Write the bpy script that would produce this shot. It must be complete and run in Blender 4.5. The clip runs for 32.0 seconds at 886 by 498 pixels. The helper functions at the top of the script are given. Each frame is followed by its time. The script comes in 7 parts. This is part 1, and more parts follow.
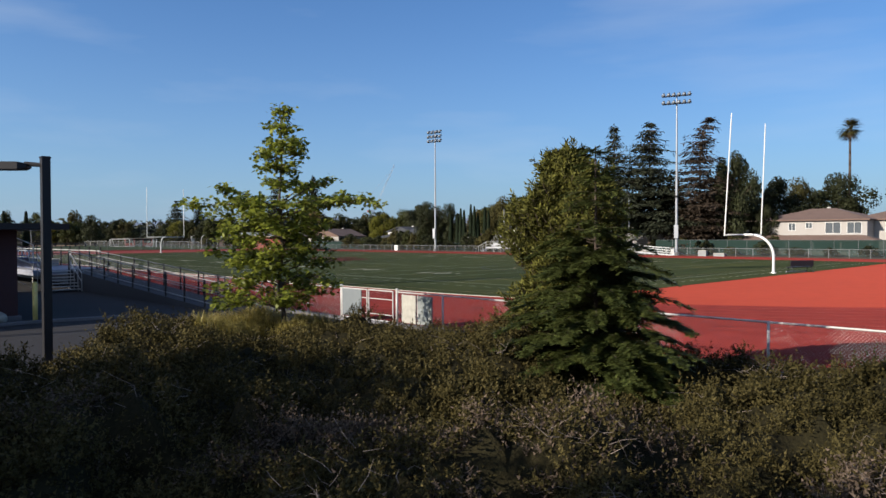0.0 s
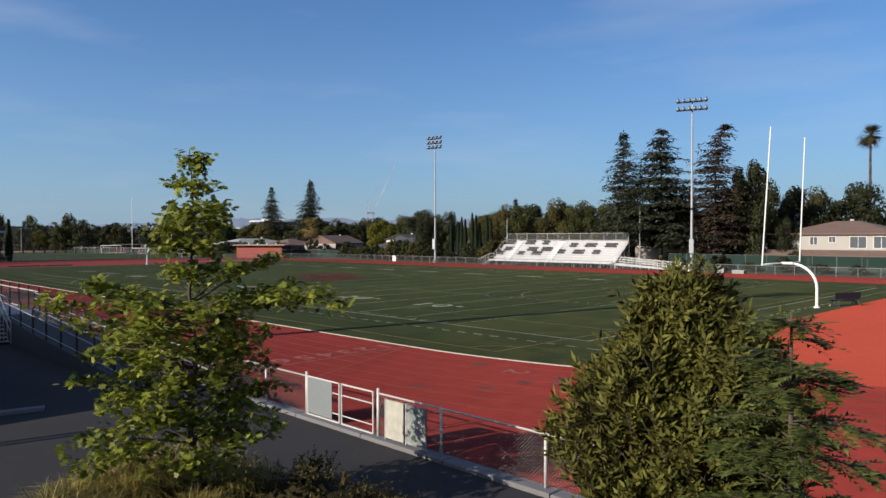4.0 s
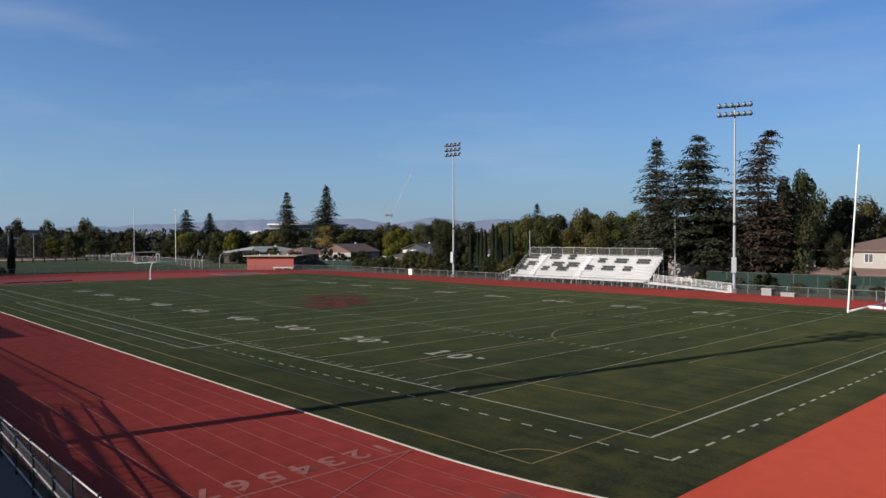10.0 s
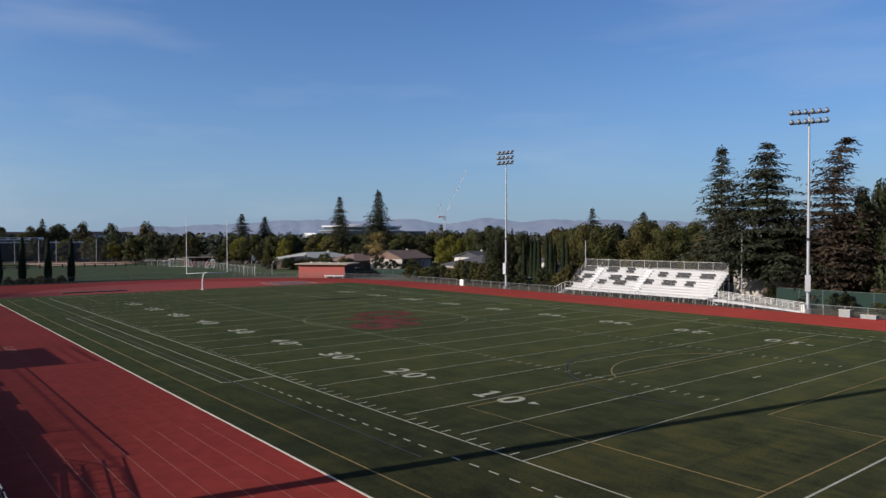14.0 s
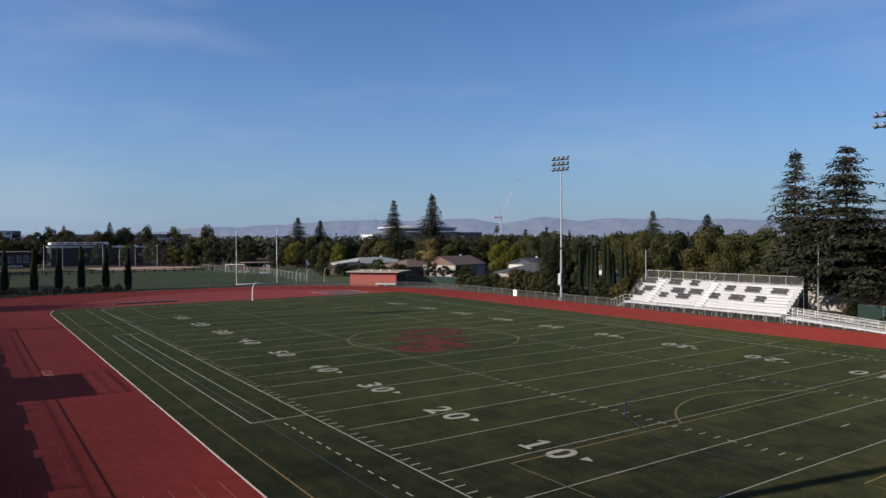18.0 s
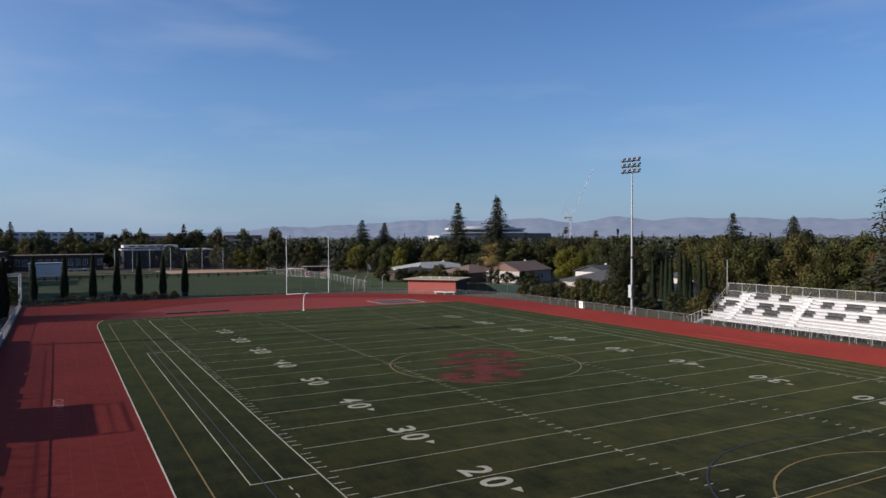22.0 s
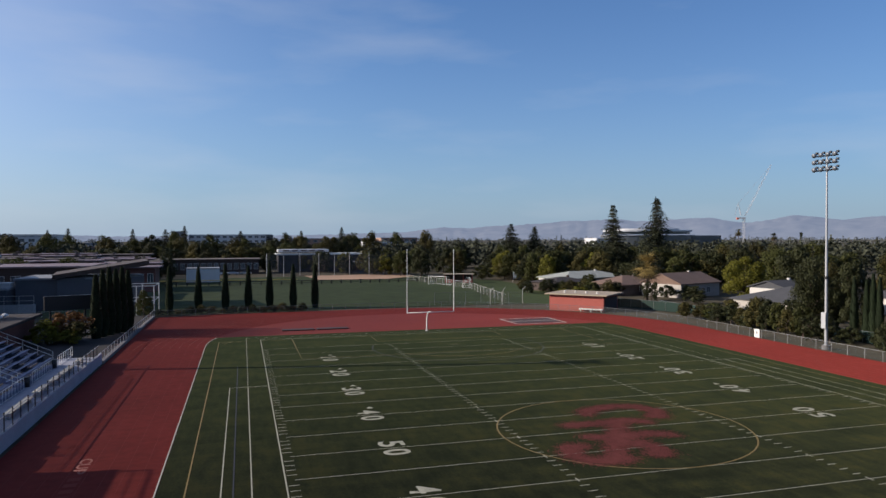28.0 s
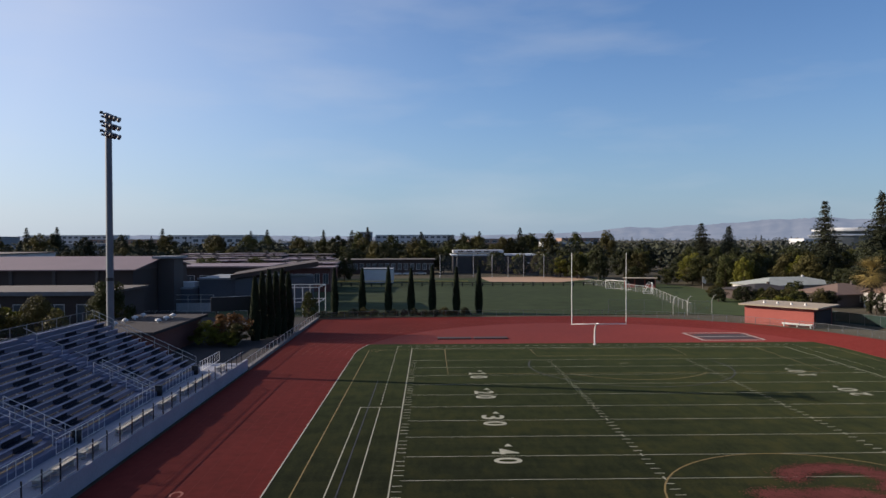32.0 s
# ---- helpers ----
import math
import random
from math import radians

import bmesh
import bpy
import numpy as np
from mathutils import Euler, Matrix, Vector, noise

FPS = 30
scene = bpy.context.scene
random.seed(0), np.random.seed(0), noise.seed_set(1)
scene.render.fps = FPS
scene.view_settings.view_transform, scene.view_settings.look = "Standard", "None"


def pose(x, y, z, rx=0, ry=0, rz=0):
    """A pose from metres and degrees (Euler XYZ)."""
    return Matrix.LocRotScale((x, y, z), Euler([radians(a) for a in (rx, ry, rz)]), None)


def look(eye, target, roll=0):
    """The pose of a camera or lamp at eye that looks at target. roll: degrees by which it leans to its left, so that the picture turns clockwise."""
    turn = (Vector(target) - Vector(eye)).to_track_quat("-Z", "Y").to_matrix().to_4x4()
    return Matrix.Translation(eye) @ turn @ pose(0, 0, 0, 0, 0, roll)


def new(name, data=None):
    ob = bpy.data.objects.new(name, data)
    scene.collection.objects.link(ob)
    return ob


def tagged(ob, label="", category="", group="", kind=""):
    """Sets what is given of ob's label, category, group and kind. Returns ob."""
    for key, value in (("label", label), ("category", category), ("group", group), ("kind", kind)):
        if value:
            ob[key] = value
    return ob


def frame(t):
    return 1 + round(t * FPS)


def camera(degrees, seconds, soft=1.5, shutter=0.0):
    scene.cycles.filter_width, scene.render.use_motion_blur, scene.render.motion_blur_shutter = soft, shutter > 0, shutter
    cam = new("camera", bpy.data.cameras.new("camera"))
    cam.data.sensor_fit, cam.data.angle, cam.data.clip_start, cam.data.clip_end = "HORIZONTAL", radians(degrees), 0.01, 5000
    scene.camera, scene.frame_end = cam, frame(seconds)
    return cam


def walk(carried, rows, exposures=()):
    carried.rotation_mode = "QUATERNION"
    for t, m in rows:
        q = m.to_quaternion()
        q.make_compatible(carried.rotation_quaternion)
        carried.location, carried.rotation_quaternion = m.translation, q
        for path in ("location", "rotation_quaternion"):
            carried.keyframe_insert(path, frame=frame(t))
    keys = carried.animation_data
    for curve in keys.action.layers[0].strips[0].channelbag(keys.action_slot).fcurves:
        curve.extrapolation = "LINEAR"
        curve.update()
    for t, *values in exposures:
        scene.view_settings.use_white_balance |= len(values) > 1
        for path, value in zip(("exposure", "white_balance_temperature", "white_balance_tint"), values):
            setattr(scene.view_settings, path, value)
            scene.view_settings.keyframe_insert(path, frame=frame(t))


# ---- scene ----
cam = camera(64.0, 32.0)
PATH = [
    (0, (-33.095, -32.800, 3.008), (-31.6895, -31.3776, 2.9723), -0.20),
    (2, (-30.785, -30.523, 4.027), (-29.3801, -29.0996, 3.9924), -0.15),
    (4, (-28.495, -28.209, 4.973), (-27.0903, -26.7858, 4.9389), -0.10),
    (7, (-25.330, -24.935, 6.161), (-23.9239, -23.5131, 6.1276), -0.20),
    (8, (-24.478, -24.114, 6.516), (-23.0768, -22.6877, 6.4820), -0.20),
    (9, (-23.683, -23.380, 6.877), (-22.2885, -21.9467, 6.8436), -0.20),
    (10, (-22.889, -22.649, 7.265), (-21.5232, -21.1881, 7.2322), -0.15),
    (11, (-22.157, -21.954, 7.690), (-20.8228, -20.4645, 7.6579), -0.10),
    (12, (-21.554, -21.347, 8.155), (-20.2468, -19.8331, 8.1234), -0.05),
    (13, (-21.043, -20.838, 8.645), (-19.7608, -19.3034, 8.6125), 0.00),
    (14, (-20.562, -20.412, 9.142), (-19.3095, -18.8534, 9.1095), -0.05),
    (17, (-18.570, -18.781, 10.540), (-17.4136, -17.1496, 10.5066), -0.20),
    (18.5, (-16.889, -17.268, 11.122), (-15.7815, -15.6029, 11.0874), -0.25),
    (20, (-14.847, -15.340, 11.633), (-13.7935, -13.6403, 11.5996), -0.30),
    (22, (-11.842, -12.368, 12.282), (-10.8853, -10.6125, 12.2472), -0.23),
    (23, (-10.193, -10.669, 12.647), (-9.2954, -8.8821, 12.6120), -0.20),
    (24, (-8.439, -8.799, 13.057), (-7.6019, -6.9830, 13.0225), -0.28),
    (25.5, (-5.848, -5.774, 13.606), (-5.1042, -3.9178, 13.5706), -0.40),
    (27.5, (-2.934, -1.598, 13.974), (-2.3390, 0.3108, 13.9418), -0.24),
    (28, (-2.295, -0.558, 14.040), (-1.7509, 1.3663, 14.0081), -0.20),
    (29, (-1.090, 1.522, 14.178), (-0.6512, 3.4728, 14.1457), -0.10),
    (30, (0.064, 3.713, 14.275), (0.3925, 5.6856, 14.2426), 0.00),
    (31, (1.214, 6.116, 14.306), (1.3918, 8.1082, 14.2734), -0.10),
    (32, (2.367, 8.649, 14.310), (2.4040, 10.6484, 14.2798), -0.20),
]
EXPOSURES = [(0, 0.75, 6000, 10), (1, 1.08, 6450, 10), (2, 1.0, 6400, 10), (3, 0.75, 6100, 10), (4, 0.62, 6100, 10), (8, 0.5, 6000, 11), (18, 0.52, 6000, 14), (24, 0.55, 6000, 14), (32, 0.68, 6420, 13)]
walk(cam, [(t, look(eye, target, roll)) for t, eye, target, roll in PATH], EXPOSURES)

# ---------------------------------------------------------------- world and sun
SUN_FROM = Vector((-0.902, 0.190, 0.364)).normalized()
world = bpy.data.worlds.new("sky_world")
scene.world = world
world.use_nodes = True
wn, wl = world.node_tree.nodes, world.node_tree.links
wn.clear()
sky = wn.new("ShaderNodeTexSky")
sky.sky_type, sky.sun_disc = "NISHITA", False
sky.sun_elevation = math.asin(SUN_FROM.z)
sky.sun_rotation = math.atan2(SUN_FROM.x, SUN_FROM.y)
sky.altitude, sky.air_density, sky.dust_density, sky.ozone_density = 20, 1.0, 0.8, 2.5
bg, wout = wn.new("ShaderNodeBackground"), wn.new("ShaderNodeOutputWorld")
bg.inputs["Strength"].default_value = 0.0693
# thin cirrus streaks
wtc, wmap, wnoise, wramp, wmix = (wn.new("ShaderNode" + k) for k in ("TexCoord", "Mapping", "TexNoise", "ValToRGB", "MixRGB"))
wmap.inputs["Scale"].default_value = (2.2, 1.2, 9.0)
wmap.inputs["Rotation"].default_value = (0.25, 0.2, 0.5)
wnoise.inputs["Scale"].default_value, wnoise.inputs["Detail"].default_value = 1.6, 5
wramp.color_ramp.elements[0].position, wramp.color_ramp.elements[1].position = 0.50, 0.88
wramp.color_ramp.elements[1].color = (0.28, 0.28, 0.28, 1)
wmix.inputs[2].default_value = (6.0, 6.2, 6.5, 1)
wl.new(wtc.outputs["Generated"], wmap.inputs["Vector"])
wl.new(wmap.outputs[0], wnoise.inputs["Vector"])
wl.new(wnoise.outputs["Fac"], wramp.inputs[0])
wl.new(wramp.outputs[0], wmix.inputs[0])
wtint = wn.new("ShaderNodeMixRGB")
wtint.blend_type = "MULTIPLY"
wtint.inputs[0].default_value = 1.0
wtint.inputs[2].default_value = (0.70, 0.96, 1.26, 1)
wl.new(sky.outputs[0], wtint.inputs[1])
# pale haze that thickens towards the horizon
wsep, wone, wpow, wamt, whaze = (wn.new("ShaderNode" + k) for k in ("SeparateXYZ", "Math", "Math", "Math", "MixRGB"))
wone.operation, wpow.operation, wamt.operation = "SUBTRACT", "POWER", "MULTIPLY"
wone.use_clamp = True
wone.inputs[0].default_value, wpow.inputs[1].default_value, wamt.inputs[1].default_value = 1.0, 7.0, 0.72
whaze.inputs[2].default_value = (3.4, 4.5, 5.8, 1)
wl.new(wtc.outputs["Generated"], wsep.inputs[0])
wl.new(wsep.outputs[2], wone.inputs[1])
wl.new(wone.outputs[0], wpow.inputs[0])
wl.new(wpow.outputs[0], wamt.inputs[0])
wl.new(wamt.outputs[0], whaze.inputs[0])
wl.new(wtint.outputs[0], whaze.inputs[1])
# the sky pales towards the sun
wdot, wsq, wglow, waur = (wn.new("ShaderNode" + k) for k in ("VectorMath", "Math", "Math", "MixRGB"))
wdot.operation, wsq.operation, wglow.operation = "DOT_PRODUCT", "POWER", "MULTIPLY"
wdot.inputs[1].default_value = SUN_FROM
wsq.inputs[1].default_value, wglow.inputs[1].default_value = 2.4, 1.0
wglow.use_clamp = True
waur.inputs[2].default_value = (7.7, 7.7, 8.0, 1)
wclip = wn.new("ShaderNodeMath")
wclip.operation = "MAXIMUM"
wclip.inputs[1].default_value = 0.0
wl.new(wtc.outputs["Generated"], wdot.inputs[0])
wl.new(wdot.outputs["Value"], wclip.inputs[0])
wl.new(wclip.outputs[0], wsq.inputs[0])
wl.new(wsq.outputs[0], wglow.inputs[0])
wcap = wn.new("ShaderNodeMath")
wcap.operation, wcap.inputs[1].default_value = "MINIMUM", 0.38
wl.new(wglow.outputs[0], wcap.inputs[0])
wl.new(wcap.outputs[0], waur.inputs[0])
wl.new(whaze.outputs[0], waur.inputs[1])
wfar, wdeep = wn.new("ShaderNodeMapRange"), wn.new("ShaderNodeMixRGB")
wfar.inputs["From Min"].default_value, wfar.inputs["From Max"].default_value = -0.95, 0.15
wfar.inputs["To Min"].default_value, wfar.inputs["To Max"].default_value = 0.84, 1.0
wdeep.blend_type, wdeep.inputs[0].default_value = "MULTIPLY", 1.0
wl.new(wdot.outputs["Value"], wfar.inputs["Value"])
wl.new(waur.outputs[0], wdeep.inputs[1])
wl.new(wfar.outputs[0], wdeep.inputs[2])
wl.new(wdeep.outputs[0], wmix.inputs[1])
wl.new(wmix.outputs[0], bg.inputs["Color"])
wl.new(bg.outputs[0], wout.inputs["Surface"])

sun = new("sun", bpy.data.lights.new("sun", "SUN"))
sun.data.energy, sun.data.angle, sun.data.color = 5.0, radians(0.35), (1.0, 0.87, 0.70)
sun.matrix_world = look((0, 0, 60), Vector((0, 0, 60)) - SUN_FROM)


# ---------------------------------------------------------------- mesh and material helpers
class Shape:
    """Collects vertices and faces of one mesh."""

    def __init__(self):
        self.v, self.f = [], []

    def add(self, verts, faces):
        n = len(self.v)
        self.v.extend(tuple(p) for p in verts)
        self.f.extend(tuple(i + n for i in q) for q in faces)
        return self

    def box(self, x0, x1, y0, y1, z0, z1):
        return self.add([(x0, y0, z0), (x1, y0, z0), (x1, y1, z0), (x0, y1, z0), (x0, y0, z1), (x1, y0, z1), (x1, y1, z1), (x0, y1, z1)],
                        [(0, 3, 2, 1), (4, 5, 6, 7), (0, 1, 5, 4), (1, 2, 6, 5), (2, 3, 7, 6), (3, 0, 4, 7)])

    def soft_box(self, x0, x1, y0, y1, z0, z1, b=0.02):
        """A box with its upper edges chamfered."""
        return self.add([(x0, y0, z0), (x1, y0, z0), (x1, y1, z0), (x0, y1, z0),
                         (x0, y0, z1 - b), (x1, y0, z1 - b), (x1, y1, z1 - b), (x0, y1, z1 - b),
                         (x0 + b, y0 + b, z1), (x1 - b, y0 + b, z1), (x1 - b, y1 - b, z1), (x0 + b, y1 - b, z1)],
                        [(0, 3, 2, 1), (0, 1, 5, 4), (1, 2, 6, 5), (2, 3, 7, 6), (3, 0, 4, 7),
                         (4, 5, 9, 8), (5, 6, 10, 9), (6, 7, 11, 10), (7, 4, 8, 11), (8, 9, 10, 11)])

    def tube(self, a, b, r0, r1=None, n=8, caps=True):
        a, b, r1 = Vector(a), Vector(b), r0 if r1 is None else r1
        d = (b - a).normalized()
        u = d.orthogonal().normalized()
        w = d.cross(u)
        ring = [u * math.cos(2 * math.pi * k / n) + w * math.sin(2 * math.pi * k / n) for k in range(n)]
        faces = [(k, (k + 1) % n, n + (k + 1) % n, n + k) for k in range(n)]
        if caps:
            faces += [tuple(range(n - 1, -1, -1)), tuple(range(n, 2 * n))]
        return self.add([a + p * r0 for p in ring] + [b + p * r1 for p in ring], faces)

    def pipe(self, pts, r, n=8):
        for a, b in zip(pts, pts[1:]):
            self.tube(a, b, r, r, n)
        return self

    def quad(self, a, b, c, d):
        return self.add([a, b, c, d], [(0, 1, 2, 3)])

    def prism(self, pts, z0, z1):
        n = len(pts)
        return self.add([(x, y, z0) for x, y in pts] + [(x, y, z1) for x, y in pts],
                        [tuple(range(n - 1, -1, -1)), tuple(range(n, 2 * n))] + [(k, (k + 1) % n, n + (k + 1) % n, n + k) for k in range(n)])

    def leaf(self, p, size, rng, droop=0.0, aspect=0.6):
        """One pointed leaf, or leafy spray, at p."""
        d = Vector((rng.gauss(0, 1), rng.gauss(0, 1), rng.gauss(0, 0.7) - droop)).normalized()
        s = d.cross(Vector((rng.gauss(0, 1), rng.gauss(0, 1), rng.gauss(0, 1)))).normalized() * size * aspect * 0.5
        p = Vector(p)
        return self.add([p - d * size * 0.5, p + s - d * size * 0.05, p + d * size * 0.5, p - s + d * size * 0.1], [(0, 1, 2, 3)])

    def mesh(self, name, mat, smooth=False):
        me = bpy.data.meshes.new(name)
        me.from_pydata(self.v, [], self.f)
        me.materials.append(mat)
        if smooth:
            me.polygons.foreach_set("use_smooth", [True] * len(me.polygons))
        me.update()
        return me


def thing(name, x=0.0, y=0.0, z=0.0, rz=0.0, label="", category="", group="", kind=""):
    ob = new(name)
    ob.empty_display_size = 0.3
    ob.matrix_world = pose(x, y, z, 0, 0, rz)
    return tagged(ob, label, category, group, kind)


def part(name, shape, mat, parent, label="", smooth=False, kind=""):
    ob = new(name, shape.mesh(name, mat, smooth))
    ob.parent = parent
    return tagged(ob, label, kind=kind)


def single(name, shape, mat, label="", category="", group="", kind="", smooth=False):
    return tagged(new(name, shape.mesh(name, mat, smooth)), label, category, group, kind)


def shared(name, me, parent, x=0, y=0, z=0, rz=0, s=(1, 1, 1)):
    ob = new(name, me)
    ob.parent = parent
    ob.matrix_basis = pose(x, y, z, 0, 0, rz) @ Matrix.Diagonal((*s, 1))
    return ob


def material(name, base, rough=0.8, metal=0.0, vary=0.25, fine=8.0, coarse=0.6, bump=0.2, tint=None, per_object=0.0, per_island=0.0, leaf=0.0, spec=0.5, dull=0.0):
    """Principled surface with grain and stains at two sizes (features per metre: fine, coarse)."""
    m = bpy.data.materials.new(name)
    m.use_nodes = True
    nt = m.node_tree
    ns, ln = nt.nodes, nt.links
    p = ns["Principled BSDF"]
    p.inputs["Roughness"].default_value, p.inputs["Metallic"].default_value = rough, metal
    p.inputs["Specular IOR Level"].default_value = spec
    p.inputs["Diffuse Roughness"].default_value = dull
    tc = ns.new("ShaderNodeTexCoord")
    n1, n2 = ns.new("ShaderNodeTexNoise"), ns.new("ShaderNodeTexNoise")
    n1.inputs["Scale"].default_value, n1.inputs["Detail"].default_value = fine, 4
    n2.inputs["Scale"].default_value, n2.inputs["Detail"].default_value = coarse, 5
    n2.inputs["Roughness"].default_value = 0.6
    for n in (n1, n2):
        ln.new(tc.outputs["Object"], n.inputs["Vector"])
    add = ns.new("ShaderNodeMath")
    add.operation = "ADD"
    ln.new(n1.outputs["Fac"], add.inputs[0])
    ln.new(n2.outputs["Fac"], add.inputs[1])
    last = add.outputs[0]
    for source, amount in (("ShaderNodeObjectInfo", per_object), ("ShaderNodeNewGeometry", per_island)):
        if amount:
            info, mul, more = ns.new(source), ns.new("ShaderNodeMath"), ns.new("ShaderNodeMath")
            mul.operation, more.operation = "MULTIPLY_ADD", "ADD"
            mul.inputs[1].default_value, mul.inputs[2].default_value = amount, -amount / 2
            ln.new(info.outputs["Random" if source.endswith("Info") else "Random Per Island"], mul.inputs[0])
            ln.new(mul.outputs[0], more.inputs[1])
            ln.new(last, more.inputs[0])
            last = more.outputs[0]
    ramp = ns.new("ShaderNodeMapRange")
    ramp.inputs["From Min"].default_value, ramp.inputs["From Max"].default_value = 0.55, 1.45
    ln.new(last, ramp.inputs["Value"])
    mix = ns.new("ShaderNodeMixRGB")
    hi = tint or tuple(min(1.0, c * (1 + vary)) for c in base)
    mix.inputs[1].default_value = (*[c * (1 - vary) for c in base], 1)
    mix.inputs[2].default_value = (*hi, 1)
    ln.new(ramp.outputs[0], mix.inputs[0])
    ln.new(mix.outputs[0], p.inputs["Base Color"])
    if bump:
        b = ns.new("ShaderNodeBump")
        b.inputs["Strength"].default_value, b.inputs["Distance"].default_value = bump, 0.02
        ln.new(n1.outputs["Fac"], b.inputs["Height"])
        ln.new(b.outputs[0], p.inputs["Normal"])
    if leaf:
        tr, sh = ns.new("ShaderNodeBsdfTranslucent"), ns.new("ShaderNodeMixShader")
        sh.inputs[0].default_value = leaf
        ln.new(mix.outputs[0], tr.inputs["Color"])
        ln.new(p.outputs[0], sh.inputs[1])
        ln.new(tr.outputs[0], sh.inputs[2])
        ln.new(sh.outputs[0], ns["Material Output"].inputs["Surface"])
    return m


def mesh_fabric(name, base, cover, rough=0.6, metal=0.0):
    """A see-through wire or woven sheet: cover is the share of it that is solid."""
    m = material(name, base, rough, metal, 0.15, 30, 0.5, 0)
    ns, ln = m.node_tree.nodes, m.node_tree.links
    tr, sh = ns.new("ShaderNodeBsdfTransparent"), ns.new("ShaderNodeMixShader")
    sh.inputs[0].default_value = cover
    ln.new(tr.outputs[0], sh.inputs[1])
    ln.new(ns["Principled BSDF"].outputs[0], sh.inputs[2])
    ln.new(sh.outputs[0], ns["Material Output"].inputs["Surface"])
    return m


YD = 0.9144
WIDE = 160 / 3 * YD
MID = WIDE / 2
INNER, LANE = 31.42, 1.067
BEND0, BEND1 = -4.5, 95.9

# ---------------------------------------------------------------- materials


def turf_material():
    """Artificial grass: patches, mottling, brushed streaks along the field and fine grain."""
    m = bpy.data.materials.new("turf")
    m.use_nodes = True
    ns, ln = m.node_tree.nodes, m.node_tree.links
    p = ns["Principled BSDF"]
    p.inputs["Roughness"].default_value, p.inputs["Specular IOR Level"].default_value = 0.95, 0.03
    p.inputs["Diffuse Roughness"].default_value = 1.0
    p.inputs["Sheen Weight"].default_value, p.inputs["Sheen Roughness"].default_value = 0.095, 0.28
    p.inputs["Sheen Tint"].default_value = (0.46, 0.62, 0.20, 1)
    tc = ns.new("ShaderNodeTexCoord")
    total = None
    for size, detail, weight, stretch in ((0.045, 4, 0.55, (1, 1, 1)), (0.33, 6, 0.95, (1, 1, 1)), (1.6, 4, 0.75, (1, 0.25, 1)), (7.0, 3, 0.75, (1, 1, 1)), (0.5, 3, 0.5, (0.12, 1.4, 1))):
        mp, n, mul = ns.new("ShaderNodeMapping"), ns.new("ShaderNodeTexNoise"), ns.new("ShaderNodeMath")
        mp.inputs["Scale"].default_value = stretch
        n.inputs["Scale"].default_value, n.inputs["Detail"].default_value, n.inputs["Roughness"].default_value = size, detail, 0.62
        mul.operation, mul.inputs[1].default_value = "MULTIPLY_ADD", weight
        mul.inputs[2].default_value = -0.5 * weight
        ln.new(tc.outputs["Object"], mp.inputs["Vector"])
        ln.new(mp.outputs[0], n.inputs["Vector"])
        ln.new(n.outputs["Fac"], mul.inputs[0])
        if total is not None:
            add = ns.new("ShaderNodeMath")
            ln.new(mul.outputs[0], add.inputs[0])
            ln.new(total, add.inputs[1])
            total = add.outputs[0]
        else:
            total = mul.outputs[0]
    info, roll, tot = ns.new("ShaderNodeObjectInfo"), ns.new("ShaderNodeMath"), ns.new("ShaderNodeMath")
    roll.operation, roll.inputs[1].default_value, roll.inputs[2].default_value = "MULTIPLY_ADD", 0.16, -0.08
    ln.new(info.outputs["Random"], roll.inputs[0])
    ln.new(roll.outputs[0], tot.inputs[0])
    ln.new(total, tot.inputs[1])
    rng_, ramp = ns.new("ShaderNodeMapRange"), ns.new("ShaderNodeValToRGB")
    rng_.inputs["From Min"].default_value, rng_.inputs["From Max"].default_value = -0.235, 0.235
    ln.new(tot.outputs[0], rng_.inputs["Value"])
    e = ramp.color_ramp.elements
    e[0].position, e[0].color = 0.0, (0.0052, 0.0055, 0.0040, 1)
    e[1].position, e[1].color = 1.0, (0.0232, 0.0208, 0.0084, 1)
    for at, col in ((0.38, (0.0104, 0.0112, 0.0066, 1)), (0.68, (0.0158, 0.0163, 0.0076, 1))):
        ramp.color_ramp.elements.new(at).color = col
    ln.new(rng_.outputs[0], ramp.inputs[0])
    ln.new(ramp.outputs[0], p.inputs["Base Color"])
    return m


M_TURF = turf_material()
M_TRACK = material("track_rubber", (0.137, 0.0214, 0.0167), 0.85, 0, 0.30, 1.3, 0.07, 0.25, spec=0.04, dull=1.0)
M_DEE = material("dee_rubber", (0.212, 0.0352, 0.0208), 0.85, 0, 0.12, 1.2, 0.06, 0.25, spec=0.04, dull=1.0)
M_DEEFAR = material("far_dee_rubber", (0.166, 0.0248, 0.0180), 0.85, 0, 0.2, 1.5, 0.08, 0.2, spec=0.15, dull=1.0)
M_PIT = material("dark_pit_cover", (0.0315, 0.0126, 0.0119), 0.8, 0, 0.3, 3, 0.8, 0.1)
M_WHITE = material("white_line", (0.27, 0.262, 0.20), 0.8, 0, 0.25, 3, 0.3, 0)
M_YELLOW = material("yellow_line", (0.1445, 0.09775, 0.0255), 0.8, 0, 0.25, 3, 0.3, 0)
M_BLUELINE = material("blue_line", (0.0085, 0.0105, 0.017), 0.8, 0, 0.25, 3, 0.3, 0)
M_LANE = material("lane_line", (0.205, 0.072, 0.056), 0.85, 0, 0.35, 3, 0.5, 0, spec=0.1)
M_LANEWORN = material("worn_lane_line", (0.160, 0.0335, 0.0262), 0.85, 0, 0.2, 3, 0.3, 0, spec=0.04, dull=1.0)
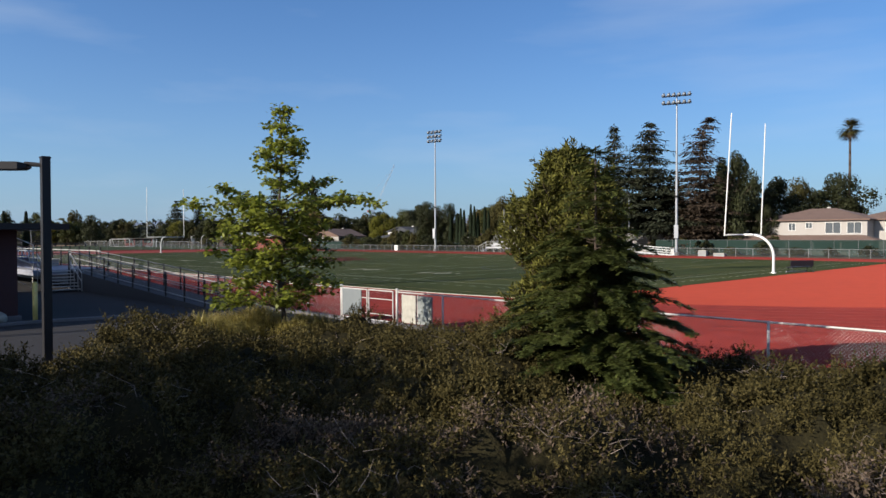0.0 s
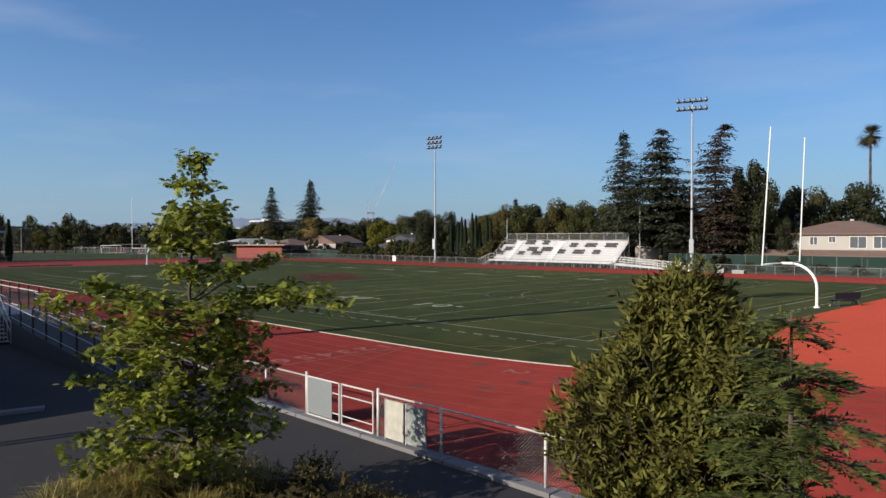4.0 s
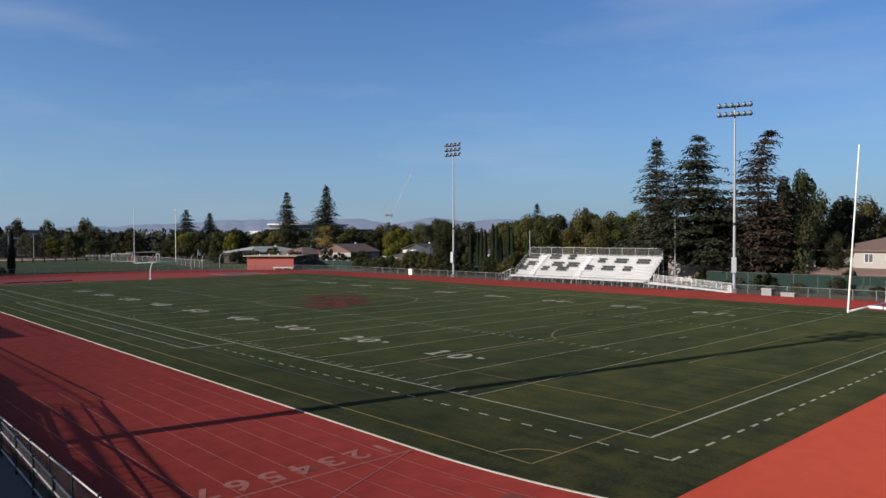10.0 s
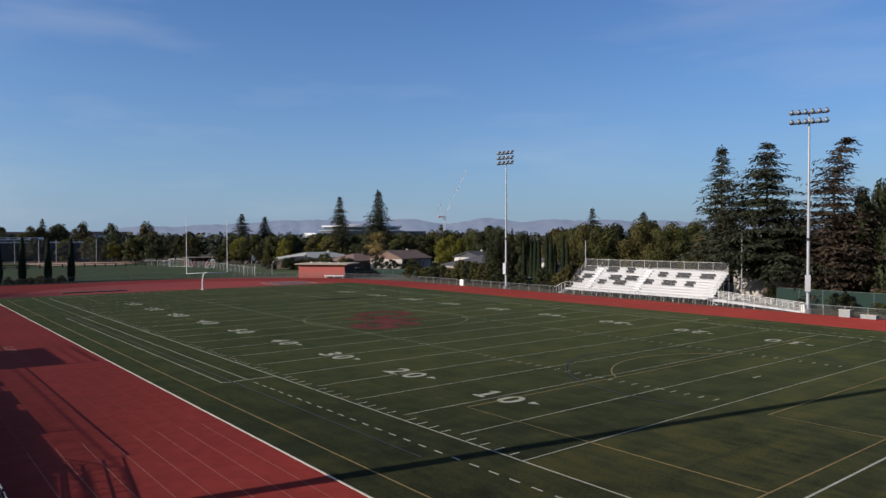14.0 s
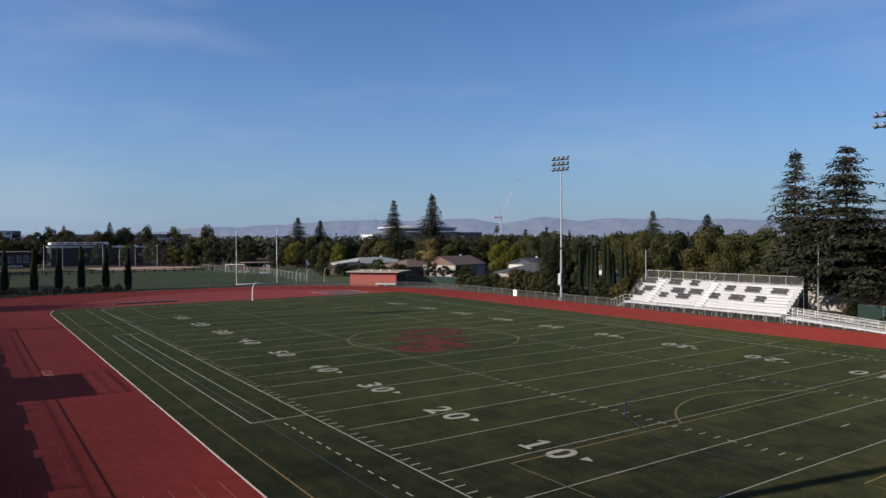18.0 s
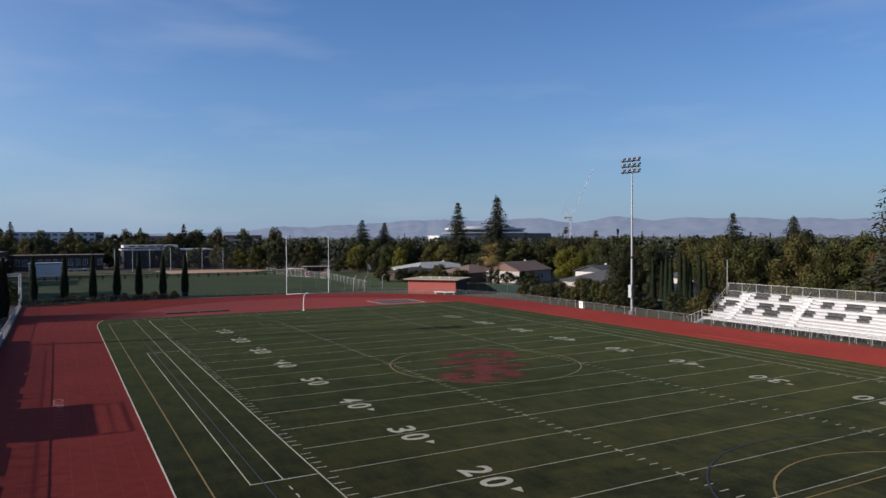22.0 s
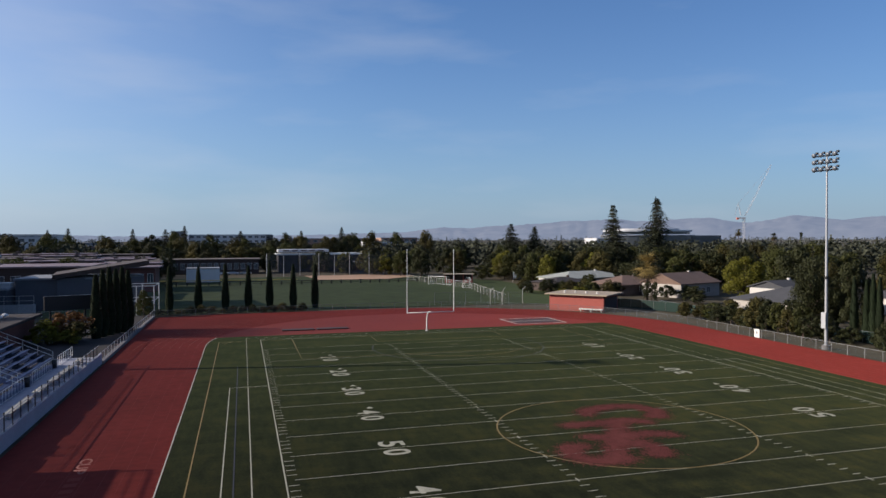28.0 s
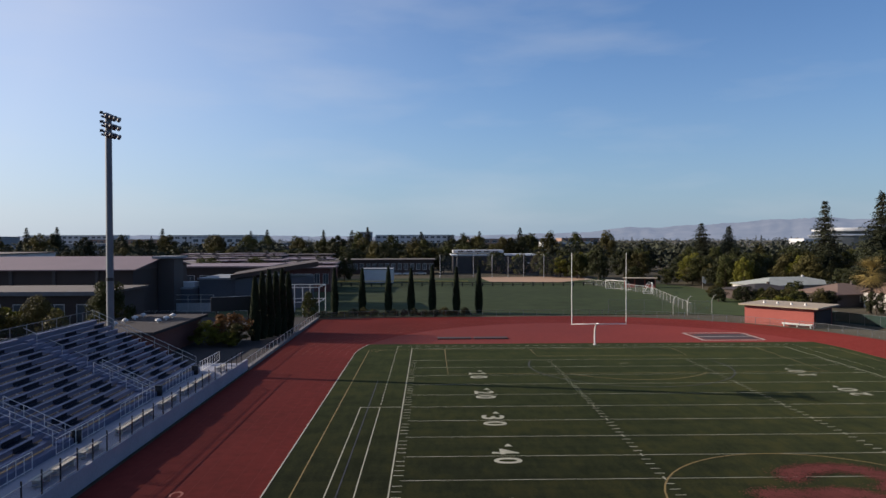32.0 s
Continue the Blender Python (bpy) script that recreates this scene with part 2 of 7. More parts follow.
M_DIGIT = material("track_number_paint", (0.215, 0.085, 0.070), 0.85, 0, 0.35, 3, 0.5, 0, spec=0.1)
M_KERB = material("track_kerb", (0.35, 0.329, 0.2772), 0.7, 0, 0.2, 4, 0.4, 0.1)
M_LOGO = material("faded_red_paint", (0.108, 0.034, 0.030), 0.85, 0, 0.35, 1.6, 0.35, 0.1, tint=(0.143, 0.046, 0.040), per_island=0.2, spec=0.03)
M_PATCH = material("track_stain", (0.092, 0.0285, 0.0265), 0.85, 0, 0.4, 3, 0.8, 0.1, spec=0.04, dull=1.0)
M_ASPHALT = material("asphalt", (0.02736, 0.02584, 0.02736), 0.9, 0, 0.25, 30, 0.35, 0.3, spec=0.2)
M_CONCRETE = material("concrete", (0.133, 0.1273, 0.1311), 0.85, 0, 0.18, 9, 0.5, 0.2, spec=0.2)
M_EARTH = material("ground_earth", (0.0525, 0.049, 0.0315), 0.95, 0, 0.4, 0.5, 0.02, 0, tint=(0.098, 0.084, 0.0595), spec=0.1)
M_GRASS = material("field_grass", (0.038, 0.051, 0.0215), 0.95, 0, 0.4, 0.3, 0.04, 0.2, spec=0.08, dull=1.0)
M_DIRT = material("infield_dirt", (0.28, 0.175, 0.112), 0.95, 0, 0.15, 1.0, 0.1, 0.1)
M_GALV = material("galvanised_steel", (0.41, 0.395, 0.37), 0.5, 0.1, 0.15, 12, 1.0, 0.05)
M_POLE = material("pole_steel", (0.3, 0.3075, 0.3225), 0.5, 0.4, 0.12, 6, 0.5, 0.05)
M_POLEDARK = material("blue_grey_pole", (0.105, 0.1155, 0.133), 0.6, 0.1, 0.12, 6, 0.5, 0.05)
# pale deck concrete with the blue cast of open shade mixed in
M_DECK = material("pale_shade_blue_concrete", (0.240, 0.248, 0.290), 0.85, 0, 0.18, 9, 0.5, 0.2, spec=0.2)
# ramp concrete coloured dark and bluish for the shade lying over it
M_RAMP = material("shade_dark_concrete", (0.036, 0.037, 0.043), 0.9, 0, 0.2, 8, 0.5, 0.2)
M_ALU = material("aluminium_plank", (0.624, 0.624, 0.624), 0.42, 0.35, 0.10, 6, 0.6, 0.05, per_object=0.3)
# visitor risers are greyed to draw the shadow lines between seat rows
M_RISER = material("greyed_aluminium_riser", (0.425, 0.425, 0.4335), 0.5, 0.3, 0.12, 6, 0.6, 0.05)
# aluminium copy darkened and blued for the shade over the home stand
M_ALUSHADED = material("shaded_aluminium", (0.112, 0.126, 0.205), 0.55, 0.3, 0.14, 6, 0.6, 0.05, per_object=0.3)
M_ALUDARK = material("dark_grey_plank", (0.036, 0.036, 0.038), 0.55, 0.2, 0.2, 6, 0.6, 0.05, per_object=0.4)
# near-black colour stands in for shade in the home stand's foot gaps
M_FOOTGAP = material("foot_gap_shade", (0.017, 0.020, 0.031), 0.8, 0, 0.3, 6, 0.6, 0.05, spec=0.1)
M_DARKSTEEL = material("dark_bronze_steel", (0.0154, 0.014, 0.0154), 0.5, 0.3, 0.2, 10, 1, 0.05)
M_LAMPGLASS = material("lamp_reflector", (0.14, 0.1575, 0.182), 0.45, 0.2, 0.1, 8, 1, 0)
M_PAINTWHITE = material("white_gloss_paint", (0.64, 0.632, 0.6), 0.35, 0, 0.06, 8, 0.6, 0.03)
M_REDWALL = material("red_brick_paint", (0.266, 0.0595, 0.0455), 0.8, 0, 0.12, 10, 0.5, 0.2)
M_ROOFTAN = material("tan_roofing", (0.294, 0.238, 0.175), 0.9, 0, 0.15, 6, 0.5, 0.2)
M_GREENMESH = mesh_fabric("green_windscreen", (0.0056, 0.021, 0.0161), 0.92, 0.95)
M_CHAIN = mesh_fabric("chain_link_far", (0.182, 0.189, 0.196), 0.15, 0.5, 0.5)
M_CHAINDULL = mesh_fabric("weathered_chain_link", (0.10, 0.11, 0.11), 0.12, 0.6, 0.3)
M_DULLSTEEL = material("weathered_steel", (0.095, 0.10, 0.105), 0.6, 0.2, 0.2, 12, 1.0, 0.05)
M_MIDSTEEL = material("dull_galvanised_steel", (0.20, 0.20, 0.20), 0.6, 0.2, 0.2, 12, 1.0, 0.05)
M_NET = mesh_fabric("dark_netting", (0.042, 0.042, 0.0455), 0.5)
M_BARK = material("bark", (0.0595, 0.042, 0.0315), 0.95, 0, 0.35, 14, 2, 0.6)
M_LEAF_MID = material("leaf_mid", (0.043, 0.0465, 0.014), 0.6, 0, 0.45, 2, 0.25, 0, per_island=0.4, per_object=0.6, leaf=0.22, spec=0.1)
M_LEAF_OLIVE = material("leaf_olive", (0.0585, 0.0515, 0.0165), 0.6, 0, 0.45, 2, 0.25, 0, per_island=0.4, per_object=0.6, leaf=0.22, spec=0.1)
M_LEAF_DARK = material("leaf_dark", (0.0265, 0.0295, 0.0122), 0.6, 0, 0.45, 2, 0.25, 0, per_island=0.4, per_object=0.5, leaf=0.15, spec=0.1)
M_LEAF_LIME = material("leaf_lime", (0.112, 0.108, 0.0165), 0.55, 0, 0.35, 2, 0.25, 0, per_island=0.35, leaf=0.3, spec=0.1)
M_LEAF_RUST = material("leaf_rust", (0.1122, 0.0561, 0.02112), 0.6, 0, 0.35, 2, 0.25, 0, per_island=0.7, leaf=0.25, spec=0.1)
M_CONIFER = material("conifer_needles", (0.04, 0.0445, 0.0262), 0.65, 0, 0.45, 2, 0.25, 0, per_island=0.8, per_object=0.3, leaf=0.1, spec=0.1)
M_CONIFER_BROWN = material("browned_needles", (0.051, 0.0374, 0.02584), 0.7, 0, 0.45, 2, 0.25, 0, per_island=0.8, leaf=0.1, spec=0.1)
M_CYPRESS = material("cypress_foliage", (0.0124, 0.0186, 0.00868), 0.7, 0, 0.4, 3, 0.4, 0, per_island=0.7, leaf=0.08, spec=0.1)

# ---------------------------------------------------------------- ground, track and turf
ground = single("ground", Shape().quad((-4600, -4600, -0.06), (4600, -4600, -0.06), (4600, 4600, -0.06), (-4600, 4600, -0.06)), M_EARTH,
                "dry brown earth and grass that reaches the horizon", "ground", kind="structure")


def bend_pts(r, y, a0, a1, n):
    return [(MID + r * math.cos(a0 + (a1 - a0) * k / n), y + r * math.sin(a0 + (a1 - a0) * k / n)) for k in range(n + 1)]


outer = INNER + 8 * LANE + 1.9
ring = [(-17.3, -62.0), (66.5, -62.0)] + bend_pts(outer, BEND1, 0, math.pi * 0.5, 24) + [(12, 137.3), (-6, 136.6), (-17.3, 134.5)]
track = single("track", Shape().prism(ring, -0.4, 0.0), M_TRACK, "red rubber running track with eight lanes", "running track", kind="structure")


def ribbon(shape, pts, w, z):
    """A flat painted stroke of width w along points."""
    left, right = [], []
    for k, p in enumerate(pts):
        a, b = Vector(pts[max(k - 1, 0)]), Vector(pts[min(k + 1, len(pts) - 1)])
        d = (b - a).normalized()
        n = Vector((-d.y, d.x)) * w / 2
        left.append((p[0] + n.x, p[1] + n.y, z))
        right.append((p[0] - n.x, p[1] - n.y, z))
    n = len(pts)
    return shape.add(right + left, [(k, k + 1, n + k + 1, n + k) for k in range(n - 1)])


def stadium(r, n=40):
    return ([(MID + r, BEND0), (MID + r, BEND1)] + bend_pts(r, BEND1, 0, math.pi, n)[1:] + [(MID - r, BEND0)] + bend_pts(r, BEND0, math.pi, 2 * math.pi, n)[1:])


TURF0, TURF1 = -12.75, 104.35
for name, y, a0, a1 in (("dee_near", BEND0, math.asin((TURF0 - BEND0) / INNER), 0), ("dee_far", BEND1, math.asin((TURF1 - BEND1) / INNER), 1)):
    pts = bend_pts(INNER - 0.02, y, a0, (-math.pi - a0) if a1 == 0 else (math.pi - a0), 40)
    if a1 == 0:
        pts = pts[::-1]
    single(name, Shape().prism(pts, -0.2, 0.004), M_DEE if a1 == 0 else M_DEEFAR, "bright orange-red rubber apron inside the track bend" if a1 == 0 else "dull red rubber apron inside the far track bend", "sports apron", kind="structure")

field = thing("turf_field", label="dark green artificial turf football field with white yard lines", category="sports field", kind="structure")


def turf_span(y):
    dy = max(0.0, BEND0 - y, y - BEND1)
    return math.sqrt(INNER**2 - dy * dy) - 0.06


rolls = [TURF0, -5 * YD * 2] + [5 * YD * k for k in range(-1, 22)] + [110 * YD, TURF1]
for y0, y1 in zip(rolls, rolls[1:]):
    ys = [y0 + (y1 - y0) * k / 4 for k in range(5)]
    s = Shape()
    s.prism([(MID - turf_span(y), y) for y in ys][::-1] + [(MID + turf_span(y), y) for y in ys], -0.3, 0.012)
    part("turf_panel", s, M_TURF, field)

Z = 0.018
lines = Shape()


def bar(shape, x0, x1, y0, y1, z=Z):
    return shape.quad((x0, y0, z), (x1, y0, z), (x1, y1, z), (x0, y1, z))


for x in (0.0, WIDE):
    s = Shape()
    bar(s, x - 0.042, x + 0.042, -10 * YD, 110 * YD)
    part("sideline", s, M_WHITE, field, "long white sideline")
for y in (-10, 110):
    s = Shape()
    bar(s, -0.06, WIDE + 0.06, y * YD - 0.05, y * YD + 0.05)
    part("end_line", s, M_WHITE, field, "white end line")
for k in range(0, 105, 5):
    s = Shape()
    bar(s, 0.55 if k % 100 else 0, WIDE - (0.55 if k % 100 else 0), k * YD - 0.031, k * YD + 0.031, Z + 0.002)
    part("yard_line", s, M_WHITE, field)
for x, d in ((0.12, 0.6), (WIDE / 3 - 0.3, 0.6), (WIDE * 2 / 3 - 0.3, 0.6), (WIDE - 0.72, 0.6)):
    s = Shape()
    for k in range(1, 100):
        if k % 5:
            bar(s, x, x + d, k * YD - 0.04, k * YD + 0.04)
        elif 1 < x < 40:
            bar(s, x + 0.25, x + 0.35, k * YD - 0.3, k * YD + 0.3, Z + 0.004)
    part("hash_marks", s, M_WHITE, field, "row of short white hash marks", kind="stuff")
# coaching boxes and dashed restraining lines on both sides
for side in (-1, 1):
    fx = (lambda v: -v) if side < 0 else (lambda v: WIDE + v)
    s = Shape()
    for v in (1.9, 3.55):
        bar(s, fx(v) - 0.036, fx(v) + 0.036, 25 * YD, 75 * YD)
    for y in (25 * YD, 75 * YD):
        a, b = sorted((fx(0), fx(3.6)))
        bar(s, a, b, y - 0.05, y + 0.05, Z + 0.003)
    part("coaching_box_lines", s, M_WHITE, field)
    s = Shape()
    y = -10 * YD - 1.8
    while y < 110 * YD + 1.8:
        if not 25 * YD - 0.5 < y < 75 * YD + 0.2:
            bar(s, fx(1.9) - 0.045, fx(1.9) + 0.045, y, y + 0.55)
        y += 1.15
    part("dashed_line", s, M_WHITE, field, kind="stuff")
for y in (-10 * YD - 1.85, 110 * YD + 1.85):
    s = Shape()
    x = -1.9
    while x < WIDE + 1.9:
        bar(s, x, x + 0.6, y - 0.06, y + 0.06)
        x += 1.2
    part("dashed_line", s, M_WHITE, field, kind="stuff")
for y in (3 * YD, 97 * YD):
    s = Shape()
    bar(s, MID - 0.5, MID + 0.5, y - 0.05, y + 0.05)
    part("try_mark", s, M_WHITE, field)


def letters(text, size, width=None):
    """Flat mesh of writing in the built-in font, centred, reading along +x with its top towards +y."""
    cu = bpy.data.curves.new("writing", "FONT")
    cu.body, cu.size, cu.align_x, cu.align_y = text, size, "CENTER", "CENTER"
    cu.offset = 0.02 * size
    tmp = new("writing", cu)
    me = bpy.data.meshes.new_from_object(tmp)
    bpy.data.objects.remove(tmp)
    if width:
        xs = [v.co.x for v in me.vertices]
        k = width / (max(xs) - min(xs))
        for v in me.vertices:
            v.co.x *= k
    ys = [v.co.y for v in me.vertices]
    off = (max(ys) + min(ys)) / 2
    for v in me.vertices:
        v.co.y -= off
    return me


digit = {}
for ch in "0123456789":
    me = letters(ch, 2.45, 0.78 if ch == "1" else 1.22)
    me.materials.append(M_WHITE)
    digit[ch] = me
one = Shape()
one.quad((-0.17, -0.9, 0), (0.17, -0.9, 0), (0.17, 0.9, 0), (-0.17, 0.9, 0)).quad((-0.45, -0.9, 0.002), (0.45, -0.9, 0.002), (0.45, -0.66, 0.002), (-0.45, -0.66, 0.002)).quad((-0.5, 0.42, 0.002), (-0.1, 0.66, 0.002), (-0.1, 0.9, 0.002), (-0.5, 0.64, 0.002))
digit["1"] = one.mesh("digit_one", M_WHITE)
tri = Shape().add([(-0.22, -0.3, 0), (0.45, 0, 0), (-0.22, 0.3, 0)], [(0, 1, 2)]).mesh("arrow", M_WHITE)
for k in range(10, 100, 10):
    text = str(k if k <= 50 else 100 - k)
    for side in (0, 1):
        x, turn = (7.35, -90) if side == 0 else (WIDE - 7.35, 90)
        sgn = -1 if side == 0 else 1
        for j, ch in enumerate(text):
            shared("yard_number", digit[ch], field, x, k * YD + sgn * (0.95 if j else -0.95), Z, turn)
        if k != 50:
            to_low = k < 50
            ay = k * YD + (-2.35 if to_low else 2.35)
            shared("direction_arrow", tri, field, x + (0.35 if side == 0 else -0.35), ay, Z, -90 if to_low else 90)

# soccer and lacrosse markings
s = Shape()
sx0, sx1, sy0, sy1 = -5.45, WIDE + 5.45, -8.1, 45.72 * 2 + 8.1
for a, b in (((sx0, sy0), (sx1, sy0)), ((sx1, sy0), (sx1, sy1)), ((sx1, sy1), (sx0, sy1)), ((sx0, sy1), (sx0, sy0))):
    ribbon(s, [a, b], 0.085, Z + 0.006)
for y, d in ((sy0, 1), (sy1, -1)):
    for hw, dp in ((20.16, 16.5), (9.16, 5.5)):
        ribbon(s, [(MID - hw, y), (MID - hw, y + d * dp), (MID + hw, y + d * dp), (MID + hw, y)], 0.10, Z + 0.007)
    a = math.acos(5.5 / 9.15)
    ribbon(s, [(MID + 9.15 * math.sin(t), y + d * (11 + 9.15 * math.cos(t))) for t in np.linspace(-a, a, 17)], 0.11, Z + 0.008)
for cx, cy, a in ((sx0, sy0, 0), (sx1, sy0, 90), (sx1, sy1, 180), (sx0, sy1, 270)):
    ribbon(s, [(cx + 1.6 * math.cos(radians(a + t)), cy + 1.6 * math.sin(radians(a + t))) for t in range(0, 91, 15)], 0.1, Z + 0.008)
ribbon(s, [(MID + 9.15 * math.cos(t), 45.72 + 9.15 * math.sin(t)) for t in np.linspace(0, 2 * math.pi, 49)], 0.11, Z + 0.008)
part("soccer_lines", s, M_YELLOW, field, "thin faded yellow soccer markings", kind="stuff")
s = Shape()
for cy, d in ((4.5, 1), (86.94, -1)):
    ribbon(s, [(MID + 11 * math.sin(t), cy + d * 11 * math.cos(t)) for t in np.linspace(-1.9, 1.9, 33)], 0.12, Z + 0.009)
ribbon(s, [(-2.9, 3.0), (-2.9, 80.0)], 0.08, Z + 0.006)
part("lacrosse_lines", s, M_BLUELINE, field, "dark blue lacrosse markings", kind="stuff")
# faded crest at midfield: worn strokes of linked curves, thinning out towards their edges
s = Shape()
crest = random.Random(3)
strokes = (((23.7, 49.8), (24.3, 51.2), (26.8, 52.0), (28.8, 51.5), (29.7, 49.9), (28.9, 47.9), (28.2, 48.3)), ((20.7, 47.5), (23.3, 47.4), (25.8, 47.7), (27.3, 46.7)),
           ((20.8, 44.5), (22.4, 43.6), (25.6, 44.0), (27.0, 43.1)), ((25.0, 47.3), (22.7, 43.5), (20.1, 39.1)),
           ((19.8, 42.5), (18.6, 42.6), (18.0, 40.7), (18.7, 39.3), (20.1, 39.1), (21.3, 39.4)), ((21.9, 42.2), (23.8, 42.2), (24.1, 40.7), (23.8, 39.4), (22.9, 39.7)))
for pts in strokes:
    for p, q in zip(pts, pts[1:]):
        p, q = Vector(p), Vector(q)
        for k in range(int((q - p).length * 800)):
            c = p.lerp(q, crest.random()) + Vector((crest.gauss(0, 0.46), crest.gauss(0, 0.46)))
            e, a = crest.uniform(0.026, 0.058), crest.uniform(0, 6.28)
            z = Z + 0.010 + 0.004 * crest.random()
            s.add([(c.x + e * math.cos(a + t), c.y + e * math.sin(a + t), z) for t in (0, 1.5, 3.1, 4.7)], [(0, 1, 2, 3)])
part("midfield_crest", s, M_LOGO, field, "faded dark red crest painted at midfield")

# track paint
for side in (-1, 1):
    a0, a1 = math.asin((BEND0 - TURF0) / INNER), math.asin((TURF1 - BEND1) / INNER)
    curve = [(MID + side * INNER * math.cos(a0 * (1 - k / 8)), BEND0 - INNER * math.sin(a0 * (1 - k / 8))) for k in range(9)] + [(MID + side * INNER * math.cos(a1 * k / 8), BEND1 + INNER * math.sin(a1 * k / 8)) for k in range(9)]
    s = Shape()
    for p, q in zip(curve, curve[1:]):
        d = (Vector(q) - Vector(p)).normalized() * 0.036
        n = Vector((-d.y, d.x))
        p, q = Vector(p) + n * side * -0.3, Vector(q) + n * side * -0.3
        s.add([(*(p + n), 0.0), (*(q + n), 0.0), (*(q - n), 0.0), (*(p - n), 0.0), (*(p + n), 0.032), (*(q + n), 0.032), (*(q - n), 0.032), (*(p - n), 0.032)], [(4, 5, 6, 7), (0, 1, 5, 4), (1, 2, 6, 5), (2, 3, 7, 6), (3, 0, 4, 7)])
    part("inner_kerb", s, M_KERB if side < 0 else M_LANEWORN, track, "low white kerb along the turf" if side < 0 else "low faded kerb along the turf")
for k in range(1, 9):
    s = Shape()
    r = INNER + k * LANE
    loop = stadium(r)
    ribbon(s, loop[:42] + [(MID - r, BEND1)], 0.04, 0.006)
    ribbon(s, [(MID - r, 14.0)] + loop[42:], 0.042, 0.006)
    part("lane_line", s, M_LANE, track)
    s = Shape()
    ribbon(s, [(MID - r, BEND1), (MID - r, 14.0)], 0.04, 0.006)
    part("lane_line", s, M_LANEWORN, track, "nearly worn-off lane line")
s = Shape()
bar(s, MID - INNER - 8 * LANE, MID - INNER - 0.1, -4.35, -4.25, 0.009)
part("finish_line", s, M_LANE, track)
s = Shape()
ribbon(s, [(MID - INNER - 0.2, -4.3), (-14.6, -7.4)], 0.06, 0.010)
part("stagger_line", s, M_LANE, track)
for k in range(8):
    me = letters(str(k + 1), 1.35, 0.20 if k == 0 else 0.70)
    me.materials.append(M_DIGIT)
    shared("lane_number", me, track, MID - INNER - (k + 0.5) * LANE - 0.25, -3.45, 0.008, 180)
for k, x, y, rz in ((2, -8.3, -11.6, 190), (3, -7.3, -17.9, 205)):
    me = letters(str(k), 1.3, 0.8)
    me.materials.append(M_DIGIT)
    shared("lane_number", me, track, x, y, 0.008, rz)
# exchange-zone dashes round the near bend and dark patches of repaired rubber
for k in range(1, 8):
    s = Shape()
    r = INNER + k * LANE + 0.18
    for j in range(34):
        a = math.pi + radians(4 + j * 2.6 + k * 0.7)
        ribbon(s, [(MID + r * math.cos(t), BEND0 + r * math.sin(t)) for t in (a, a + 0.02)], 0.05, 0.008)
    part("lane_dashes", s, M_LANE, track, kind="stuff")
rng = random.Random(4)
for k, (x, y) in enumerate(((-12.6, -10.9), (-11.2, -12.6), (-9.6, -13.0), (-8.9, -13.9), (-8.2, -13.5), (-7.4, -14.4), (-5.5, -17.4), (-10.9, -3.6), (-8.1, -9.6), (-6.0, -15.0))):
    s = Shape()
    s.add([(x + 0.35 * rng.uniform(0.6, 1.3) * math.cos(t), y + 0.3 * rng.uniform(0.6, 1.3) * math.sin(t), 0.0045) for t in np.linspace(0, 5.6, 9)], [tuple(range(9))])
    part("repair_patch", s, M_PATCH, track, "dull grey-brown repair patch")
# painted lettering on the home straight: three letters that can be read, the worn-off rest as plain bars
for k, ch in enumerate("CUP"):
    me = letters(ch, 1.02, 0.92)
    me.materials.append(M_DIGIT)
    shared("painted_letter", me, track, -11.88, 48.45 - 1.05 * k, 0.010, -90)
s = Shape()
for k in range(6):
    bar(s, -12.2, -11.5, 44.6 - 1.05 * k, 45.2 - 1.05 * k, 0.010)
part("painted_lettering", s, M_LANEWORN, track, "row of faint painted bars", kind="stuff")
s = Shape()
bar(s, 58.2, 58.36, 39.0, 50.0, 0.010)
part("relay_line", s, M_DIGIT, track)
# long-jump boards at the far end
for x0, x1 in ((3.4, 8.2), (8.6, 13.4)):
    part("jump_pit_cover", Shape().soft_box(x0, x1, 108.6, 110.3, 0.0, 0.16), M_PIT, track, "dark flat pit cover")
s = Shape()
bar(s, 40.9, 48.6, 107.2, 112.8, 0.012)
part("vault_mat", s, M_PIT, track, "dark landing area with white edge lines")
s = Shape()
for a, b in (((40.4, 106.3), (49.0, 106.3)), ((49.0, 106.3), (48.9, 113.8)), ((48.9, 113.8), (40.2, 113.8)), ((40.7, 110.0), (48.7, 110.0)), ((40.4, 106.3), (40.2, 113.8))):
    ribbon(s, [a, b], 0.35, 0.016 + 0.001 * len(s.f))
part("vault_lines", s, M_KERB, track)

